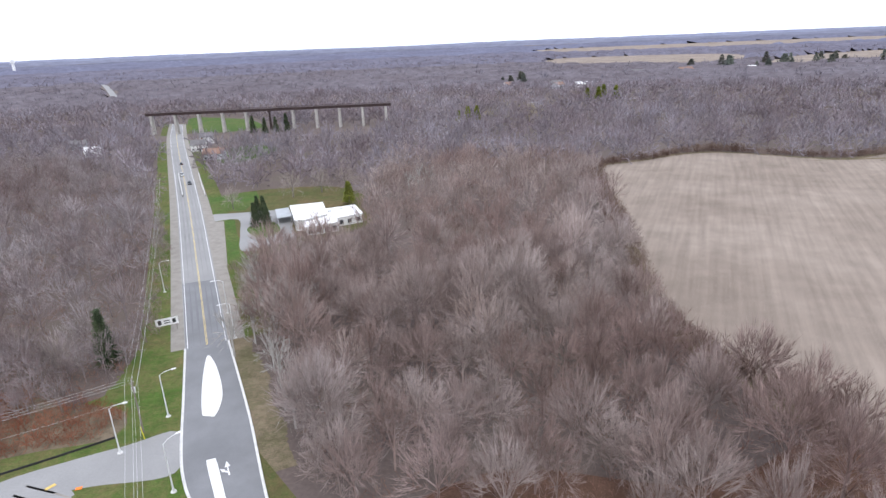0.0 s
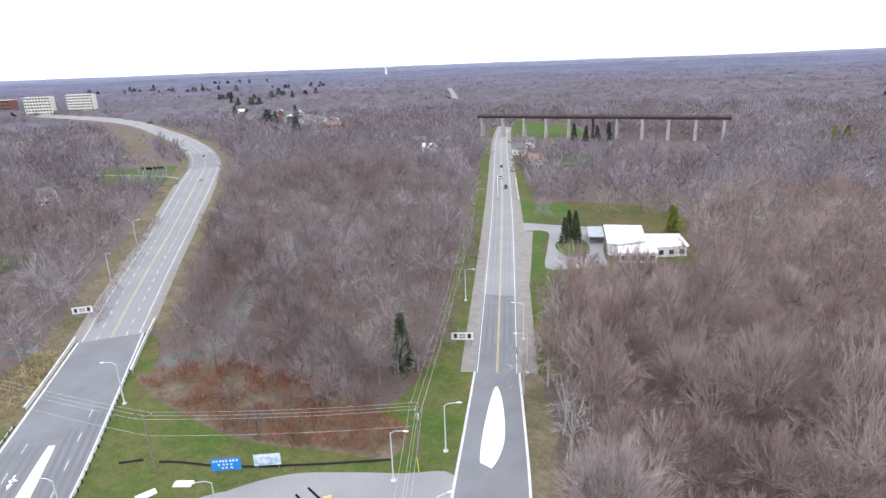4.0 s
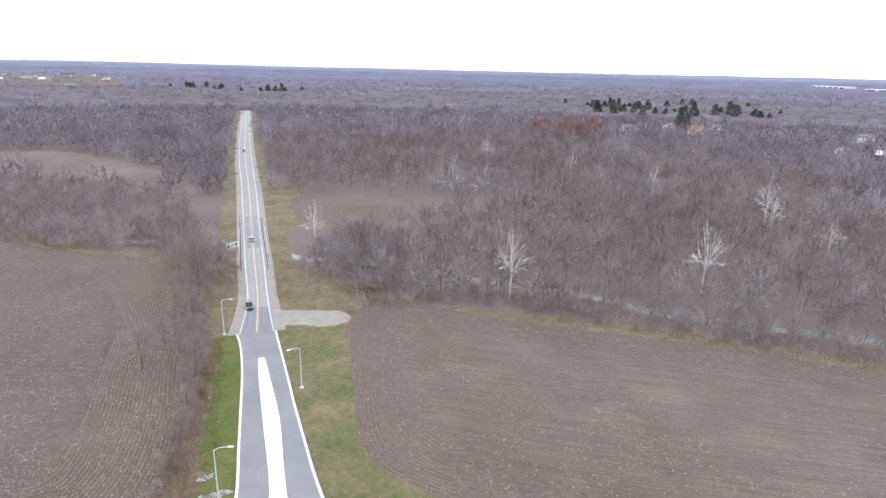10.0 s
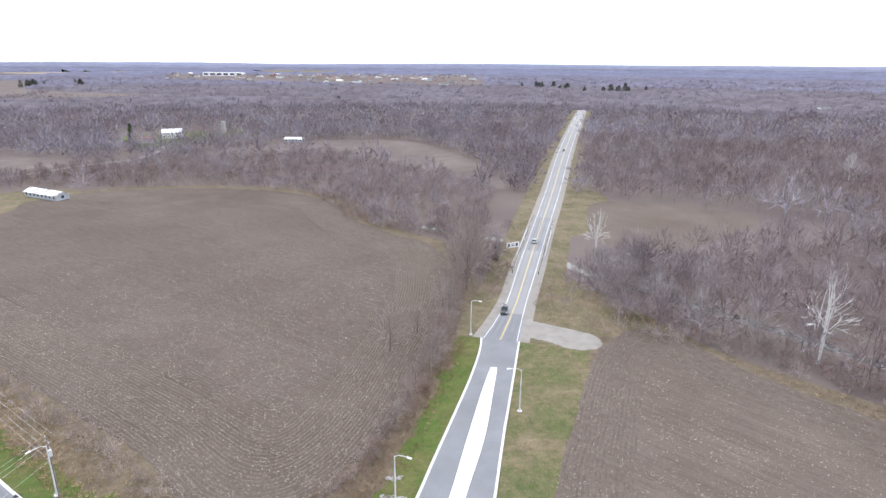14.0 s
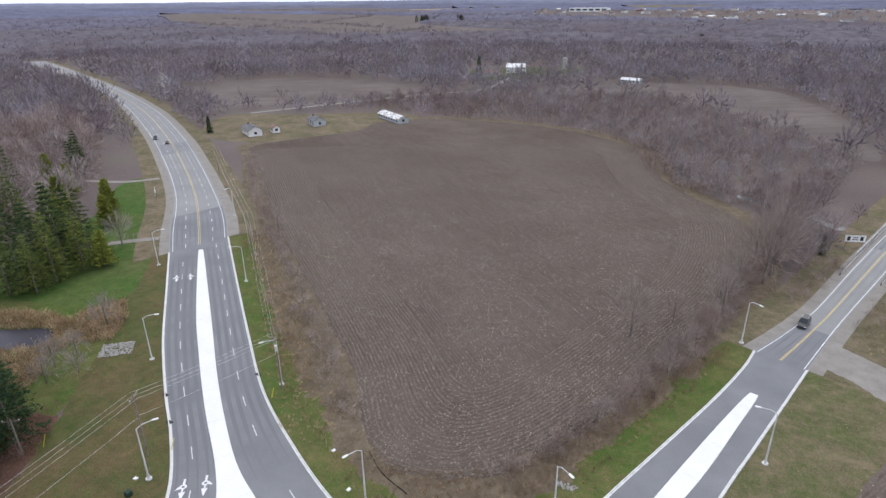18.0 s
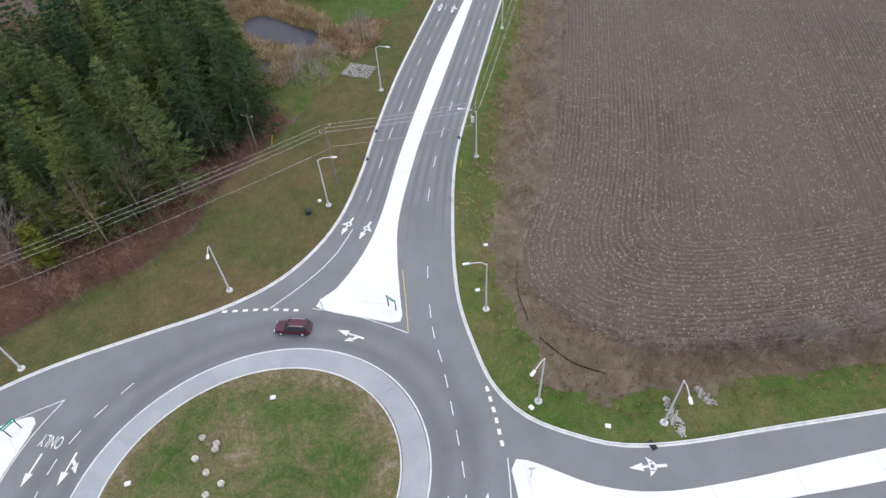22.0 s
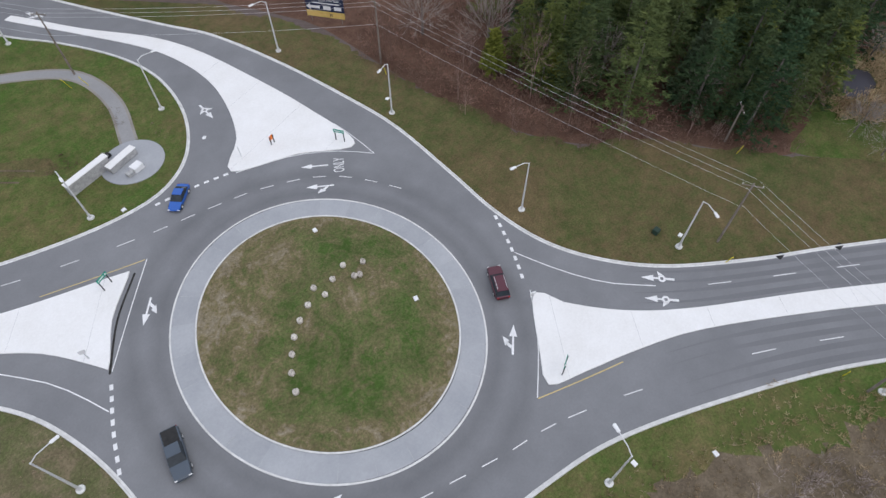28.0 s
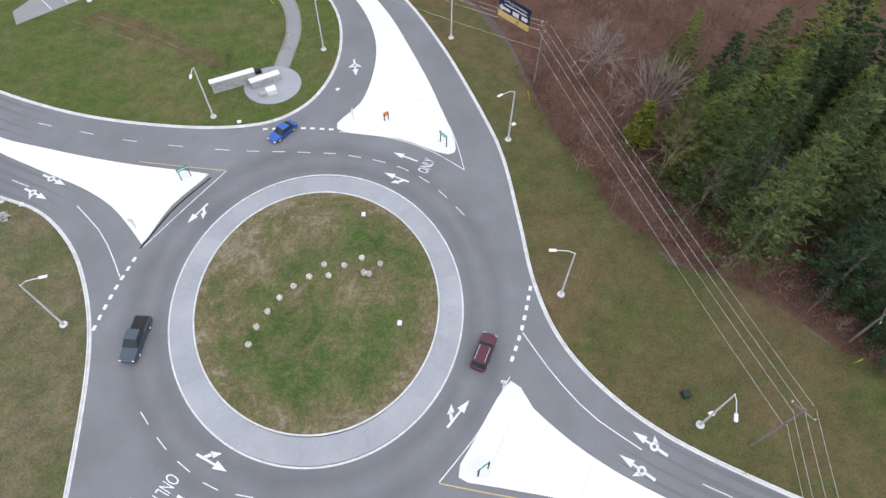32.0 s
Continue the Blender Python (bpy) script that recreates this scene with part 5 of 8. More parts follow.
def pine(rng, r, top, levels, boughs):
    """A pine: whorls of upswept boughs, each with splayed tufts of needles along its outer part. Returns triangles."""
    tris = []
    for i in range(levels):
        u = (i + 0.5) / levels
        z = 1.0 + (top - 1.6) * u
        for j in range(boughs):
            a = 2 * math.pi * (j + rng.random()) / boughs + i
            reach = r * (1 - u ** 1.15) * rng.uniform(0.6, 1.12) + 0.3
            d = np.array((math.cos(a), math.sin(a), 0))
            s = np.array((-d[1], d[0], 0))
            tip = d * reach + np.array((0, 0, z + rng.uniform(-0.22, 0.12) * reach))
            root = np.array((0, 0, z))
            q = s * 0.07
            tris.append((root - q, root + q, tip))
            for _ in range(int(5 + reach * 2.6)):
                c = root + (tip - root) * rng.uniform(0.3, 1.0) + s * rng.normal() * 0.07 * reach + rng.normal(size=3) * 0.06
                for _ in range(3):
                    e = c + (d * rng.uniform(0.3, 1.0) + s * rng.normal() * 0.55 + np.array((0, 0, rng.uniform(-0.15, 0.4)))) * rng.uniform(0.4, 0.85)
                    q = np.cross(e - c, rng.normal(size=3))
                    q *= 0.13 / (np.linalg.norm(q) + 1e-9)
                    tris.append((c - q, c + q, e))
    e = np.array((0, 0, top + 0.6))
    tris.append(((-0.15, 0, top - 1.5), (0.15, 0, top - 1.5), e))
    return np.array([[np.asarray(p, float) for p in t] for t in tris])


def tri_mesh(name, tri, material, tones=None):
    """A mesh of loose triangles; tones: one number a triangle, the shade of the plant that it belongs to."""
    tri = np.asarray(tri).reshape(-1, 3)
    me = bpy.data.meshes.new(name)
    n = len(tri) // 3
    me.vertices.add(len(tri))
    me.vertices.foreach_set("co", tri.astype(np.float32).ravel())
    me.loops.add(len(tri))
    me.loops.foreach_set("vertex_index", np.arange(len(tri), dtype=np.int32))
    me.polygons.add(n)
    me.polygons.foreach_set("loop_start", np.arange(0, 3 * n, 3, dtype=np.int32))
    me.update(calc_edges=True)
    kin = me.attributes.new("tone", "FLOAT", "POINT")
    kin.data.foreach_set("value", (np.full(n * 3, 0.5) if tones is None else np.repeat(tones, 3)).astype(np.float32))
    me.materials.append(material)
    return me


def scatter(name, spots, kinds, material, label, category="trees", seed=1):
    """Many plants joined into one object: spots of (x, y, scale), kinds in turn by chance."""
    rng = np.random.default_rng(seed)
    out, tones = [], []
    for x, y, s in spots:
        t = kinds[rng.integers(len(kinds))]
        stand = noise.noise(Vector((x / 60, y / 60, 3.0))) + 0.6 * noise.noise(Vector((x / 19, y / 19, 5.0)))
        s *= 1 + 0.25 * noise.noise(Vector((x / 30, y / 30, 9.0)))
        tones.append(np.full(len(t), min(1.0, max(0.0, 0.46 + 0.42 * stand + 0.2 * rng.normal()))))
        a = rng.random() * 2 * math.pi
        c, d = math.cos(a) * s, math.sin(a) * s
        m = np.array(((c, -d, 0), (d, c, 0), (0, 0, s * (0.85 + 0.3 * rng.random()))))
        out.append(t @ m.T + np.array((x, y, height(x, y))))
    return tagged(new(name, tri_mesh(name, np.concatenate(out), material, np.concatenate(tones))), label, category, "", "stuff")


def tube_tris(a, b, r0, r1, k=6):
    a, b = np.array(a, float), np.array(b, float)
    out = []
    for i in range(k):
        p, q = 2 * math.pi * i / k, 2 * math.pi * (i + 1) / k
        v = [a + (math.cos(p) * r0, math.sin(p) * r0, 0), a + (math.cos(q) * r0, math.sin(q) * r0, 0), b + (math.cos(q) * r1, math.sin(q) * r1, 0), b + (math.cos(p) * r1, math.sin(p) * r1, 0)]
        out += [(v[0], v[1], v[2]), (v[0], v[2], v[3])]
    return np.array(out)


def tree_thing(name, crown, crown_mat, bark, trunk_h, r, label, group):
    ob = new(name)
    t = new("trunk", tri_mesh("trunk", tube_tris((0, 0, 0), (0, 0, trunk_h), r, r * 0.35, 8), bark))
    t.parent = ob
    c = new("crown", tri_mesh("crown", crown, crown_mat))
    c.parent = ob
    return tagged(ob, label, "tree", group)


def plant(proto, spots, seed=1):
    """Copies of a tree at spots of (x, y, scale); the first takes the first spot."""
    rng = np.random.default_rng(seed)
    for i, (x, y, s) in enumerate(spots):
        m = pose(x, y, height(x, y), 0, 0, rng.uniform(0, 360)) @ Matrix.Diagonal((s, s, s * rng.uniform(0.9, 1.12), 1))
        if i == 0:
            proto.matrix_basis = m
        else:
            c = copy_thing(proto, pose(0, 0, 0))
            c.matrix_basis = m


rng = np.random.default_rng(5)
NEAR = [spikes(rng, 13 + i % 3, 7, 17, 6.8, 4.6, 16.5, 0.066, 0.4) for i in range(6)]
TALL = [spikes(rng, 10, 5, 9, 6.8, 4.4, 15.0, 0.105, 0.4) for _ in range(6)]
MID = [spikes(rng, 9, 4, 7, 6.8, 3.6, 14.0, 0.15, 0.3) for _ in range(6)]
FAR = [spikes(rng, 6, 2, 4, 8.4, 1.2, 10.5, 0.6, 0.3) for _ in range(6)]
DISTANT = [spikes(rng, 5, 2, 2, 9.0, 0.8, 8.0, 1.5, 0.5) for _ in range(6)]
SLIM = [spikes(rng, 10, 4, 7, 3.2, 5.0, 15.0, 0.05, 0.2) for _ in range(5)]
UNDER = [spikes(rng, 4, 2, 4, 2.2, 0.4, 2.8, 0.07, 0.08) for _ in range(4)]
BRUSH = [spikes(rng, 6, 4, 4, 2.3, 0.4, 3.4, 0.055, 0.1) for _ in range(4)]
TUFT = [spikes(rng, 4, 2, 2, 0.8, 0.1, 1.3, 0.10, 0.05) for _ in range(4)]
ROADS = [junction] + [np.concatenate([l + (l - r) / np.linalg.norm(l - r, axis=1)[:, None] * 7, (r + (r - l) / np.linalg.norm(l - r, axis=1)[:, None] * 7)[::-1]]) for l, r in legs.values()]
POND = curve([(110.4, -27.6), (114.7, -31.3), (114.2, -34.6), (105.0, -39.1), (98.5, -43.0), (93.5, -41.8), (91.8, -38.7), (96.0, -34.6), (103.2, -29.6)], 2, True)
POND_2 = curve([(93.3, -24.5), (94.3, -26.5), (92.0, -28.8), (87.6, -28.9), (84.4, -26.7), (86.0, -24.0), (89.0, -22.8)], 2, True)
LAWN_D = curve([(146, -20), (125.7, -44), (96.5, -56.9), (112, -80), (128, -94), (179.7, -131), (185.1, -121.3), (162, -97), (152, -76), (172, -56), (186, -34), (170, -12)], 3, True)
LAWN_A = [(-74, 256), (-71.6, 294.0), (-30.4, 303.8), (-8, 286.2), (-4, 262), (4, 234), (-20, 208), (-30.7, 184.3), (-29.9, 170.6), (-40, 200)]
RIVER = curve([(-93, 101), (-90.5, 111), (-94, 120), (-103, 131), (-114, 146), (-122, 164), (-126, 174), (-150, 200)], 3)
RIVER_W = curve([(-126, 96), (-142, 78), (-168, 64), (-190, 44), (-190, 17), (-168, -16), (-144, -48), (-136, -72), (-108, -114), (-80, -150), (-70, -180), (-50, -196), (-28, -212)], 4)
LANE = [(256, -262), (196, -374), (166, -415), (176, -505)]
FIELD_HILL = curve([(139, -415), (70, -500), (-13, -510), (-51, -465), (-77, -369), (-76, -288), (-33, -360), (47, -440)], 5, True)
FIELD_EAST = curve([(395, -326), (357, -424), (209, -405), (221, -317), (261, -284), (327, -277)], 5, True)
FARM = curve([(192, -200), (157, -244), (150, -292), (176, -300), (219, -275), (262, -250), (235, -205)], 4, True)
FARM_YARD = curve([(150, -500), (185, -478), (222, -490), (228, -545), (190, -570), (140, -596), (128, -562)], 5, True)
TRESTLE_YARD = curve([(-249, 640), (-228, 645), (-173, 610), (-140, 545), (-150, 500), (-182, 500), (-215, 560)], 5, True)
BANK = curve([(-691, 455), (-520, 375), (-385, 300), (-372, 286), (-402, 288), (-531, 354), (-690, 432)], 8, True)
TOWN_BANK = curve([(-572, 428), (-800, 514), (-1100, 545), (-1080, 488), (-800, 462), (-560, 388)], 10, True)
HILL_ROAD = curve([(-470, 900), (-523, 978), (-649, 1179), (-745, 1327)], 12)
PADDOCK = curve([(-300, 265), (-352, 232), (-400, 262), (-375, 300), (-340, 292)], 4, True)
for nm, o, m, lb, ct in (("lawn_east", LAWN_D, GRASS_LUSH, "green lawn round a house and pond", "lawn"), ("lawn_north", curve(LAWN_A, 4, True), GRASS_BROWN, "green lawn round a low white building", "lawn"), ("field_hill", FIELD_HILL, SOIL_FAR, "brown tilled field on rising ground", "field"), ("field_east", FIELD_EAST, SOIL_FAR, "brown tilled field beyond the road", "field"), ("lawn_farm", FARM, GRASS_DRY, "yellow-green grass round farm sheds", "lawn"), ("lawn_farmyard", FARM_YARD, GRASS, "patchy green yard round a farmhouse", "lawn"), ("lawn_trestle", TRESTLE_YARD, GRASS_LUSH, "green yards beyond the rail bridge", "lawn"), ("dry_bank", BANK, ROUGH, "brown grass bank inside the bend of the road", "grass"), ("lawn_west", PADDOCK, GRASS_LUSH, "green paddock beside the road", "lawn")):
    structure(sheet(nm, o, 0.024, m), lb, ct)
m, n, l, b = shader("still_water")
b.inputs["Base Color"].default_value, b.inputs["Roughness"].default_value = (0.075, 0.078, 0.07, 1), 0.12
bump(n, l, b, noise_of(n, l, 1.5, 3, 0.6), 0.15, 0.05)
WATER = m
POND_WATER, n, l, b = shader("dark_pond_water")
b.inputs["Base Color"].default_value, b.inputs["Roughness"].default_value, b.inputs["Specular IOR Level"].default_value = (0.05, 0.047, 0.06, 1), 0.3, 0.18
bump(n, l, b, noise_of(n, l, 1.5, 3, 0.6), 0.15, 0.05)
POND_LAWN = curve([(67, -26), (76, -25), (84, -22.5), (104, -24), (128, -23), (142, -26), (126, -44), (97, -58), (84, -48), (72, -33)], 3, True)
structure(sheet("lawn_pond", POND_LAWN, 0.021, GRASS), "rough grass round the pond", "lawn")
for o in (POND, POND_2):
    structure(sheet("pond", o, 0.04, POND_WATER), "dark still pond among dry reeds", "water")
for line, w in ((RIVER, 3.4), (RIVER_W, 1.9)):
    structure(band("river", aside(line, w), aside(line, -w), 0.012, WATER), "shallow river winding through the trees", "water")

CLEAR = ROADS + [o for o, m in VERGES.values()] + [FIELD_CD, FIELD_BC, FIELD_A, FIELD_C, POND, POND_2, LAWN_D, POND_LAWN, curve(LAWN_A, 4, True), FIELD_HILL, FIELD_EAST, FARM, PADDOCK, TRESTLE_YARD, BANK, TOWN_BANK, FARM_YARD, np.concatenate([aside(curve(LANE, 6), 5), aside(curve(LANE, 6), -5)[::-1]]), np.concatenate([aside(HILL_ROAD, 14), aside(HILL_ROAD, -14)[::-1]])] + [np.concatenate([aside(q, w), aside(q, -w)[::-1]]) for q, w in ((RIVER, 5.5), (RIVER_W, 1.7))]


OPEN_VIEW = [(-15.5, 234, 18, 15)]


def fill(outline, gap, seed, clear=None, low=0.75, high=1.2, keep=1.0):
    """Spots in a jittered grid inside an outline, off the roads, verges and fields."""
    rng = np.random.default_rng(seed)
    o = np.asarray(outline, float)
    xs, ys = np.arange(o[:, 0].min(), o[:, 0].max(), gap), np.arange(o[:, 1].min(), o[:, 1].max(), gap)
    x, y = [q.ravel() + rng.uniform(-0.5, 0.5, q.size) * gap for q in np.meshgrid(xs, ys)]
    ok = inside(x, y, o) & (rng.random(x.size) < keep) & (np.hypot(x - 35.5, y - 46) > 7.5)
    for c in CLEAR if clear is None else clear:
        ok &= ~inside(x, y, c)
    for hx, hy, ln, rad in OPEN_VIEW if clear is None or len(clear) > 8 else []:
        r = math.hypot(hx, hy)
        ux, uy = -hx / r, -hy / r
        t = np.clip((x - hx) * ux + (y - hy) * uy, 0, ln)
        ok &= np.hypot(x - hx - ux * t, y - hy - uy * t) > rad
    return np.stack([x[ok], y[ok], rng.uniform(low, high, ok.sum())], 1)


HOUSES = [
    (152, -38, -69, 18, 10, 3.0, 2.8, "brick", "rust", 0, "brick bungalow with a rust shingle roof by the pond"),
    (279, -151, 30, 10, 8, 3.5, 3, "grey", "slate", 0, "small dark-roofed house among pines"),
    (208, -215, -30, 14, 7, 3, 2, "white", "slate", 0, "low white farm house with a grey roof"),
    (200, -224, -30, 5, 4, 2.5, 1.6, "white", "brown", 0, "small white wooden garden shed"),
    (193, -250, -30, 11, 7, 3, 2, "grey", "slate", 0, "grey weathered farm outbuilding"),
    (161, -281, -31, 26, 7, 2.4, 1.7, "grey", "patched", 0, "long low barn with a white roof worn in rusty patches"),
    (184, -533, 15, 17, 10, 5, 3, "white", "metal", 0, "white farmhouse with a pale metal roof"),
    (194, -500, 15, 14, 9, 3, 2.6, "tan", "brown", 0, "small tan house beside a dark spruce"),
    (70, -502, -10, 16, 7, 2.6, 1.4, "grey", "metal", 0, "open field shed with a pale roof"),
    (-221, 110, 20, 14, 11, 6, 3, "white", "slate", 4, "two-storey white house with a grey hipped roof"),
    (-327, 100, 30, 24, 11, 4.5, 3.5, "brick", "slate", 4, "long brick house with a grey hipped roof"),
    (-319, 38, 60, 8, 8, 6, 4, "white", "brown", 0, "narrow white gabled village house"),
    (-378, 90, 10, 12, 9, 5, 3, "white", "slate", 0, "white house with a pale drive"),
    (-424, 106, 20, 14, 10, 5, 3, "white", "slate", 0, "white two-storey house on a green yard"),
    (-400, 136, 30, 16, 10, 4, 3, "tan", "brown", 0, "tan house with a brown roof"),
    (-430, 190, 10, 14, 9, 4, 3, "grey", "slate", 0, "grey house among bare trees"),
    (-324, 187, 40, 9, 8, 5, 4, "white", "slate", 0, "white gabled house near the road"),
    (-575, 160, 15, 26, 16, 4, 3, "tan", "teal", 5, "wide building with a teal hipped roof"),
    (-257, 43, 30, 10, 8, 4, 2.5, "grey", "slate", 0, "grey cottage among bare trees"),
    (-160, 470, 20, 10, 8, 5, 3, "white", "slate", 0, "white house beside the rail bridge"),
    (-124, 396, 10, 13, 9, 4, 3, "grey", "brown", 0, "grey one-storey house beside the north road"),
    (-150, 432, 10, 10, 8, 4.5, 3.4, "white", "slate", 0, "white gabled house near the rail bridge"),
    (-224, 424, 20, 11, 8, 4, 2.6, "white", "metal", 0, "white house with a pale roof"),
    (-254, 456, 20, 10, 8, 4, 3, "grey", "slate", 0, "grey gabled house in the woods"),
    (210, 868, 10, 24, 14, 4, 2.5, "white", "metal", 0, "white barn with a pale roof"),
    (172, 850, 40, 15, 11, 5, 3, "grey", "brown", 0, "grey farm house with a brown roof"),
    (-600, -748, 20, 20, 12, 6, 4, "white", "slate", 0, "white house on the wooded hill"),
    (-540, -748, 0, 24, 10, 4, 2, "white", "slate", 0, "long pale house on the hill"),
    (173, 884, 20, 15, 11, 5, 3, "grey", "slate", 0, "grey gabled house on the northern rise"),
    (338, 1060, 10, 22, 12, 5, 3, "white", "slate", 0, "white farm house beyond the clearing"),
    (415, 1060, 20, 26, 14, 5, 4, "tan", "brown", 0, "wide tan house beside tall conifers"),
    (520, 1062, 0, 24, 14, 4, 3, "white", "metal", 0, "white farm barn with a bright roof"),
    (107, 900, 30, 14, 10, 4, 3, "white", "brown", 0, "white house near the clearing"),
    (-428, 546, 10, 16, 10, 4, 3, "brick", "rust", 0, "red-roofed house by the side road"),
]

HAMLETS = [(g, fill(o, gap, seed, ROADS + [PADDOCK], *((1.2, 2.0) if seed == 77 else (0.8, 1.25)), keep)) for g, o, gap, keep, seed in (
    ("houses of the western town", [(-470, 30), (-640, 60), (-700, 220), (-560, 230), (-470, 150)], 46, 0.6, 72),
    ("houses of the near village", [(-290, 55), (-330, 150), (-430, 205), (-480, 130), (-420, 30)], 36, 0.6, 78),
    ("houses along the side road", [(-450, 540), (-560, 590), (-760, 620), (-760, 680), (-540, 660), (-440, 590)], 32, 0.75, 73),
    ("houses on the wooded hill", [(-560, -180), (-600, -50), (-760, -60), (-790, -300), (-680, -500), (-580, -440)], 60, 0.6, 74),
    ("houses of the far town", [(-900, -60), (-1600, -60), (-1700, 440), (-1100, 460), (-820, 330)], 76, 0.6, 75),
    ("houses of the southern suburb", [(-260, -1454), (665, -1841), (900, -2500), (-380, -2500)], 104, 0.6, 77))]
OPEN_VIEW += [(x, y, 24 if math.hypot(x, y) > 150 else 12, 0.4 * w) for x, y, hd, w, *rest in HOUSES if y > -200 or x < 100]
OPEN_VIEW += [(x, y, 22 if math.hypot(x, y) < 1000 else 90, 7 if math.hypot(x, y) < 1000 else 15) for g, sp in HAMLETS for x, y, q in sp]
OPEN_VIEW += [(x, 512 + 0.09 * (x + 250), 60, 12) for x in range(-215, -20, 22)]


WOOD_A1 = [(26, 78), (44, 74), (66, 66), (95, 66), (112, 90), (93, 118), (89, 155), (94, 190), (-33, 190), (-20, 162), (-8, 138), (5, 112), (18, 86)]
WOOD_A2 = [(94, 190), (103, 273), (114, 330), (60, 345), (0, 330), (-5, 270), (8, 240), (-16, 205), (-32, 190)]
WOOD_AB = [(-38, 150), (-34, 128), (-50, 112), (-70, 120), (-86, 125), (-118, 135), (-170, 175), (-300, 290), (-240, 400), (-110, 290), (-60, 190)]
WOOD_BC = [(-70, -110), (-102, -88), (-130, -50), (-150, -18), (-172, 12), (-168, 34), (-148, 60), (-126, 72), (-122, 84), (-150, 108), (-300, 230), (-380, 120), (-330, -60), (-240, -200), (-180, -180), (-110, -165), (-80, -150)]
WOOD_AB2 = [(-36, 142), (-30, 118), (-29, 110), (-40, 104), (-54, 103), (-66, 106), (-82, 108), (-88, 112), (-94, 126), (-104, 136), (-118, 152), (-126, 170), (-110, 160), (-80, 134), (-50, 124)]
WOOD_AB3 = [(-96, 100), (-112, 112), (-150, 146), (-200, 190), (-190, 205), (-128, 168), (-118, 146), (-102, 126), (-95, 112)]
WOOD_BC2 = [(-74, -112), (-104, -86), (-128, -48), (-149, -18), (-168, 12), (-163, 34), (-142, 57), (-120, 66), (-126, 84), (-150, 60), (-180, 34), (-180, 12), (-158, -22), (-138, -58), (-108, -98), (-84, -120)]
WOOD_C = [(-115, -258), (-180, -228), (-240, -200), (-330, -60), (-420, -120), (-430, -420), (-180, -480)]
WOOD_AD = [(30, 72), (35, 56), (38, 48), (41, 24), (46, 6), (52, 2), (52, 14), (58, 12), (110, 22), (160, 10), (180, 60), (116, 90), (92, 68), (64, 66), (44, 74)]
WOOD_D = [(130, -30), (160, -20), (200, -30), (330, -120), (330, -190), (262, -165), (195, -120), (175, -95), (160, -60)]
WOOD_CR = [(-63, -120), (-80, -152), (-98, -172), (-120, -150), (-98, -114), (-80, -110)]
WOOD_CL = [(-47, -136), (-66, -198), (-50, -208), (-30, -205), (-36, -188), (-40, -156)]
WOOD_SE = [(-40, -190), (-5, -215), (20, -270), (70, -305), (150, -300), (190, -310), (230, -300), (190, -390), (130, -400), (40, -430), (-30, -350), (-70, -285), (-60, -230)]
scatter("woods", fill(WOOD_A1, 7.6, 1, low=0.55, high=1.2), NEAR, TWIG, "dense leafless brown woodland beside the road")
scatter("woods", fill(WOOD_A2, 8.2, 11, low=0.55, high=1.15), TALL, TWIG, "dense leafless brown woodland before the stubble field", seed=11)
scatter("woods", np.concatenate([fill(WOOD_AB, 8.4, 2, low=0.5, high=1.1), fill(WOOD_AB2, 5.0, 17, low=0.4, high=0.85, keep=0.85), fill(WOOD_AB3, 5.2, 19, low=0.4, high=0.8, keep=0.85)]), TALL, TWIG_MID, "leafless woodland between the two roads", seed=2)
scatter("woods", np.concatenate([fill(WOOD_BC, 8.4, 3, low=0.55, high=1.15), fill(WOOD_BC2, 4.6, 18, low=0.3, high=0.65, keep=0.8)]), MID, TWIG_MID, "leafless riverside woodland behind the field", seed=3)
scatter("woods", fill(WOOD_C, 9.0, 4, low=0.6, high=1.15), MID, TWIG_MID, "leafless woodland along the road", seed=4)
scatter("woods", fill(WOOD_AD, 5.6, 12, low=0.5, high=1.0, keep=0.5), SLIM, TWIG_BROWN, "leafless wood above the grass bank", seed=12)
scatter("woods", fill(WOOD_D, 7.5, 13, keep=0.75), MID, TWIG, "leafless trees round the house by the road", seed=13)
scatter("thicket", np.concatenate([fill(WOOD_CR, 5.0, 15, low=0.3, high=0.75, keep=0.8), fill(WOOD_CL, 4.6, 16, low=0.3, high=0.8, keep=0.85)]), TALL, TWIG_MID, "leafless scrub and young trees beside the bridge", seed=15)
scatter("thicket", fill(WOOD_SE, 5.6, 14, low=0.3, high=0.72, keep=0.8), MID, TWIG_MID, "low leafless scrub between the fields", seed=14)


def far_fill(r0, r1, gap, seed, keep, clear):
    o = [(r1 * math.cos(a), r1 * math.sin(a)) for a in np.linspace(0, 2 * math.pi, 60)]
    hole = [(r0 * math.cos(a), r0 * math.sin(a)) for a in np.linspace(0, 2 * math.pi, 60)]
    return fill(o, gap, seed, clear + [hole], 0.8, 1.3, keep)


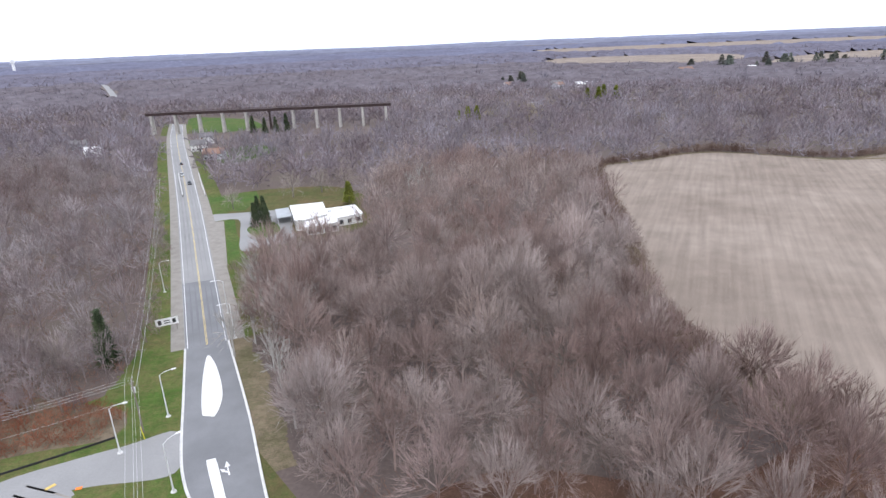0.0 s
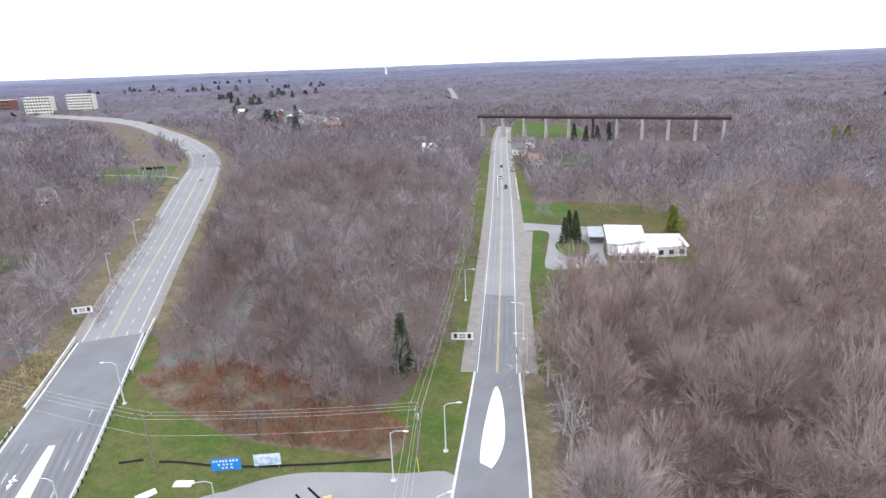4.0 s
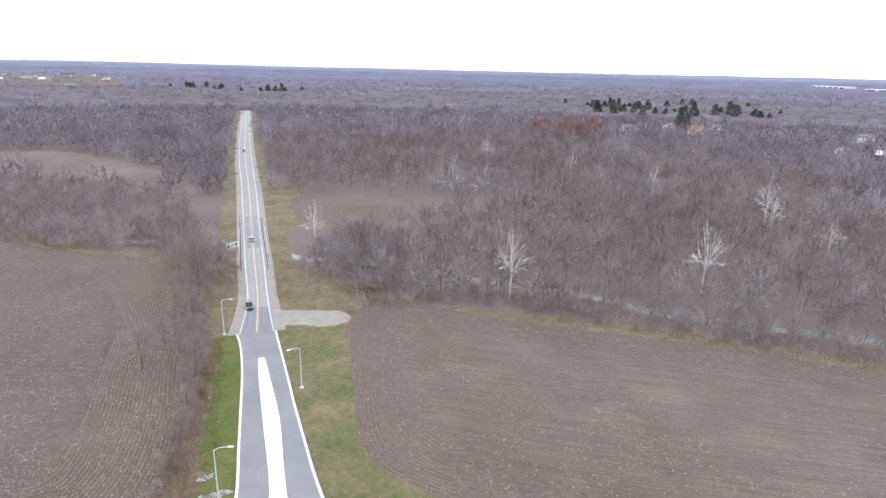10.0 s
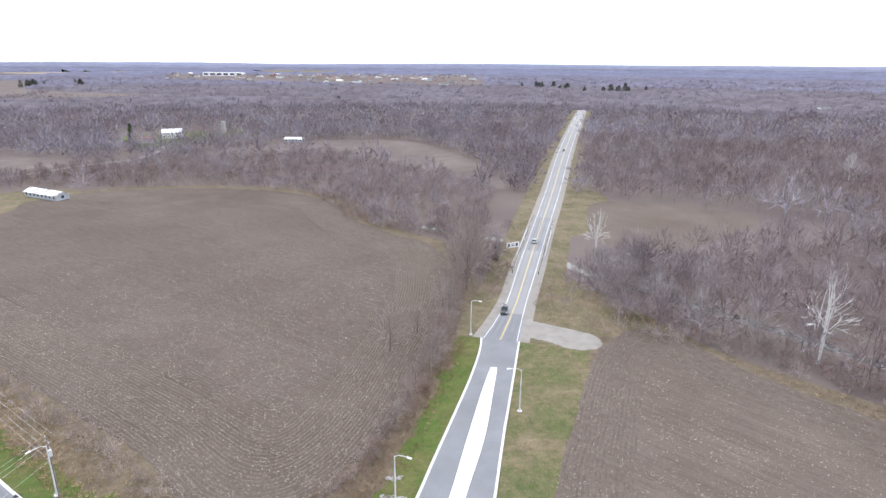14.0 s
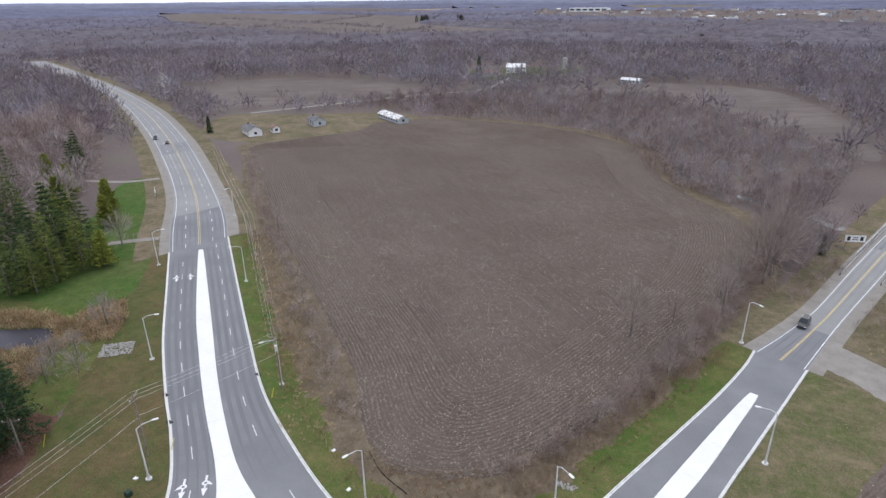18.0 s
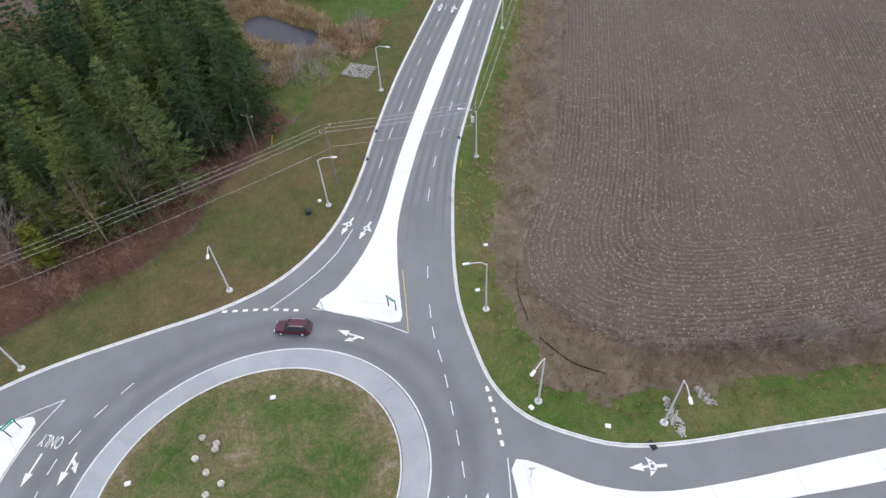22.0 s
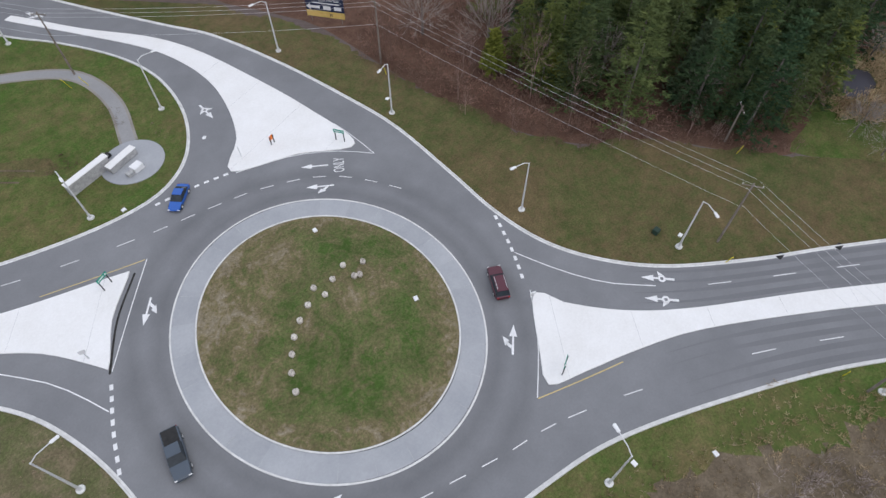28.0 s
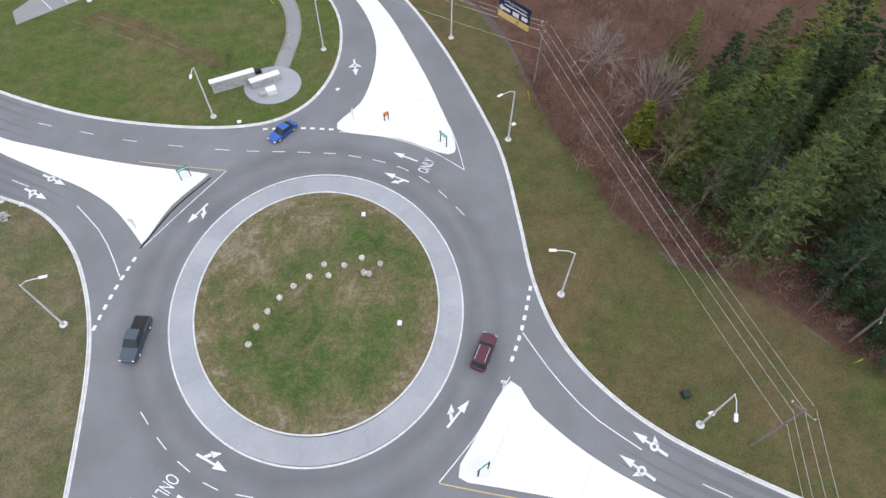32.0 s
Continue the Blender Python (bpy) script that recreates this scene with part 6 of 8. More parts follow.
near_woods = [WOOD_A1, WOOD_A2, WOOD_AB, WOOD_BC, WOOD_C, WOOD_AD, WOOD_D, WOOD_SE, WOOD_CR, WOOD_CL]
TOWNS = [[(-260, -1454), (665, -1841), (900, -2500), (-380, -2500)], [(-900, -60), (-1600, -60), (-1700, 440), (-1100, 460), (-820, 330)]]
FAR_FIELDS = [curve(o, 20, True) for o in ([(638, -3150), (302, -3150), (131, -2915), (383, -2623), (560, -2700)], [(927, -2554), (1263, -2294), (1358, -2261), (1500, -2420), (1100, -2750)], [(259, 1440), (576, 1265), (730, 1670), (332, 1800)], [(588, 1143), (866, 1205), (1074, 1514), (784, 1419)], [(398, 2222), (1151, 2128), (1557, 2227), (1831, 2633), (488, 2785)], [(1391, -1137), (706, -900), (387, -1060), (-20, -985), (-27, -1060), (687, -1282), (1035, -1767), (2081, -1706)], [(2670, -2011), (1231, -2017), (1541, -2520), (3141, -2580)]    )]
CLEARING = curve([(60, 600), (95, 700), (125, 650), (103, 530)], 12, True)
structure(sheet("clearing", CLEARING, 0.3, GRASS_DRY), "scrubby grass clearing in the woods", "grass")
for i, o in enumerate(FAR_FIELDS):
    structure(sheet("field_far", o, 1.0, GRASS_DRY if i == 0 else STUBBLE if i < 5 else SOIL_FAR), "bare winter field far off", "field")
MIDFAR = [spikes(rng, 7, 3, 5, 7.6, 2.2, 13.0, 0.32, 0.22) for _ in range(6)]
scatter("far_woods", far_fill(290, 600, 11.0, 7, 0.92, CLEAR + near_woods + FAR_FIELDS), MIDFAR, TWIG_FAR_HAZY, "leafless woods spreading over the valley", seed=7)
scatter("far_woods", far_fill(600, 900, 13.5, 10, 0.92, CLEAR + FAR_FIELDS + TOWNS), FAR, TWIG_FAR_HAZY, "leafless woods across the valley", seed=10)


def canopy(r0, r1, step, k, low, high, seed):
    """The close tops of woods far off, as one lumpy sheet with gaps at roads, fields, towns and houses."""
    rng = np.random.default_rng(seed)
    rad, ang = np.arange(r0, r1 + step, step), np.linspace(0, 2 * math.pi, k, endpoint=False)
    R, A = np.meshgrid(rad, ang, indexing="ij")
    R = R + rng.uniform(-0.35, 0.35, R.shape) * step
    A = A + rng.uniform(-0.35, 0.35, A.shape) * 2 * math.pi / k
    X, Y = R * np.cos(A), R * np.sin(A)
    free = np.zeros(X.shape, bool)
    for c in CLEAR + FAR_FIELDS + TOWNS:
        free |= inside(X, Y, c)
    for g, sp in HAMLETS:
        for x, y, q in sp:
            free |= np.hypot(X - x, Y - y) < 17
    Zs = np.array([[height(x, y) + 6.0 + 3.0 * noise.noise(Vector((x / 60, y / 60, seed))) + (0.9 + 0.0006 * r0) * rng.normal() for x, y in zip(p, q)] for p, q in zip(X, Y)])
    Zs[free] -= 7.5
    Zs[0] -= 7.0
    n = len(rad)
    v = np.stack([X, Y, Zs], 2).reshape(-1, 3)
    f = [(i * k + j, (i + 1) * k + j, (i + 1) * k + (j + 1) % k, i * k + (j + 1) % k) for i in range(n - 1) for j in range(k) if not (free[i, j] and free[i + 1, j] and free[i, (j + 1) % k])]
    # low and high carry the haze of that distance in the canopy's colour
    m, nd, l, b = shader("hazy_canopy")
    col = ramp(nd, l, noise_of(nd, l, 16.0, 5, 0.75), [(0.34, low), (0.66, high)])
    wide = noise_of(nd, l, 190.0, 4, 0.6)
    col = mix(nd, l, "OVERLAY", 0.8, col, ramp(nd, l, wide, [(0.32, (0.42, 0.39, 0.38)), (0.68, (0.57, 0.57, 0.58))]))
    l.new(col, b.inputs["Base Color"])
    b.inputs["Roughness"].default_value, b.inputs["Specular IOR Level"].default_value = 1.0, 0.0
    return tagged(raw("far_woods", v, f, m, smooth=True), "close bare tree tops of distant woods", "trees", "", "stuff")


# each ring outward is bluer, as haze put into the base colour
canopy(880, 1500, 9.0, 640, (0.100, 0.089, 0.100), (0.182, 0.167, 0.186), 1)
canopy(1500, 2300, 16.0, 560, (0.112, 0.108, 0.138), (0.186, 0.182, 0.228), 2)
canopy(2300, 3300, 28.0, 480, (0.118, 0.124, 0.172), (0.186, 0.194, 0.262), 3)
scatter("far_woods", far_fill(880, 2000, 30, 8, 0.9, CLEAR + FAR_FIELDS + TOWNS), FAR, TWIG_HORIZON_HAZY, "distant leafless woods", seed=8)

scatter("far_woods", np.concatenate([fill(TOWNS[1], 26, 151, [], 0.7, 1.1, 0.6), fill(TOWNS[0], 60, 152, [], 0.8, 1.2, 0.6)]), FAR, TWIG_FAR_HAZY, "bare trees among the houses of a town", seed=151)
HEDGEROWS = [[(1391, -1137), (1000, -1060), (706, -1000), (387, -1075), (150, -1040)], [(1500, -1400), (1000, -1250), (700, -1120)], [(1000, -1000), (1060, -1300), (1150, -1700)], [(600, -970), (640, -1200)], [(1231, -2100), (2000, -2150), (2800, -2200)]]


# brush along the verges, banks and field edges
def row(line, width, gap, seed, low=0.6, high=1.2):
    rng = np.random.default_rng(seed)
    l = curve(line, gap)
    k = max(1, int(width / gap))
    out = []
    for p in l:
        for _ in range(k):
            q = p + rng.uniform(-0.5, 0.5, 2) * (width, width)
            if math.hypot(q[0] - 35.5, q[1] - 46) > 7.5:
                out.append((q[0], q[1], rng.uniform(low, high)))
    return np.array(out)


scatter("hedgerow", np.concatenate([row(h, 10, 11, 160 + i, 0.6, 1.1) for i, h in enumerate(HEDGEROWS)]), FAR, TWIG_FAR_HAZY, "rows of bare trees between far fields", "trees", 160)
edge_ad = [(37, 46), (39.5, 20), (45.5, 0), (57, -11), (68, -25)]
hedge_d = [(20, -47.5), (29.5, -55.8), (41, -66), (52, -74), (62, -82.5), (79, -96.5), (101, -114), (140, -148), (172, -178)]
hedge_c = [(-6, -48), (-12, -57), (-20, -76), (-27, -98), (-33, -122), (-37, -148), (-42, -170)]
scatter("brush", np.concatenate([row(hedge_d, 5.0, 1.3, 21, 0.35, 0.85), row(hedge_c, 4.5, 1.25, 22, 0.4, 0.9)]), BRUSH, woodland("grey_brush", (0.25, 0.205, 0.185), (0.42, 0.36, 0.33), 5.0), "grey-brown leafless brush between verge and field", "brush", 21)
rust = [(-94, 94), (-88, 101), (-84, 108), (-74, 110), (-50, 112), (-36, 109), (-26, 106), (-24, 98), (-36, 94), (-44, 91), (-54, 88.5), (-67, 89), (-80, 90)]
structure(sheet("leaf_litter", curve(rust, 3, True), 0.022, ROUGH), "rough brown grass under low brush", "leaf litter")
scatter("brush", np.array([q for q in fill(rust, 1.4, 23, ROADS, 0.3, 0.95, 0.95) if noise.noise(Vector((q[0] / 7, q[1] / 7, 2.0))) > -0.18]), BRUSH, TWIG_RED, "rust-red leafless brush behind the billboards", "brush", 23)
scatter("brush", np.concatenate([fill(WOOD_AD, 3.2, 24, low=0.3, high=0.7), row(edge_ad, 5, 1.2, 25, 0.25, 0.55)]), BRUSH, woodland("brown_brush", (0.15, 0.10, 0.078), (0.22, 0.155, 0.12), 9.0), "brown undergrowth beneath the trees", "brush", 24)
banks = np.concatenate([row([(-132, 106), (-170, 138), (-230, 190)], 5, 2.0, 51, 0.4, 0.9), row([(-110, 124), (-150, 158), (-215, 215)], 7, 2.0, 52, 0.4, 1.0), row([(20, 84), (8, 108), (-6, 134), (-20, 160), (-34, 188)], 5, 1.8, 53, 0.4, 0.9), row([(-38, 142), (-60, 190), (-90, 250)], 5, 2.0, 54, 0.4, 0.9), row([(-58, -120), (-66, -142)], 5, 1.8, 55, 0.3, 0.7), row([(-46, -130), (-56, -160)], 5, 1.8, 56, 0.3, 0.8), row([(-70, -108), (-100, -92), (-128, -52), (-148, -18), (-168, 12), (-164, 34), (-140, 58), (-116, 70)], 9, 2.4, 26, 0.5, 1.1), row([(-76, -150), (-84, -140), (-95, -118)], 14, 2.2, 27, 0.5, 1.0), row([(-96, 104), (-92, 116), (-104, 133), (-118, 152), (-127, 172)], 7, 1.6, 57, 0.3, 0.8), row([(-84, 42), (-100, 56), (-116, 66), (-126, 84)], 5, 2.0, 58, 0.25, 0.6), row([(-30, -206), (-16, -214), (-2, -228), (20, -280)], 10, 2.2, 28, 0.5, 1.1)])
scatter("brush", banks, BRUSH, TWIG, "leafless brush along the river bank", "brush", 26)
under = np.concatenate([fill(o, g, 60 + i, low=0.5, high=1.3, keep=0.85) for i, (o, g) in enumerate(((WOOD_A1, 3.6), (WOOD_AB, 4.2), (WOOD_AB2, 2.6), (WOOD_AB3, 2.8), (WOOD_BC2, 3.0), (WOOD_BC, 5.2), (WOOD_SE, 4.2), (WOOD_D, 4.5)))])
scatter("undergrowth", under, UNDER, woodland("dark_undergrowth", (0.175, 0.100, 0.076), (0.27, 0.175, 0.138), 14.0), "brown leafless undergrowth beneath the woods", "brush", 29)
thick = [(36, 52), (38.5, 20), (45, 1), (57, -11), (66, -24), (70, -22), (60, -4), (56, 12), (58, 26), (76, 30), (84, 52), (60, 58)]
scatter("undergrowth", fill(thick, 1.5, 171, [], 0.3, 0.8, 0.9), UNDER, woodland("red_brown_undergrowth", (0.19, 0.115, 0.088), (0.32, 0.21, 0.165), 5.0), "dense red-brown twigs above the lawn", "brush", 171)
REEDS = [(126.5, -27.5), (127.1, -31.2), (120.2, -40.0), (109.5, -45.6), (103.1, -47.6), (98, -47), (96.9, -55.8), (94.7, -59.0), (86.4, -53.5), (81.6, -47.0), (82.4, -44.6), (87.4, -41.7), (86.7, -36.5), (81.7, -32.1), (78.8, -28.2), (82.8, -22.8), (88.9, -22.3), (104.0, -24.5), (119.9, -26.5)]
DC_ROUGH = VERGES["DC_rough"][0]
scatter("dry_grass", fill(DC_ROUGH, 0.9, 36, [], 0.35, 0.95, 0.85), TUFT, woodland("brown_grass_tufts", (0.22, 0.17, 0.10), (0.42, 0.335, 0.215), 3.0), "tufts of brown dry grass beside the field", "grass", 36)
scatter("brush", fill([(-30, -97), (-18, -72), (-10, -56), (-2, -47), (8, -43), (14, -44.5), (6, -40), (-4, -42.5), (-12, -47), (-16, -56), (-22, -74), (-33, -100)], 1.3, 37, [], 0.25, 0.6, 0.85), BRUSH, woodland("tan_brown_scrub", (0.20, 0.148, 0.108), (0.33, 0.26, 0.195), 5.0), "tan-brown scrub at the field's corner", "brush", 37)
scatter("dry_grass", np.concatenate([fill(VERGES["CB"][0], 1.3, 38, [], 0.15, 0.4, 0.6), fill([(-82, 36), (-96, 48), (-114, 60), (-128, 86), (-120, 90), (-104, 70), (-90, 56), (-76, 42)], 1.1, 40, ROADS, 0.4, 1.1, 0.8), fill([(-70, -108), (-100, -84), (-128, -46), (-150, -18), (-166, 12), (-160, 32), (-142, 54), (-112, 66), (-104, 58), (-117, 60), (-142, 50), (-158, 28), (-162, 12), (-144, -18), (-124, -45), (-98, -80), (-85, -105)], 1.6, 39, [], 0.5, 1.2, 0.45)]), TUFT, woodland("faded_grass_tufts", (0.24, 0.185, 0.125), (0.42, 0.34, 0.245), 4.0), "faded dry grass tufts along verge and field", "grass", 38)
scatter("reeds", fill(REEDS, 0.6, 31, [POND, POND_2], 0.7, 1.7, 0.9), TUFT, REED, "pale dry reeds round the pond", "reeds", 31)
scatter("dry_grass", np.concatenate([fill([(-100, 66), (-112, 70), (-128, 88), (-122, 94), (-106, 80)], 1.3, 32, [], 0.7, 1.4), fill([(-55, -113), (-67, -152), (-76, -139), (-88, -106), (-72, -102)], 2.2, 33, [], 0.5, 1.0), row([(22, -44), (27, -45), (31, -46.8), (38, -54), (46, -61.5), (56, -69.5), (66, -78.5), (84, -94)], 7, 0.9, 34, 0.3, 0.8), row([(-5, -46), (3, -41.5), (12, -43)], 3, 0.9, 35, 0.4, 0.7)]), TUFT, REED, "tufts of pale dry grass", "grass", 32)

crng = np.random.default_rng(81)
farc = []
for x, y, count in ((-847, -664, 7), (-763, -555, 7), (-833, -563, 8), (-818, -473, 6), (-901, -464, 8), (-933, -415, 6), (-911, -106, 6), (-900, -84, 6), (-954, -73, 5), (-1099, -17, 4), (-742, 57, 4), (-742, 152, 4), (-785, 173, 4), (-559, 125, 4), (-557, 197, 4), (-358, 84, 2), (-287, 112, 3), (-270, 119, 3), (-700, -380, 6), (-1000, -560, 8), (-795, 752, 5), (-624, 638, 3), (-520, 590, 3), (-1428, 1089, 12), (-1842, 1577, 12), (-1614, 1061, 12), (-1205, 1251, 10), (-1000, 900, 8), (-900, 1000, 6), (775, -1419, 10), (-365, -1374, 8), (-486, -1258, 8), (520, 1120, 8), (640, 1140, 8), (730, 1150, 8), (110, 940, 5), (-420, 470, 2)):
    spread = 9 + 0.02 * math.hypot(x, y)
    for _ in range(count):
        farc.append((x + crng.normal() * spread, y + crng.normal() * spread, crng.uniform(0.7, 1.35) * (1.0 if math.hypot(x, y) > 450 else 0.6)))
scatter("far_conifers", farc, [firs(np.random.default_rng(89), 80, 7.2, 17, 0.1, 1.5, 0.05), firs(np.random.default_rng(90), 80, 8.6, 14, 0.0, 1.8, 0.12)], woodland("far_needles", (0.105, 0.122, 0.108), (0.165, 0.182, 0.155), 9.0), "dark evergreens scattered through the far woods", "trees", 89)
scatter("far_oaks", np.array([q for q in fill([(-395, -345), (-460, -345), (-530, -380), (-615, -480), (-520, -478), (-440, -410)], 10, 91, [], 0.6, 1.15, 0.85) if noise.noise(Vector((q[0] / 22, q[1] / 22, 4.0))) > -0.12]), MIDFAR, TWIG_RED, "rust-leaved oaks among bare woods", "trees", 91)

# single trees that stand out
white = tree_thing("white_tree", spikes(np.random.default_rng(41), 11, 4, 4, 5.4, 6, 18.0, 0.13, 0.6), BARK_WHITE, BARK_WHITE, 12, 0.26, "tall leafless tree with white bark among darker woods", "white-barked trees")
plant(white, [(-115, -84, 1.25), (-169, -53, 1.25), (-88, -164, 1.1), (-275, -85, 1.25), (-262, -76, 1.0), (-290, -155, 1.0), (-300, -225, 1.0), (-290, -300, 1.0), (-250, -48, 0.9), (-265, -20, 0.9), (358, -280, 1.2)], 41)
pale = tree_thing("pale_tree", spikes(np.random.default_rng(46), 11, 4, 5, 5.6, 5, 16, 0.12, 0.55), BARK_PALE, BARK_PALE, 11, 0.28, "leafless tree with pale grey bark beside the road", "pale roadside trees")
plant(pale, [(-12, 128, 1.0), (-6, 140, 1.05), (-14, 152, 1.0), (4, 112, 0.9), (10, 100, 0.8), (-9, 134, 0.9), (-17, 160, 1.0), (0, 120, 0.8), (-20, 168, 1.0), (2, 146, 0.9), (20, 286, 0.9), (26, 292, 0.9), (16, 280, 0.85)], 46)
grey = tree_thing("grey_tree", spikes(np.random.default_rng(42), 13, 7, 10, 6.6, 3.5, 14, 0.075, 0.42), TWIG_GREY, BARK, 9, 0.3, "broad leafless grey tree at the field's edge", "grey field-edge trees")
plant(grey, [(-15, -98, 0.9), (-24, -88, 0.5), (-22, -108, 0.5), (-41.5, -162, 1.4), (-25, -91, 0.6), (-38.6, -138, 1.15), (-36, -150, 1.0), (-30, -124, 0.8), (-16, -67, 0.35), (-20.5, -79, 0.45), (-27.5, -101, 0.6), (-31, -116, 0.75), (83, -40, 0.45), (76, -36, 0.4), (-33, -132, 0.8), (-40, -144, 1.3), (-41, -152, 1.2), (56, 16, 0.7), (60, 4, 0.75), (66, -10, 0.6), (74, -20, 0.55), (78, -31, 0.5), (82, -35, 0.5), (98, -25, 0.5), (96, -113, 0.55), (-66, 128, 0.8), (-78, 104, 0.7), (-48, 118, 0.75), (52, 22, 0.9), (48, 34, 0.8), (88, -50, 0.6), (150, -52, 0.8), (138, -48, 0.8), (128, -82, 0.8), (118, -24, 0.7), (-62, 262, 0.8), (-40, 282, 1.0), (-28, 290, 1.0), (-16, 290, 1.0)], 42)
pines = tree_thing("pine_tree", pine(np.random.default_rng(43), 5.4, 19.5, 15, 8), NEEDLE, BARK, 12, 0.28, "green pine with dense feathery branches", "pines above the lawn")
grove = fill([(54, 24), (51.8, 11), (52.6, 2), (58, -9), (63.5, -17.5), (74, -24.5), (100, -21), (128, -22), (134, 6), (110, 20), (80, 26)], 5.3, 44, [], 0.7, 1.15, 0.92)
plant(pines, [tuple(q) for q in grove] + [(124, -52, 1.0), (128, -58, 1.15), (126, -64, 1.2), (120, -58, 1.0), (122, -48, 0.9), (131, -66, 1.1), (134, -72, 1.1), (128, -72, 1.0), (135, -62, 1.1), (140, -70, 1.0), (121, -66, 0.9), (118, -52, 0.85), (158, -62, 1.1), (164, -58, 1.0), (168, -66, 1.1), (176, -72, 1.1), (182, -64, 1.0), (186, -76, 1.1), (170, -76, 1.0), (196, -84, 1.0), (204, -92, 1.1), (206, -76, 1.0), (190, -52, 1.0), (200, -60, 0.9), (215, -125, 0.9), (225, -130, 0.9), (208, -118, 0.8), (230, -100, 0.9), (60, 30, 0.7)], 43)
spruce = tree_thing("spruce_tree", firs(np.random.default_rng(45), 260, 3.4, 14, 0.3, 0.5, 0.03), NEEDLE_DARK, BARK, 11, 0.22, "dark green pointed spruce tree", "dark spruces")
plant(spruce, [(-42.5, 234.2, 0.7), (-40.4, 240, 0.75), (-44, 243, 0.7), (-38, 236, 0.6), (-40.4, 124.9, 0.95), (231, -207, 0.6), (66, -8, 1.0), (70, -16, 0.9), (205, -495, 1.1), (-140, 520, 1.1), (-128, 515, 1.0), (-120, 520, 1.0), (-112, 525, 1.1), (-52, -165, 0.4), (100, 5, 1.0), (90, -15, 1.0)] , 45)
gold = tree_thing("yellow_green_tree", firs(np.random.default_rng(48), 200, 3.6, 11, 0.0, 0.7, 0.1), woodland("yellow_needles", (0.13, 0.16, 0.03), (0.22, 0.24, 0.05), 6.0), BARK, 8, 0.2, "yellow-green conifer standing out from bare trees", "yellow-green conifers")
plant(gold, [(-9.9, 266, 0.9), (49, 18, 0.7), (53, 8, 0.6), (118, -70, 0.9), (150, -78, 1.1), (146, -90, 1.0), (160, -100, 1.0), (174, -92, 1.1), (188, -104, 1.0), (215, -112, 1.0), (46, 534, 1.2), (54, 545, 1.2), (38, 528, 1.0), (190, 680, 1.4), (200, 700, 1.4), (215, 706, 1.3), (180, 690, 1.2)], 48)

heaps = np.concatenate([fill([(-15, 48), (-13, 46.5), (-9.5, 46.5), (-9.5, 50.5), (-12, 50.5)], 0.9, 121, [], 0.2, 0.42), fill([(-1, 50), (0.5, 56), (-2.5, 57), (-3, 50)], 1.1, 122, [], 0.15, 0.3), fill([(1, 44), (3, 40), (4, 44), (2, 48)], 1.1, 123, [], 0.15, 0.28)])
scatter("branch_pile", heaps, [t * np.array((1.0, 1.0, 0.35)) for t in BRUSH], woodland("dead_branches", (0.12, 0.085, 0.06), (0.20, 0.15, 0.11), 3.0), "low heaps of dead branches on the grass", "branches", 121)
bushes = np.concatenate([row(edge_ad, 6, 5.0, 131, 0.25, 0.55), fill([(54, 22), (52, 10), (54, 2), (60, -8), (66, -18), (76, -25), (80, -20), (66, -6), (58, 8), (58, 22)], 4.5, 132, [], 0.5, 0.8, 0.7)])
scatter("thicket", row([(-15, -66), (-20, -78), (-27, -98), (-33, -122), (-37, -148), (-42, -170)], 4, 3.0, 191, 0.2, 0.42), NEAR, woodland("pale_young_twigs", (0.29, 0.25, 0.23), (0.43, 0.38, 0.35), 5.0), "young pale grey trees crowding the field's edge", "trees", 191)
scatter("brush", np.concatenate([row([(112, 90), (100, 116), (93.5, 133), (91.5, 155), (98, 202), (105, 273), (116, 331), (150, 350), (190, 368), (246, 338), (300, 352)], 7, 1.7, 195, 0.7, 1.5)]), BRUSH, woodland("dark_brown_brush", (0.12, 0.085, 0.07), (0.21, 0.155, 0.13), 7.0), "dark brown brush where the woods meet the stubble field", "brush", 195)
scatter("woods", bushes, SLIM, TWIG_BROWN, "young bare trees at the edge of the pines", "trees", 131)

autumn = tree_thing("autumn_tree", spikes(np.random.default_rng(141), 9, 6, 8, 5.5, 3, 11, 0.22, 0.3), woodland("orange_leaves", (0.26, 0.12, 0.04), (0.36, 0.19, 0.07), 5.0), BARK, 6, 0.25, "broad tree with faded orange leaves among houses", "orange autumn trees")
plant(autumn, [(-560, 180, 1.2), (-800, 90, 1.3), (-470, -60, 1.0), (-380, -300, 0.9)], 141)

scatter("woods", np.concatenate([fill(rust, 10, 181, ROADS, 0.3, 0.5, 0.4), fill([(-60, 100), (-36, 98), (-26, 104), (-34, 110), (-58, 110)], 5.5, 182, ROADS, 0.3, 0.5, 0.35)]), TALL, TWIG_MID, "young bare trees standing in rust-red brush", "trees", 181)

# ---- furrows: low ridges of soil, straight within and curving round the headland ----
def shrink(outline, by):
    o = np.asarray(outline)
    if 0.5 * np.sum(o[:, 0] * np.roll(o[:, 1], -1) - np.roll(o[:, 0], -1) * o[:, 1]) < 0:
        o = o[::-1]
    d = np.roll(o, -2, 0) - np.roll(o, 2, 0)
    d /= np.maximum(np.linalg.norm(d, axis=1), 1e-9)[:, None]
    return o + np.stack([-d[:, 1], d[:, 0]], 1) * by


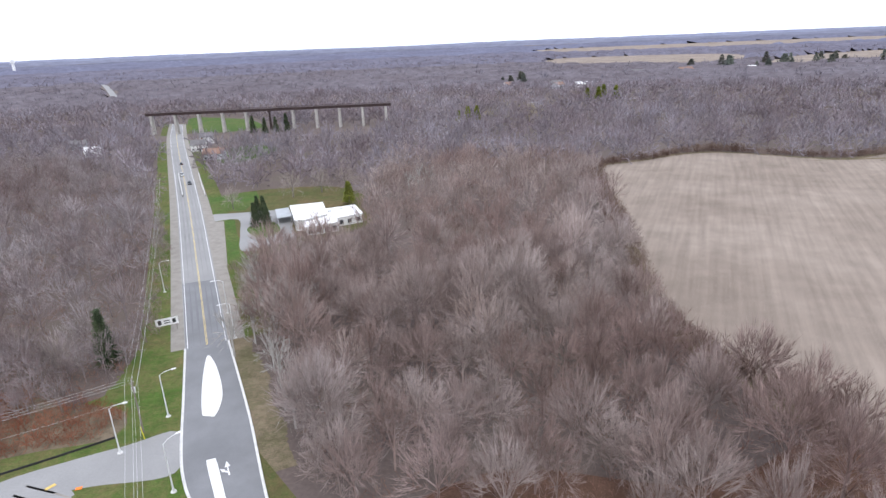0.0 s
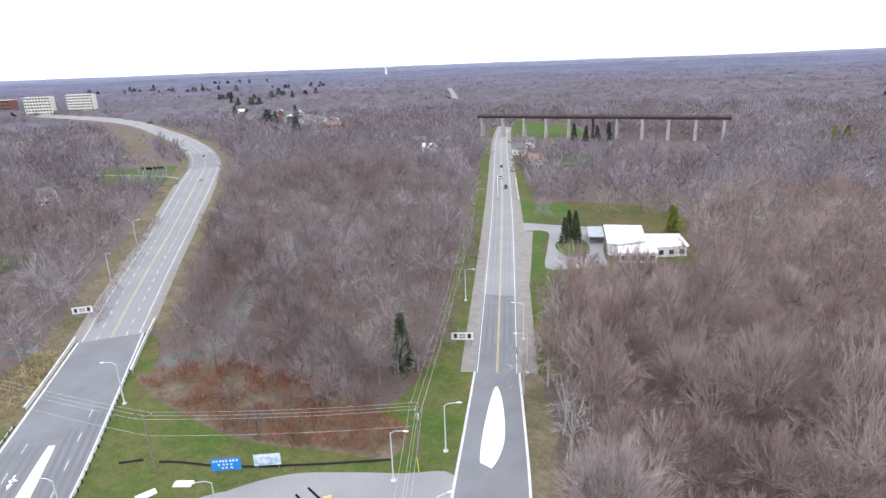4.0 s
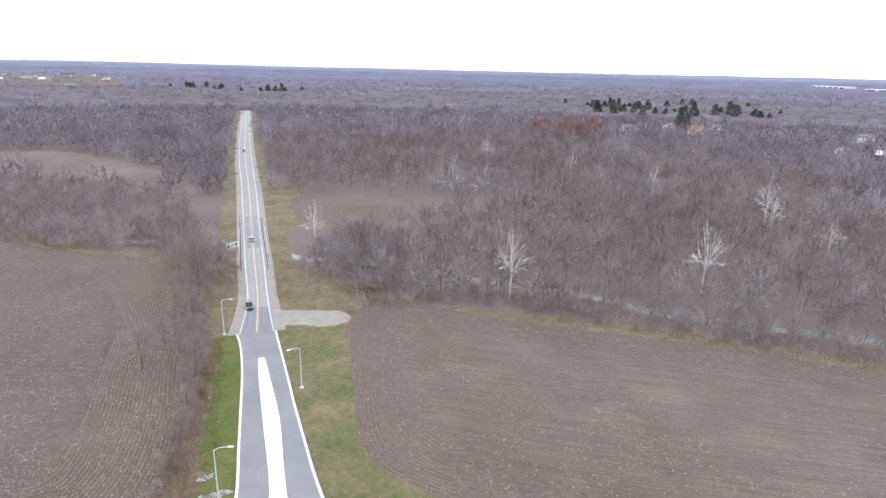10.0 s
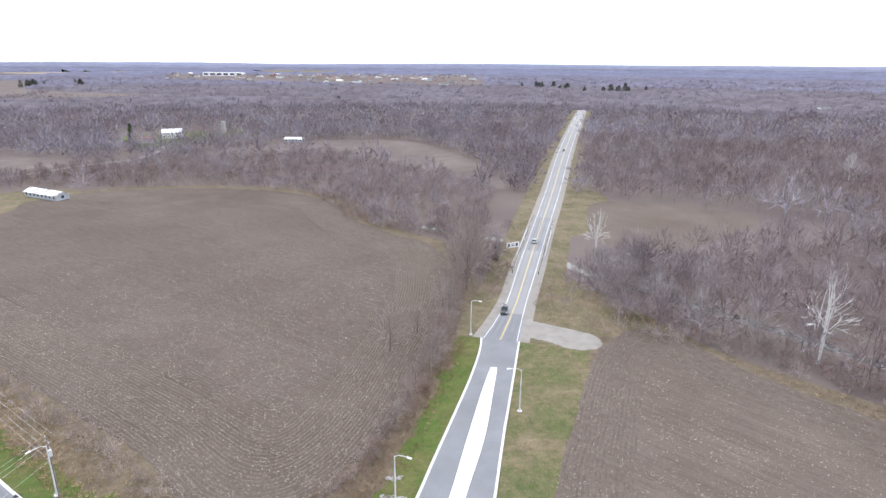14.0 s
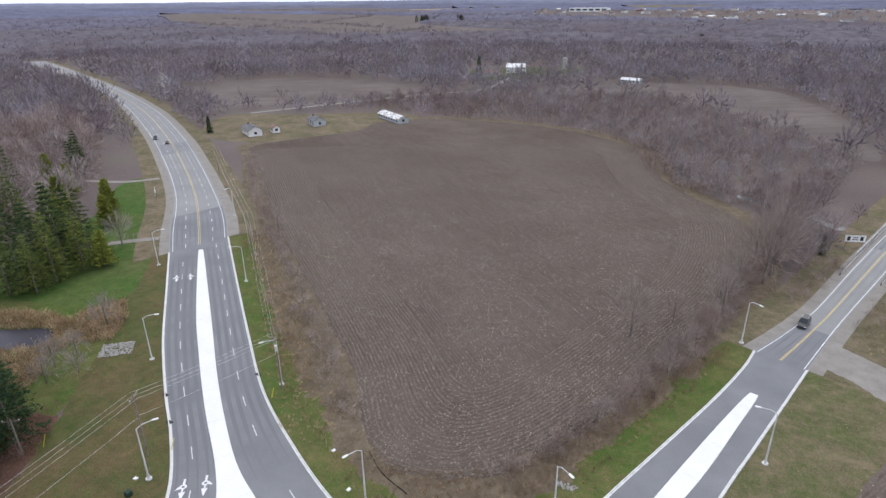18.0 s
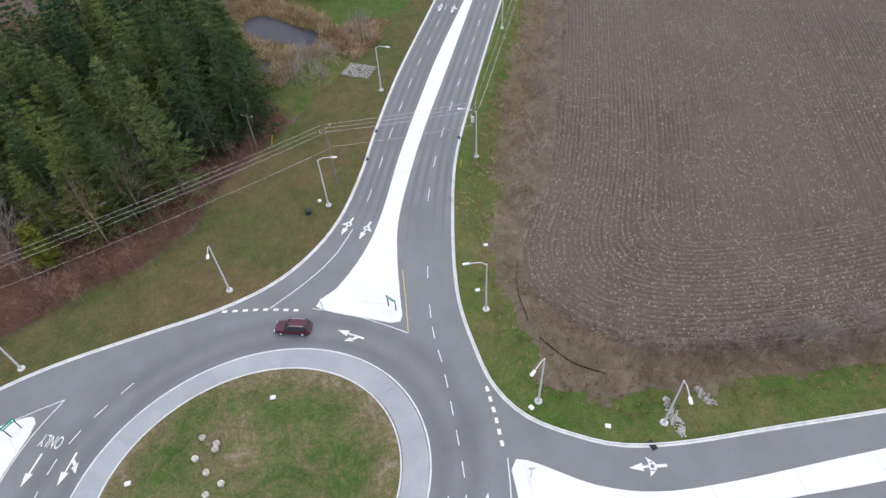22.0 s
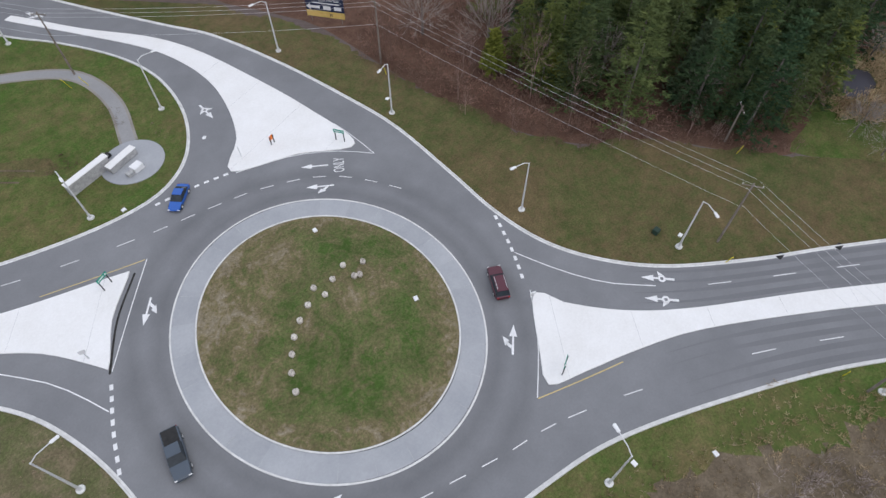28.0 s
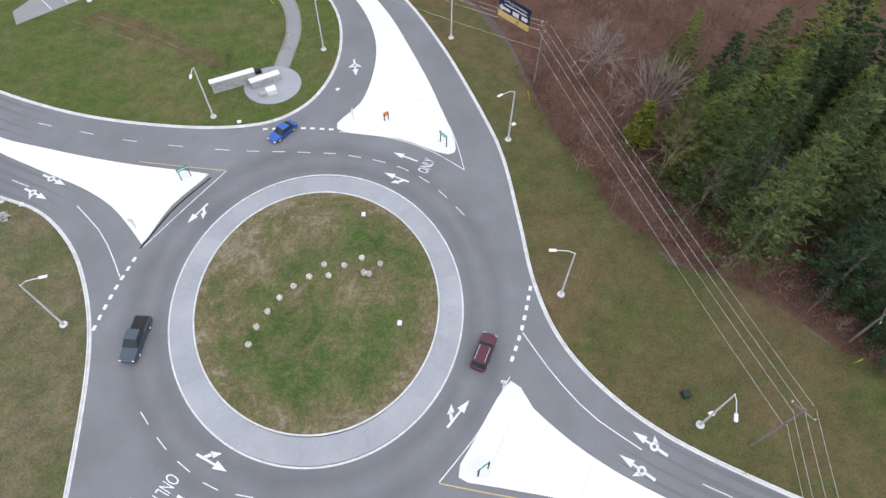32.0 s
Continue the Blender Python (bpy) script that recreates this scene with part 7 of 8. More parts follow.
def ridges(name, lines, material, label, w=0.24, h=0.12, seed=1):
    rng = np.random.default_rng(seed)
    v, f = [], []
    for line in lines:
        n = len(line)
        if n < 2:
            continue
        nm = normals(line)
        base = len(v)
        for p, q in zip(line, nm):
            ww, hh = w * rng.uniform(0.6, 1.25), h * rng.uniform(0.4, 1.4)
            c = p + q * rng.normal() * 0.05
            v += [(*(c - q * ww), 0.028), (*c, 0.03 + hh), (*(c + q * ww), 0.028)]
        for i in range(n - 1):
            a, b = base + 3 * i, base + 3 * i + 3
            f += [(a, b, b + 1, a + 1), (a + 1, b + 1, b + 2, a + 2)]
    return tagged(raw(name, v, f, material), label, "furrows", "", "stuff")


def furrows(name, outline, angle, gap, headland, material, within, label, reach, seed):
    """Concentric ridges at the rim and straight ones inside, within reach of the roundabout."""
    o = resample(outline, 1.5)
    lines = []
    r = shrink(o, 0.8)
    for k in range(int(headland / gap)):
        loop = np.concatenate([r, r[:1]])
        run = []
        for p, good in zip(loop, inside(loop[:, 0], loop[:, 1], o) & (np.hypot(loop[:, 0], loop[:, 1]) < reach)):
            if good:
                run.append(p)
            else:
                if len(run) > 3:
                    lines.append(np.array(run))
                run = []
        if len(run) > 3:
            lines.append(np.array(run))
        r = shrink(r, gap)
        for _ in range(3):
            r = (np.roll(r, 1, 0) + 2 * r + np.roll(r, -1, 0)) / 4
        r = resample(r, 1.5)
    rim = len(lines)
    inner = r
    a = radians(angle)
    u, w = np.array((math.cos(a), math.sin(a))), np.array((-math.sin(a), math.cos(a)))
    ts, ws = inner @ u, inner @ w
    for k in np.arange(ws.min(), ws.max(), gap):
        t = np.arange(ts.min(), ts.max(), 1.6)
        p = t[:, None] * u + k * w
        ok = inside(p[:, 0], p[:, 1], inner) & (np.hypot(p[:, 0], p[:, 1]) < reach)
        run = []
        for q, good in zip(p, ok):
            if good:
                run.append(q)
            else:
                if len(run) > 3:
                    lines.append(np.array(run))
                run = []
        if len(run) > 3:
            lines.append(np.array(run))
    ridges(name, lines[:rim], material, label, seed=seed)
    return ridges(name, lines[rim:], within, label, 0.2, 0.075, seed)


def resample(outline, step):
    o = np.concatenate([outline, outline[:1]])
    s = along(o)
    u = np.arange(0, s[-1], step)
    return np.stack([np.interp(u, s, o[:, 0]), np.interp(u, s, o[:, 1])], 1)


furrows("furrows", FIELD_CD, -40, 0.78, 18, SOIL_RIDGE, SOIL_ROW, "rows of turned brown soil", 260, 61)
furrows("furrows", FIELD_BC, -49, 0.85, 12, SOIL_ROW, SOIL_BC, "rows of turned damp soil", 200, 62)


def straw(outline, count, reach, seed):
    """Pale chips of straw and stalk strewn over the soil."""
    rng = np.random.default_rng(seed)
    o = np.asarray(outline)
    x, y = rng.uniform(o[:, 0].min(), o[:, 0].max(), count), rng.uniform(o[:, 1].min(), o[:, 1].max(), count)
    ok = inside(x, y, o) & (np.hypot(x, y) < reach) & (rng.random(count) < (1.3 - np.hypot(x, y) / reach) * (0.55 + 0.9 * (np.sin(x * 0.21 + 2.1 * np.sin(y * 0.13)) * np.sin(y * 0.17 + 1.7 * np.sin(x * 0.11)) > -0.1)))
    c = np.stack([x[ok], y[ok], rng.uniform(0.06, 0.2, ok.sum())], 1)
    a, ln, w = rng.uniform(0, 6.28, len(c)), rng.uniform(0.10, 0.32, len(c)), rng.uniform(0.035, 0.12, len(c))
    d = np.stack([np.cos(a), np.sin(a), rng.normal(size=len(c)) * 0.15], 1)
    e = np.stack([-np.sin(a), np.cos(a), rng.normal(size=len(c)) * 0.3], 1)
    tri = np.stack([c - d * ln[:, None] / 2 - e * w[:, None], c - d * ln[:, None] / 2 + e * w[:, None], c + d * ln[:, None] / 2], 1)
    return tagged(new("straw", tri_mesh("straw", tri, STRAW)), "pale straw and stalks strewn on the ploughed soil", "straw", "", "stuff")


STRAW = surface("straw_chips", [(0.35, (0.30, 0.255, 0.20)), (0.65, (0.50, 0.44, 0.36))], 0.5, None, 1.0)
straw(FIELD_CD, 110000, 200, 63)
straw(FIELD_BC, 22000, 150, 64)


# ---- guard rails and bridges ----
def guard_rail(line, name="guard_rail", wall=False):
    ob = structure(new(name), "steel guard rail on short dark posts" if not wall else "pale concrete bridge parapet", "guard rail")
    l = curve(line, 2.0)
    if wall:
        profile("parapet", l, [(-0.2, 0.0), (-0.17, 1.0), (0.17, 1.0), (0.2, 0.0)], CURB, ob)
        return ob
    profile("rail", l, [(-0.05, 0.45), (0.02, 0.52), (-0.05, 0.6), (0.02, 0.68), (-0.05, 0.75)], GALVANISED, ob)
    for p in l:
        bm = bmesh.new()
        block(bm, p[0] + 0.02, p[0] + 0.2, p[1] - 0.09, p[1] + 0.09, 0, 0.8)
        part("post", bm, DARK, ob)
    return ob


off = lambda line, i, j, by: [tuple(p) for p in aside(line, by)[i:j]]
ia, ib = [int(np.argmin(np.hypot(KERB_BA[:, 0] - x, KERB_BA[:, 1] - y))) for x, y in ((-112, 107), (-58, 57.5))]
guard_rail([tuple(p) for p in aside(KERB_BA, 0.7)[ia:ib:4]])
ia, ib = [int(np.argmin(np.hypot(KERB_CB[:, 0] - x, KERB_CB[:, 1] - y))) for x, y in ((-82, 57), (-100, 74))]
guard_rail([tuple(p) for p in aside(KERB_CB, 0.7)[ia:ib:4]])
lw, rw = legs["west"]
guard_rail([(-101, 73.6), (-113, 85), (-127, 97.8)], "bridge_parapet", True)
guard_rail([(-96, 94), (-108, 105), (-119, 115.5)], "bridge_parapet", True)
ls, rs = legs["south"]


def side(line, other, y0, y1, by):
    d = (line - other) / np.linalg.norm(line - other, axis=1)[:, None]
    q = line + d * by
    return [tuple(p) for p in q if y1 <= p[1] <= y0]


guard_rail(side(ls, rs, -142, -222, 0.9))
guard_rail(side(rs, ls, -150, -232, 0.9))
for line in (side(ls, rs, -165, -205, 1.5), side(rs, ls, -165, -208, 1.5)):
    ob = structure(new("bridge_railing"), "steel bridge railing with pale posts", "railing")
    l = curve(line, 2.4)
    for z in (0.6, 1.05):
        profile("rail", l, [(-0.05, z - 0.05), (-0.05, z + 0.05), (0.05, z + 0.05), (0.05, z - 0.05)], GALVANISED, ob)
    for p in l:
        bm = bmesh.new()
        block(bm, p[0] - 0.1, p[0] + 0.1, p[1] - 0.1, p[1] + 0.1, -0.2, 1.2)
        part("post", bm, CURB, ob)
guard_rail([(-98, 290), (-112, 318), (-126, 346)], "bridge_parapet", True)
guard_rail([(-86.5, 290), (-100, 317), (-113.5, 345)], "bridge_parapet", True)
lwm = [i for i in range(len(lw)) if -420 < lw[i][0] < -300]
guard_rail([tuple(p) for p in (lw + (lw - rw) * 0.06)[lwm]])
guard_rail([tuple(p) for p in (rw + (rw - lw) * 0.06)[lwm]])

# patches of darker, newer asphalt
for key, i0, i1 in (("south", 0, 3), ("east", 0, 5), ("south", 9, 16), ("west", 24, 32), ("north", 0, 9), ("east", 16, 20)):
    l, r = legs[key]
    m = (l + r) / 2
    structure(band("asphalt_patch", (m + (l - m) * 0.97)[i0:i1], (m + (r - m) * 0.97)[i0:i1], 0.063, ASPHALT), "stretch of darker asphalt on the road", "road")


# ---- rail trestle over the north road ----
RUST = surface("dark_steel", [(0.3, (0.035, 0.022, 0.022)), (0.7, (0.06, 0.04, 0.038))], 3.0, 0.4, 0.8)
PIER = surface("stained_concrete", [(0.3, (0.34, 0.32, 0.30)), (0.7, (0.46, 0.44, 0.41))], 3.0, 0.4, 0.9)
bridge = tagged(new("rail_bridge"), "long dark steel rail bridge on tall concrete piers", "rail bridge")
A0, A1 = Vector((-234, 524.6, 0)), Vector((-22, 543.2, 0))
run = A1 - A0
ang = toward(run.x, run.y)
L = run.length
for nm, y0, y1, z0, z1 in (("girder", -2.4, -2.0, 16.8, 18.6), ("girder", 2.0, 2.4, 16.8, 18.6), ("deck", -2.6, 2.6, 18.6, 19.0), ("handrail", -2.7, -2.6, 19.7, 19.9), ("handrail", 2.6, 2.7, 19.7, 19.9)):
    bm = bmesh.new()
    block(bm, 0, L, y0, y1, z0, z1, 0.02)
    part(nm, bm, RUST, bridge)
for i in range(11):
    x = 4 + i * 20.4
    bm = bmesh.new()
    dark = i == 5
    for s in (-1, 1):
        tube(bm, (x, s * 2.6, 0), (x, s * 1.7, 16.8), 1.3 if not dark else 0.5, 1.0 if not dark else 0.4, 10)
    block(bm, x - 1.1, x + 1.1, -2.8, 2.8, 15.6, 16.8, 0.1)
    part("pier", bm, RUST if dark else PIER, bridge)
bridge.matrix_basis = pose(A0.x, A0.y, 0, 0, 0, ang)


# ---- buildings ----
GLASS = surface("window_glass", [(0.3, (0.02, 0.025, 0.03)), (0.7, (0.04, 0.05, 0.06))], 1.0, None, 0.12)
WALLS = {
    "white": surface("white_siding", [(0.3, (0.66, 0.66, 0.65)), (0.7, (0.78, 0.78, 0.77))], 2.0, 0.3, 0.8, grain=0.15),
    "grey": surface("grey_siding", [(0.3, (0.36, 0.38, 0.40)), (0.7, (0.46, 0.48, 0.5))], 2.0, 0.3, 0.8, grain=0.15),
    "tan": surface("tan_siding", [(0.3, (0.50, 0.45, 0.38)), (0.7, (0.6, 0.55, 0.47))], 2.0, 0.3, 0.8, grain=0.15),
    "brick": surface("red_brick", [(0.3, (0.20, 0.085, 0.068)), (0.7, (0.27, 0.125, 0.10))], 2.0, 0.3, 0.9),
}
ROOFS = {
    "slate": surface("grey_shingles", [(0.3, (0.13, 0.125, 0.13)), (0.7, (0.2, 0.19, 0.19))], 3.0, 0.4, 0.9),
    "brown": surface("brown_shingles", [(0.3, (0.21, 0.13, 0.10)), (0.7, (0.29, 0.19, 0.15))], 3.0, 0.4, 0.9),
    "rust": surface("rust_shingles", [(0.3, (0.25, 0.135, 0.10)), (0.7, (0.33, 0.185, 0.14))], 3.0, 0.4, 0.9),
    "metal": surface("pale_metal_roof", [(0.4, (0.62, 0.62, 0.62)), (0.6, (0.78, 0.78, 0.78))], 2.5, 0.5, 0.5),
    "patched": surface("patched_metal_roof", [(0.40, (0.30, 0.24, 0.20)), (0.47, (0.55, 0.53, 0.51)), (0.54, (0.80, 0.80, 0.80))], 1.6, 0.3, 0.6),
    "teal": surface("teal_roof", [(0.3, (0.12, 0.42, 0.47)), (0.7, (0.18, 0.5, 0.55))], 3.0, 0.4, 0.7),
}


def gable(name, x, y, heading, w, d, eaves, rise, wall, roof, label, category="house", hip=0.0, storeys=1, chimney=True, group=""):
    """A house: walls, a pitched roof with eaves, windows on all sides, a door and a chimney."""
    ob = new(name)
    bm = bmesh.new()
    v = [bm.verts.new(q) for q in ((-w / 2, -d / 2, 0), (w / 2, -d / 2, 0), (w / 2, d / 2, 0), (-w / 2, d / 2, 0), (-w / 2, -d / 2, eaves), (w / 2, -d / 2, eaves), (w / 2, d / 2, eaves), (-w / 2, d / 2, eaves), (-w / 2 + hip, 0, eaves + rise), (w / 2 - hip, 0, eaves + rise))]
    for f in ((0, 1, 5, 4), (2, 3, 7, 6), (1, 2, 6, 9, 5), (3, 0, 4, 8, 7)) if not hip else ((0, 1, 5, 4), (2, 3, 7, 6), (1, 2, 6, 5), (3, 0, 4, 7)):
        bm.faces.new([v[i] for i in f])
    part("wall", bm, WALLS[wall], ob)
    bm = bmesh.new()
    e, t = 0.45, 0.22
    pts = []
    for up in (0, t):
        pts += [bm.verts.new(q) for q in ((-w / 2 - e, -d / 2 - e, eaves - 0.15 + up), (w / 2 + e, -d / 2 - e, eaves - 0.15 + up), (w / 2 + e, d / 2 + e, eaves - 0.15 + up), (-w / 2 - e, d / 2 + e, eaves - 0.15 + up), (-w / 2 - e + hip, 0, eaves + rise + 0.03 + up), (w / 2 + e - hip, 0, eaves + rise + 0.03 + up))]
    for o in (0, 6):
        for f in ((0, 1, 5, 4), (2, 3, 4, 5)) + (((1, 2, 5), (3, 0, 4)) if hip else ()):
            bm.faces.new([pts[i + o] for i in f])
    for a, b in ((0, 1), (1, 2), (2, 3), (3, 0)) if hip else ((0, 1), (2, 3), (1, 5), (5, 2), (3, 4), (4, 0)):
        bm.faces.new((pts[a], pts[b], pts[b + 6], pts[a + 6]))
    bmesh.ops.recalc_face_normals(bm, faces=bm.faces)
    part("roof", bm, ROOFS[roof], ob)
    for s in range(storeys):
        z = 1.0 + 2.8 * s
        for sd in (-1, 1):
            for k in range(max(2, int(w / 3.2))):
                q = -w / 2 + w * (k + 0.5) / max(2, int(w / 3.2))
                bm = bmesh.new()
                block(bm, q - 0.55, q + 0.55, sd * d / 2 - 0.06, sd * d / 2 + 0.06, z, z + 1.3)
                part("window", bm, GLASS, ob)
            bm = bmesh.new()
            block(bm, sd * w / 2 - 0.06, sd * w / 2 + 0.06, -0.7, 0.7, z, z + 1.3)
            part("window", bm, GLASS, ob)
    bm = bmesh.new()
    block(bm, w * 0.08, w * 0.08 + 1.0, -d / 2 - 0.07, -d / 2 + 0.05, 0, 2.1)
    part("door", bm, DARK, ob)
    if chimney:
        bm = bmesh.new()
        block(bm, w * 0.2, w * 0.2 + 0.7, 0.3, 1.0, eaves, eaves + rise + 0.9, 0.03)
        part("chimney", bm, WALLS["brick"], ob)
    ob.matrix_basis = pose(x, y, height(x, y), 0, 0, heading)
    return tagged(ob, label, category, group)


def box_building(name, x, y, heading, w, d, h, wall, label, rows, cols, category="building", cap=True):
    """A flat-roofed block with a parapet and its windows storey by storey."""
    ob = new(name)
    bm = bmesh.new()
    block(bm, -w / 2, w / 2, -d / 2, d / 2, 0, h, 0.05)
    part("wall", bm, wall, ob)
    if cap:
        bm = bmesh.new()
        block(bm, -w / 2 - 0.15, w / 2 + 0.15, -d / 2 - 0.15, d / 2 + 0.15, h, h + 0.35, 0.04)
        part("roof", bm, ROOFS["metal"], ob)
    for r in range(rows):
        for c in range(cols):
            q = -w / 2 + w * (c + 0.5) / cols
            z = h * (r + 0.3) / rows
            for sd in (-1, 1):
                bm = bmesh.new()
                block(bm, q - w / cols * 0.33, q + w / cols * 0.33, sd * d / 2 - 0.1, sd * d / 2 + 0.1, z, z + h / rows * 0.5)
                part("window", bm, GLASS, ob)
    ob.matrix_basis = pose(x, y, height(x, y), 0, 0, heading)
    return tagged(ob, label, category)


# the low white building on the north road
club = tagged(new("low_building"), "low white flat-roofed building with grey walls on a lawn", "building")
TALL_PART = [(-32.1, 248.4), (-18.9, 253.2), (-15.5, 243.0), (-12.5, 234.5), (-20.4, 226.0), (-23.8, 225.7)]
WING = [(-16.2, 245.0), (-4.5, 250.6), (1.3, 236.7), (-8.2, 230.5), (-6.5, 224.7), (-18.2, 218.7), (-20.2, 225.6), (-12.7, 234.2)]
ROOF_DIRT = surface("white_roof_membrane", [(0.36, (0.60, 0.585, 0.57)), (0.48, (0.80, 0.80, 0.80)), (0.7, (0.86, 0.86, 0.86))], 2.2, 0.4, 0.7, grain=0.1)
for o, h in ((TALL_PART, 4.3), (WING, 3.4)):
    c = np.mean(o, 0)
    slab("wall", [tuple(c + (np.array(p) - c) * 0.95) for p in o], 0.0, h, WALLS["white"], club)
    slab("roof", o, h + 0.005, h + 0.4, ROOF_DIRT, club)
for (ax, ay), (bx, by), k in (((-18.2, 218.7), (-6.5, 224.7), 4), ((-8.2, 230.5), (1.3, 236.7), 3), ((-32.1, 248.4), (-23.8, 225.7), 5)):
    for i in range(k):
        t = (i + 0.5) / k
        c = np.mean(WING if ay < 240 else TALL_PART, 0)
        p = np.array((ax + (bx - ax) * t, ay + (by - ay) * t))
        p = c + (p - c) * 0.95
        bm = bmesh.new()
        block(bm, -0.8, 0.8, -0.09, 0.09, 0.9, 2.5)
        w = part("window", bm, GLASS, club)
        w.matrix_basis = pose(p[0], p[1], 0, 0, 0, toward(bx - ax, by - ay))
for x, y in ((-13, 240), (-9, 243), (-22, 240)):
    bm = bmesh.new()
    block(bm, -0.8, 0.8, -0.6, 0.6, 3.8 if x > -20 else 4.7, 4.6 if x > -20 else 5.5, 0.05)
    v = part("roof_vent", bm, GALVANISED, club)
    v.location = (x, y, 0)
port = tagged(new("carport"), "flat grey carport roof on thin posts beside the building", "carport")
PORT = [(-38.7, 249.3), (-33.5, 251.6), (-28.4, 238.2), (-33.8, 235.6)]
slab("roof", PORT, 2.8, 3.05, WALLS["grey"], port)
for x, y in PORT:
    bm = bmesh.new()
    c = np.mean(PORT, 0)
    tube(bm, (c[0] + (x - c[0]) * 0.9, c[1] + (y - c[1]) * 0.9, 0), (c[0] + (x - c[0]) * 0.9, c[1] + (y - c[1]) * 0.9, 2.8), 0.09, 0.09, 8)
    part("post", bm, GALVANISED, port)
structure(sheet("driveway", curve([(-72, 252.9), (-54.7, 256.6), (-41.6, 258.8), (-31, 250), (-27, 232), (-20.6, 214.7), (-29, 208.5), (-37.5, 204.1), (-46, 226), (-54.4, 246.0), (-66.5, 242.1)], 3, True), 0.034, ASPHALT_OLD), "pale driveway loop before the low building", "driveway")
structure(sheet("gravel_lot", [(-66.5, 241.8), (-59.3, 243.6), (-48, 216), (-37.1, 189.4), (-43.5, 187.0), (-54, 212)], 0.037, GRAVEL), "pale gravel strip beside the road", "gravel")
structure(sheet("lawn_loop", curve([(-44.9, 230.7), (-43.6, 238.6), (-37.5, 240.6), (-31.2, 230.0), (-31.3, 221.4), (-37.5, 219.8)], 2, True), 0.04, GRASS_LUSH), "round green lawn within the driveway loop", "lawn")
for o in ([(-83.8, 284.7), (-72, 294), (-63.4, 297.4), (-57, 283.2), (-56.2, 260.5), (-70, 256)], [(-58.8, 243.6), (-55.4, 245.5), (-44, 218), (-33.6, 192.0), (-36.6, 190.0), (-47, 214)], [(-37.0, 201.7), (-19.0, 212.8), (-15.5, 206.0), (-33.0, 193.5)]):
    structure(sheet("lawn_green", o, 0.031, GRASS_LUSH), "bright green mown lawn beside the driveway", "lawn")

for x, y, hd, w, d, e, r, wall, roof, hip, lb in HOUSES:
    gable("house" if "barn" not in lb and "shed" not in lb else "barn", x, y, hd, w, d, e, r, wall, roof, lb, "house" if "barn" not in lb and "shed" not in lb else "barn", hip, 2 if e > 4.9 else 1, "barn" not in lb and "shed" not in lb)
bm = bmesh.new()
tube(bm, (0, 0, 0), (0, 0, 11), 2.2, 2.2, 16)
s = part("silo", bm, PIER)
s.location = (149, -573, height(149, -573))
tagged(s, "old round concrete silo without a roof", "silo")
bm = bmesh.new()
tube(bm, (0, 0, 0), (0, 0, 1.1), 3.2, 3.2, 24)
s = part("pool", bm, surface("pool_blue", [(0.3, (0.08, 0.35, 0.62)), (0.7, (0.2, 0.5, 0.72))], 1.0, None, 0.2))
s.location = (-205, 103, 0)
tagged(s, "round blue above-ground pool behind a house", "pool")

for o in ([(-392, 95), (-430, 68), (-448, 95), (-408, 122)], [(-210, 96), (-236, 92), (-244, 124), (-214, 128)], [(-118, 384), (-100, 384), (-92, 430), (-118, 452), (-132, 420)], [(-560, 140), (-610, 130), (-620, 175), (-565, 182)]):
    structure(sheet("yard_lawn", curve(o, 4, True), 0.05, GRASS_LUSH), "green yard lawn among houses", "lawn")

# the town on the western rise and scattered farms
trng = np.random.default_rng(71)
for group, spots in HAMLETS:
    for x, y, s in spots:
        wall = ("white", "white", "tan", "grey", "white", "grey", "brick")[trng.integers(7)]
        roof = ("slate", "slate", "brown", "slate", "metal")[trng.integers(5)]
        two = trng.random() < 0.4
        gable("house", x, y, trng.uniform(0, 180), 13 * s, 9 * s, 5.4 if two else 3.2, 3.0, wall, roof, {"white": "white", "tan": "tan", "grey": "grey", "brick": "red brick"}[wall] + (" two-storey" if two else " one-storey") + " house with a pitched roof among trees", "house", 0, 2 if two else 1, math.hypot(x, y) < 1000, group)
CREAM = surface("cream_concrete", [(0.3, (0.66, 0.64, 0.55)), (0.7, (0.76, 0.74, 0.66))], 4.0, None, 0.8)
box_building("apartment_block", -1105, 560, 40, 42, 18, 30, CREAM, "cream six-storey apartment block with balconies", 6, 9, "apartment block")
box_building("apartment_block", -1050, 602, 40, 42, 18, 32, CREAM, "cream seven-storey apartment block with balconies", 7, 9, "apartment block")
box_building("brick_block", -1240, 550, 35, 62, 24, 24, WALLS["brick"], "long red brick building with a flat roof", 4, 12)
elev = tagged(new("grain_elevator"), "tall tan grain elevator with a row of silos", "grain elevator")
TANC = surface("tan_concrete", [(0.3, (0.50, 0.44, 0.32)), (0.7, (0.6, 0.53, 0.4))], 8.0, None, 0.9)
for i in range(7):
    bm = bmesh.new()
    tube(bm, (i * 16, 0, 0), (i * 16, 0, 40), 9, 9, 14)
    part("silo", bm, TANC, elev)
bm = bmesh.new()
block(bm, 70, 100, -14, 14, 0, 54, 0.3)
part("head_house", bm, TANC, elev)
elev.matrix_basis = pose(-2120, 610, height(-2120, 610), 0, 0, 30)
for x, y, hd, w in ((-2330, 520, 24, 130), (-1640, 525, 30, 40), (-2500, -700, 90, 220), (-2700, -1000, 60, 180), (-2300, 300, 10, 90), (-2600, 60, 80, 160), (600, -2300, 0, 140)):
    box_building("warehouse", x, y, hd, w, 50, 12, WHITE_PAINT, "long white low warehouse far off", 1, 6, "warehouse")
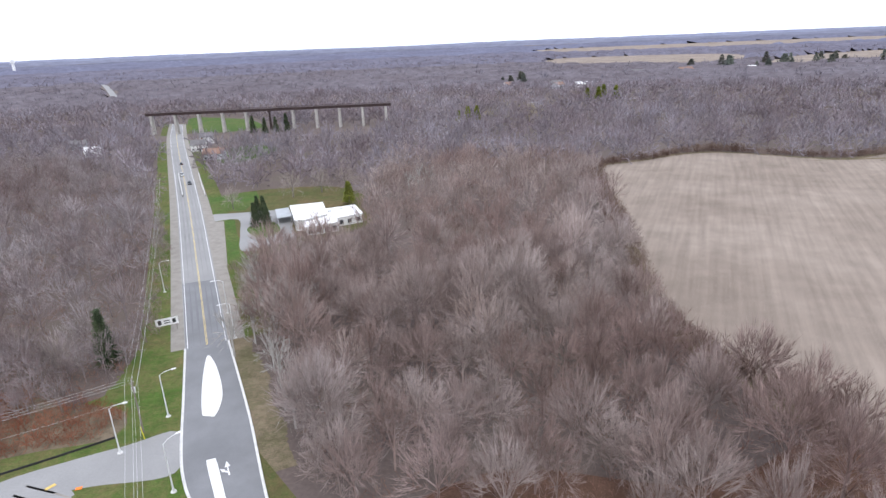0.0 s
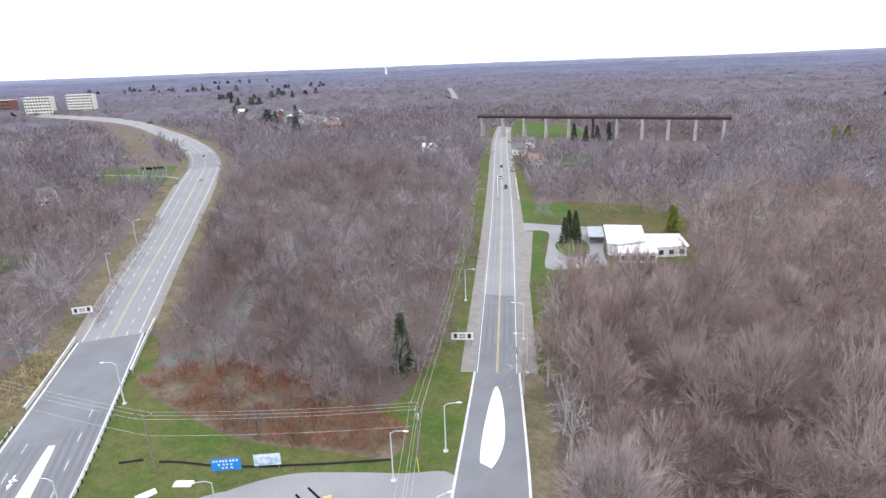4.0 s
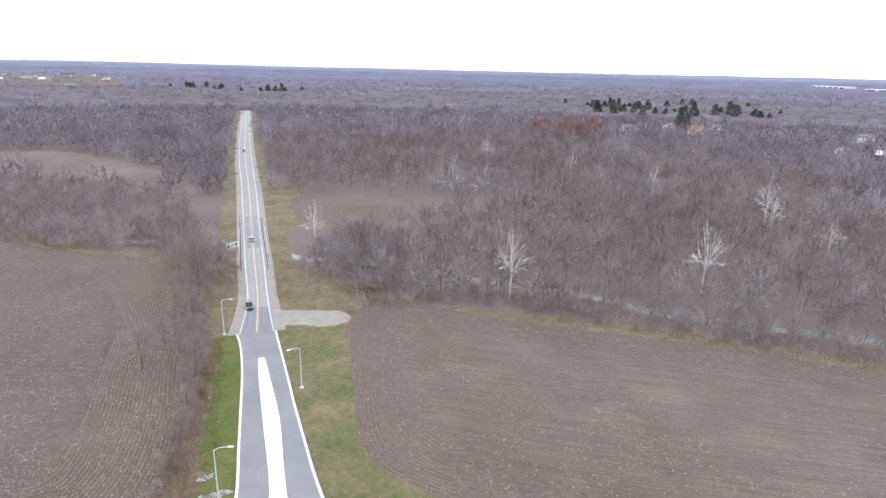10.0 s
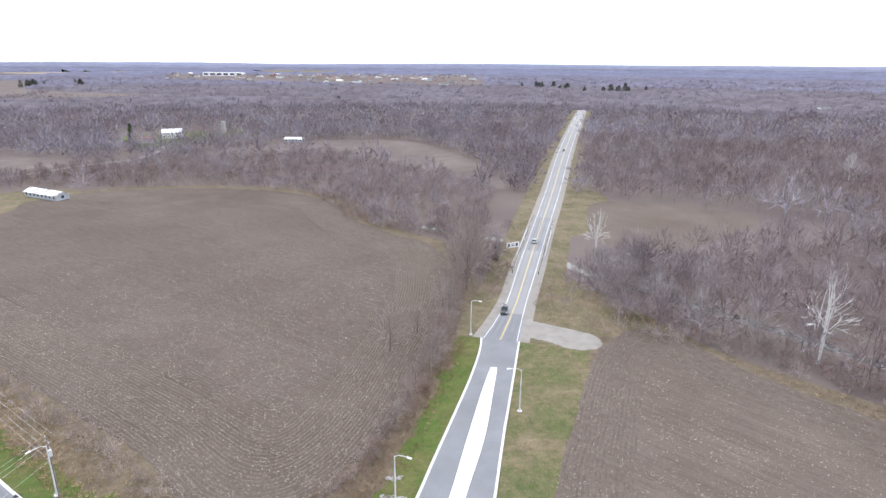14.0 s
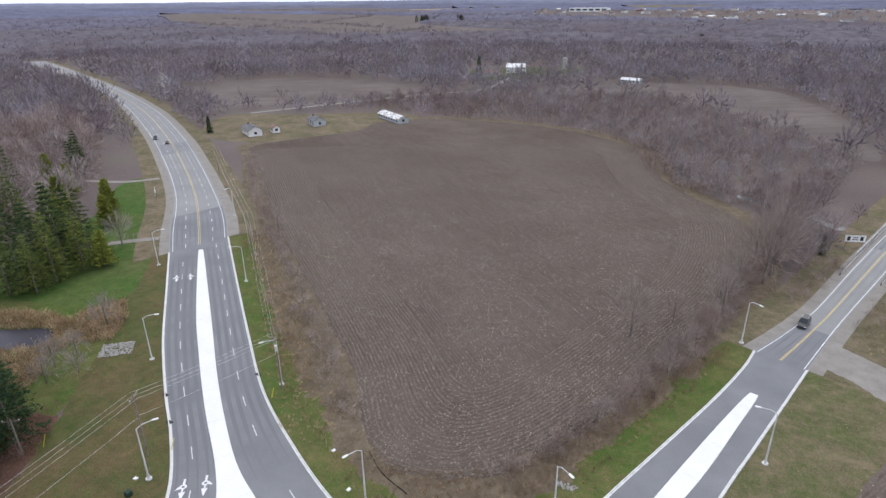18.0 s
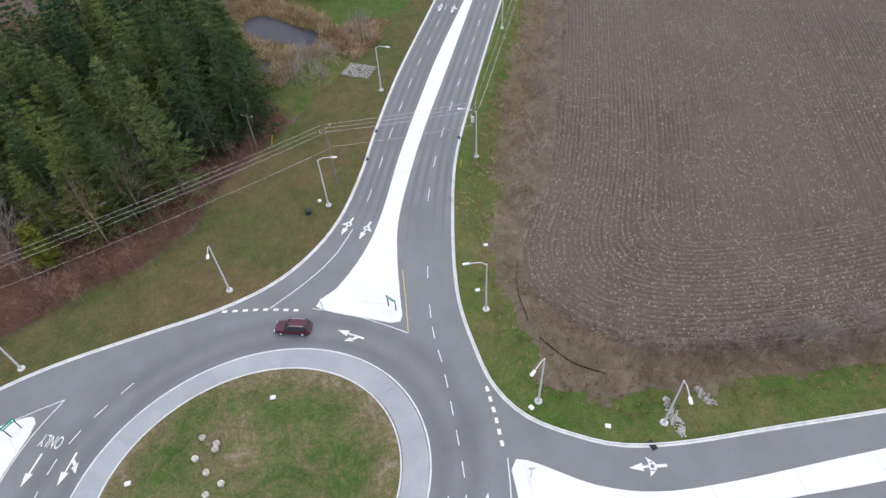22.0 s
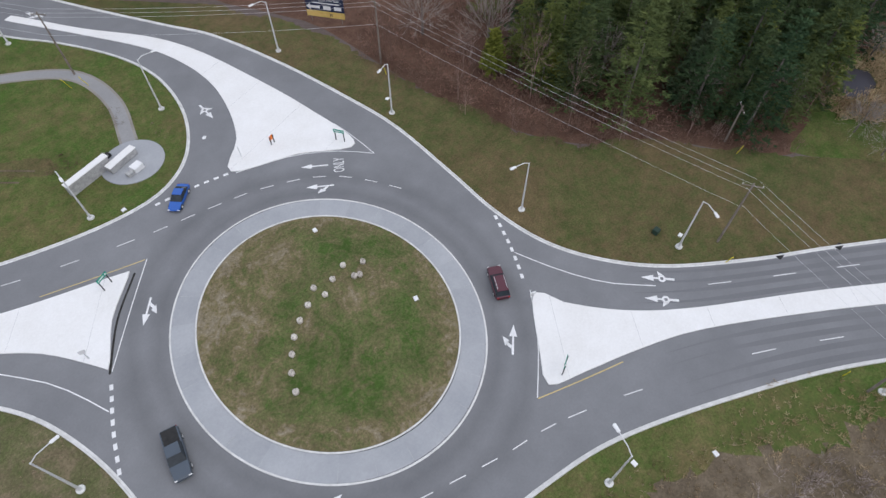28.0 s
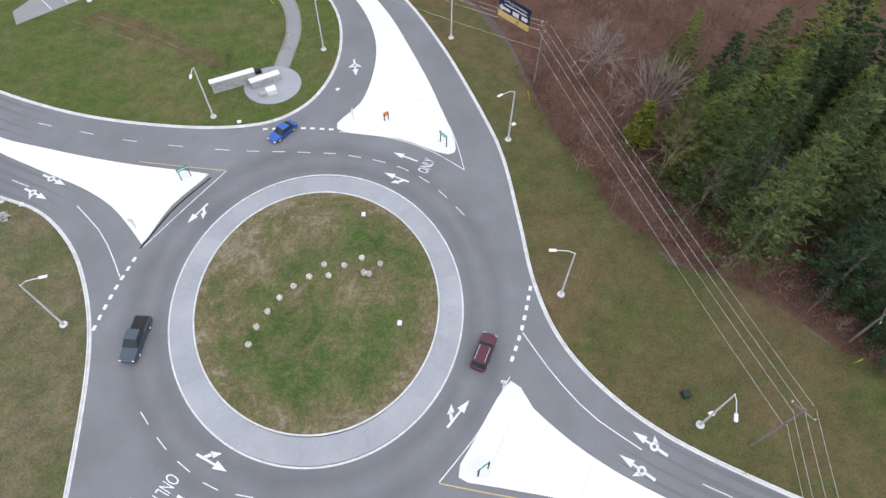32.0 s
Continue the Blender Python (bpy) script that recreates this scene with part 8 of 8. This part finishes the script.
tw = tagged(new("water_tower"), "tall pale water tower on the horizon", "water tower")
bm = bmesh.new()
tube(bm, (0, 0, 0), (0, 0, 34), 5, 5, 14)
part("shaft", bm, WHITE_PAINT, tw)
bm = bmesh.new()
tube(bm, (0, 0, 34), (0, 0, 46), 8.5, 8.5, 16)
part("tank", bm, WHITE_PAINT, tw)
tw.matrix_basis = pose(-1650, 2290, height(-1650, 2290))
structure(band("road_hill", aside(HILL_ROAD, 5), aside(HILL_ROAD, -5), 0.6, ASPHALT_OLD), "pale road climbing a far wooded slope", "road")
lane = aside(curve(LANE, 6), 0)
structure(band("farm_lane", aside(lane, 2), aside(lane, -2), 0.03, GRAVEL), "pale farm lane between fields", "lane")
for pts in ([(122.6, -90.4), (131, -82), (146, -66)], [(178.7, -134.3), (187, -125), (205, -118)], [(-300, 262), (-340, 268), (-400, 250)]):
    l = curve(pts, 3)
    structure(band("driveway", aside(l, 1.4), aside(l, -1.4), 0.034, GRAVEL), "pale gravel driveway across the lawn", "driveway")


# ---- cars ----
TYRE = DARK
TAIL = surface("tail_lamp_red", [(0.3, (0.35, 0.01, 0.01)), (0.7, (0.45, 0.02, 0.02))], 0.3, None, 0.3)


def car(name, colour, kind, label, x, y, heading, z=0.05):
    """A car facing its own +x: body, cabin glass, roof, wheels with rims, lamps."""
    ln, wd, hh = {"suv": (4.9, 1.95, 1.75), "sedan": (4.8, 1.85, 1.42), "pickup": (5.9, 2.05, 1.9)}[kind]
    coat = bpy.data.materials.get("car_paint_" + colour[0])
    if not coat:
        coat, _, _, b = shader("car_paint_" + colour[0])
        b.inputs["Base Color"].default_value = (*colour[1], 1)
        b.inputs["Roughness"].default_value, b.inputs["Metallic"].default_value, b.inputs["Coat Weight"].default_value = 0.35, 0.3, 0.6
    ob = new(name)
    belt = hh * 0.58

    def loft(sections):
        bm = bmesh.new()
        rings = []
        for sx, half, lo, hi in sections:
            rings.append([bm.verts.new(q) for q in ((sx, -half * 0.94, lo), (sx, -half, (lo + hi) / 2), (sx, -half * 0.93, hi), (sx, half * 0.93, hi), (sx, half, (lo + hi) / 2), (sx, half * 0.94, lo))])
        for r0, r1 in zip(rings, rings[1:]):
            for i in range(6):
                j = (i + 1) % 6
                bm.faces.new((r0[i], r0[j], r1[j], r1[i]))
        bm.faces.new(rings[0])
        bm.faces.new(rings[-1][::-1])
        bmesh.ops.recalc_face_normals(bm, faces=bm.faces)
        return bm

    h = ln / 2
    w = wd / 2
    nose = belt * (0.86 if kind != "sedan" else 0.82)
    part("body", loft([(-h, w * 0.86, 0.42, belt * 0.9), (-h + 0.2, w * 0.97, 0.3, belt), (-0.2 * h, w, 0.26, belt), (0.35 * h, w, 0.26, belt * 0.98), (0.6 * h, w * 0.98, 0.27, nose + 0.06), (h - 0.15, w * 0.9, 0.3, nose - 0.06), (h, w * 0.74, 0.42, nose - 0.22)]), coat, ob)
    if kind == "suv":
        cab = [(-h + 0.12, -h + 0.5), (0.42 * h, 0.10 * h)]
    elif kind == "sedan":
        cab = [(-0.78 * h, -0.38 * h), (0.42 * h, 0.08 * h)]
    else:
        cab = [(-0.28 * h, -0.22 * h), (0.45 * h, 0.2 * h)]
    bm = bmesh.new()
    lo = [(cab[0][0], -w * 0.9), (cab[1][0], -w * 0.9), (cab[1][0], w * 0.9), (cab[0][0], w * 0.9)]
    hi = [(cab[0][1], -w * 0.72), (cab[1][1], -w * 0.72), (cab[1][1], w * 0.72), (cab[0][1], w * 0.72)]
    a = [bm.verts.new((*q, belt - 0.02)) for q in lo]
    b = [bm.verts.new((*q, hh - 0.05)) for q in hi]
    for i in range(4):
        bm.faces.new((a[i], a[(i + 1) % 4], b[(i + 1) % 4], b[i]))
    part("cabin_glass", bm, GLASS, ob)
    bm = bmesh.new()
    block(bm, cab[0][1] - 0.06, cab[1][1] + 0.06, -w * 0.74, w * 0.74, hh - 0.07, hh, 0.03)
    roof = part("roof_panel", bm, coat, ob)
    if kind == "suv":
        for sd in (-1, 1):
            bm = bmesh.new()
            tube(bm, (cab[0][1] + 0.2, sd * w * 0.62, hh + 0.05), (cab[1][1] - 0.1, sd * w * 0.62, hh + 0.05), 0.03, 0.03, 6)
            part("roof_rail", bm, GALVANISED, roof)
    if kind == "pickup":
        bm = bmesh.new()
        block(bm, -h + 0.15, -0.3 * h, -w * 0.8, w * 0.8, belt, belt + 0.03, 0.01)
        part("bed_cover", bm, DARK, ob)
    for sx in (-0.58 * h, 0.62 * h):
        for sd in (-1, 1):
            bm = bmesh.new()
            tube(bm, (sx, sd * (w - 0.24), 0.34), (sx, sd * (w + 0.0), 0.34), 0.34, 0.34, 14)
            tyre = part("wheel", bm, TYRE, ob)
            bm = bmesh.new()
            tube(bm, (sx, sd * (w - 0.02), 0.34), (sx, sd * (w + 0.02), 0.34), 0.21, 0.2, 12)
            part("rim", bm, GALVANISED, tyre)
    for sd in (-1, 1):
        for nm, x0, x1, z0, m in (("headlight", h - 0.16, h - 0.02, nose - 0.26, WHITE_PAINT), ("tail_light", -h - 0.02, -h + 0.1, belt * 0.72, TAIL)):
            bm = bmesh.new()
            block(bm, x0, x1, sd * w * 0.72 - 0.16, sd * w * 0.72 + 0.16, z0, z0 + 0.16, 0.02)
            part(nm, bm, m, ob)
    ob.matrix_basis = pose(x, y, z, 0, 0, heading)
    return tagged(ob, label, "car")


MAROON, BLUEC, SLATE, BLACK, SILVER, WHITEC = ("maroon", (0.085, 0.012, 0.025)), ("blue", (0.012, 0.10, 0.42)), ("slate", (0.06, 0.08, 0.105)), ("black", (0.015, 0.015, 0.018)), ("silver", (0.5, 0.51, 0.52)), ("white", (0.75, 0.75, 0.75))
car("suv", MAROON, "suv", "maroon estate car with roof rails turning through the ring", 18.3, -11.0, 57)
car("sedan", BLUEC, "sedan", "bright blue sedan entering the roundabout", -3.0, 30.0, 222)
car("pickup_truck", SLATE, "pickup", "dark slate pickup truck in the ring's outer lane", -21.6, -1.5, 255)
car("suv", BLACK, "suv", "black car driving away on the south road", -47.0, -119.4, 75)
car("sedan", SILVER, "sedan", "silver car on the south road bridge", -71, -186, 253, 0.07)
car("sedan", BLACK, "sedan", "dark car far down the south road", -152.6, -435, 73, 0.07)
car("suv", BLACK, "suv", "black car on the north road", -107, 318, 297, 0.07)
car("sedan", BLACK, "sedan", "dark sedan on the north road", -139, 378, 117, 0.07)
car("suv", SILVER, "suv", "grey car on the north road", -122, 342, 297, 0.07)
car("sedan", WHITEC, "sedan", "white car rounding the bend of the west road", -299, 268, 140, 0.07)
car("sedan", BLACK, "sedan", "dark car on the west road bridge", -392, 341, 325, 0.07)
car("suv", BLACK, "suv", "dark car coming along the east road", 244, -183, 145, 0.07)
car("sedan", BLACK, "sedan", "dark sedan going away along the east road", 230, -179, 325, 0.07)
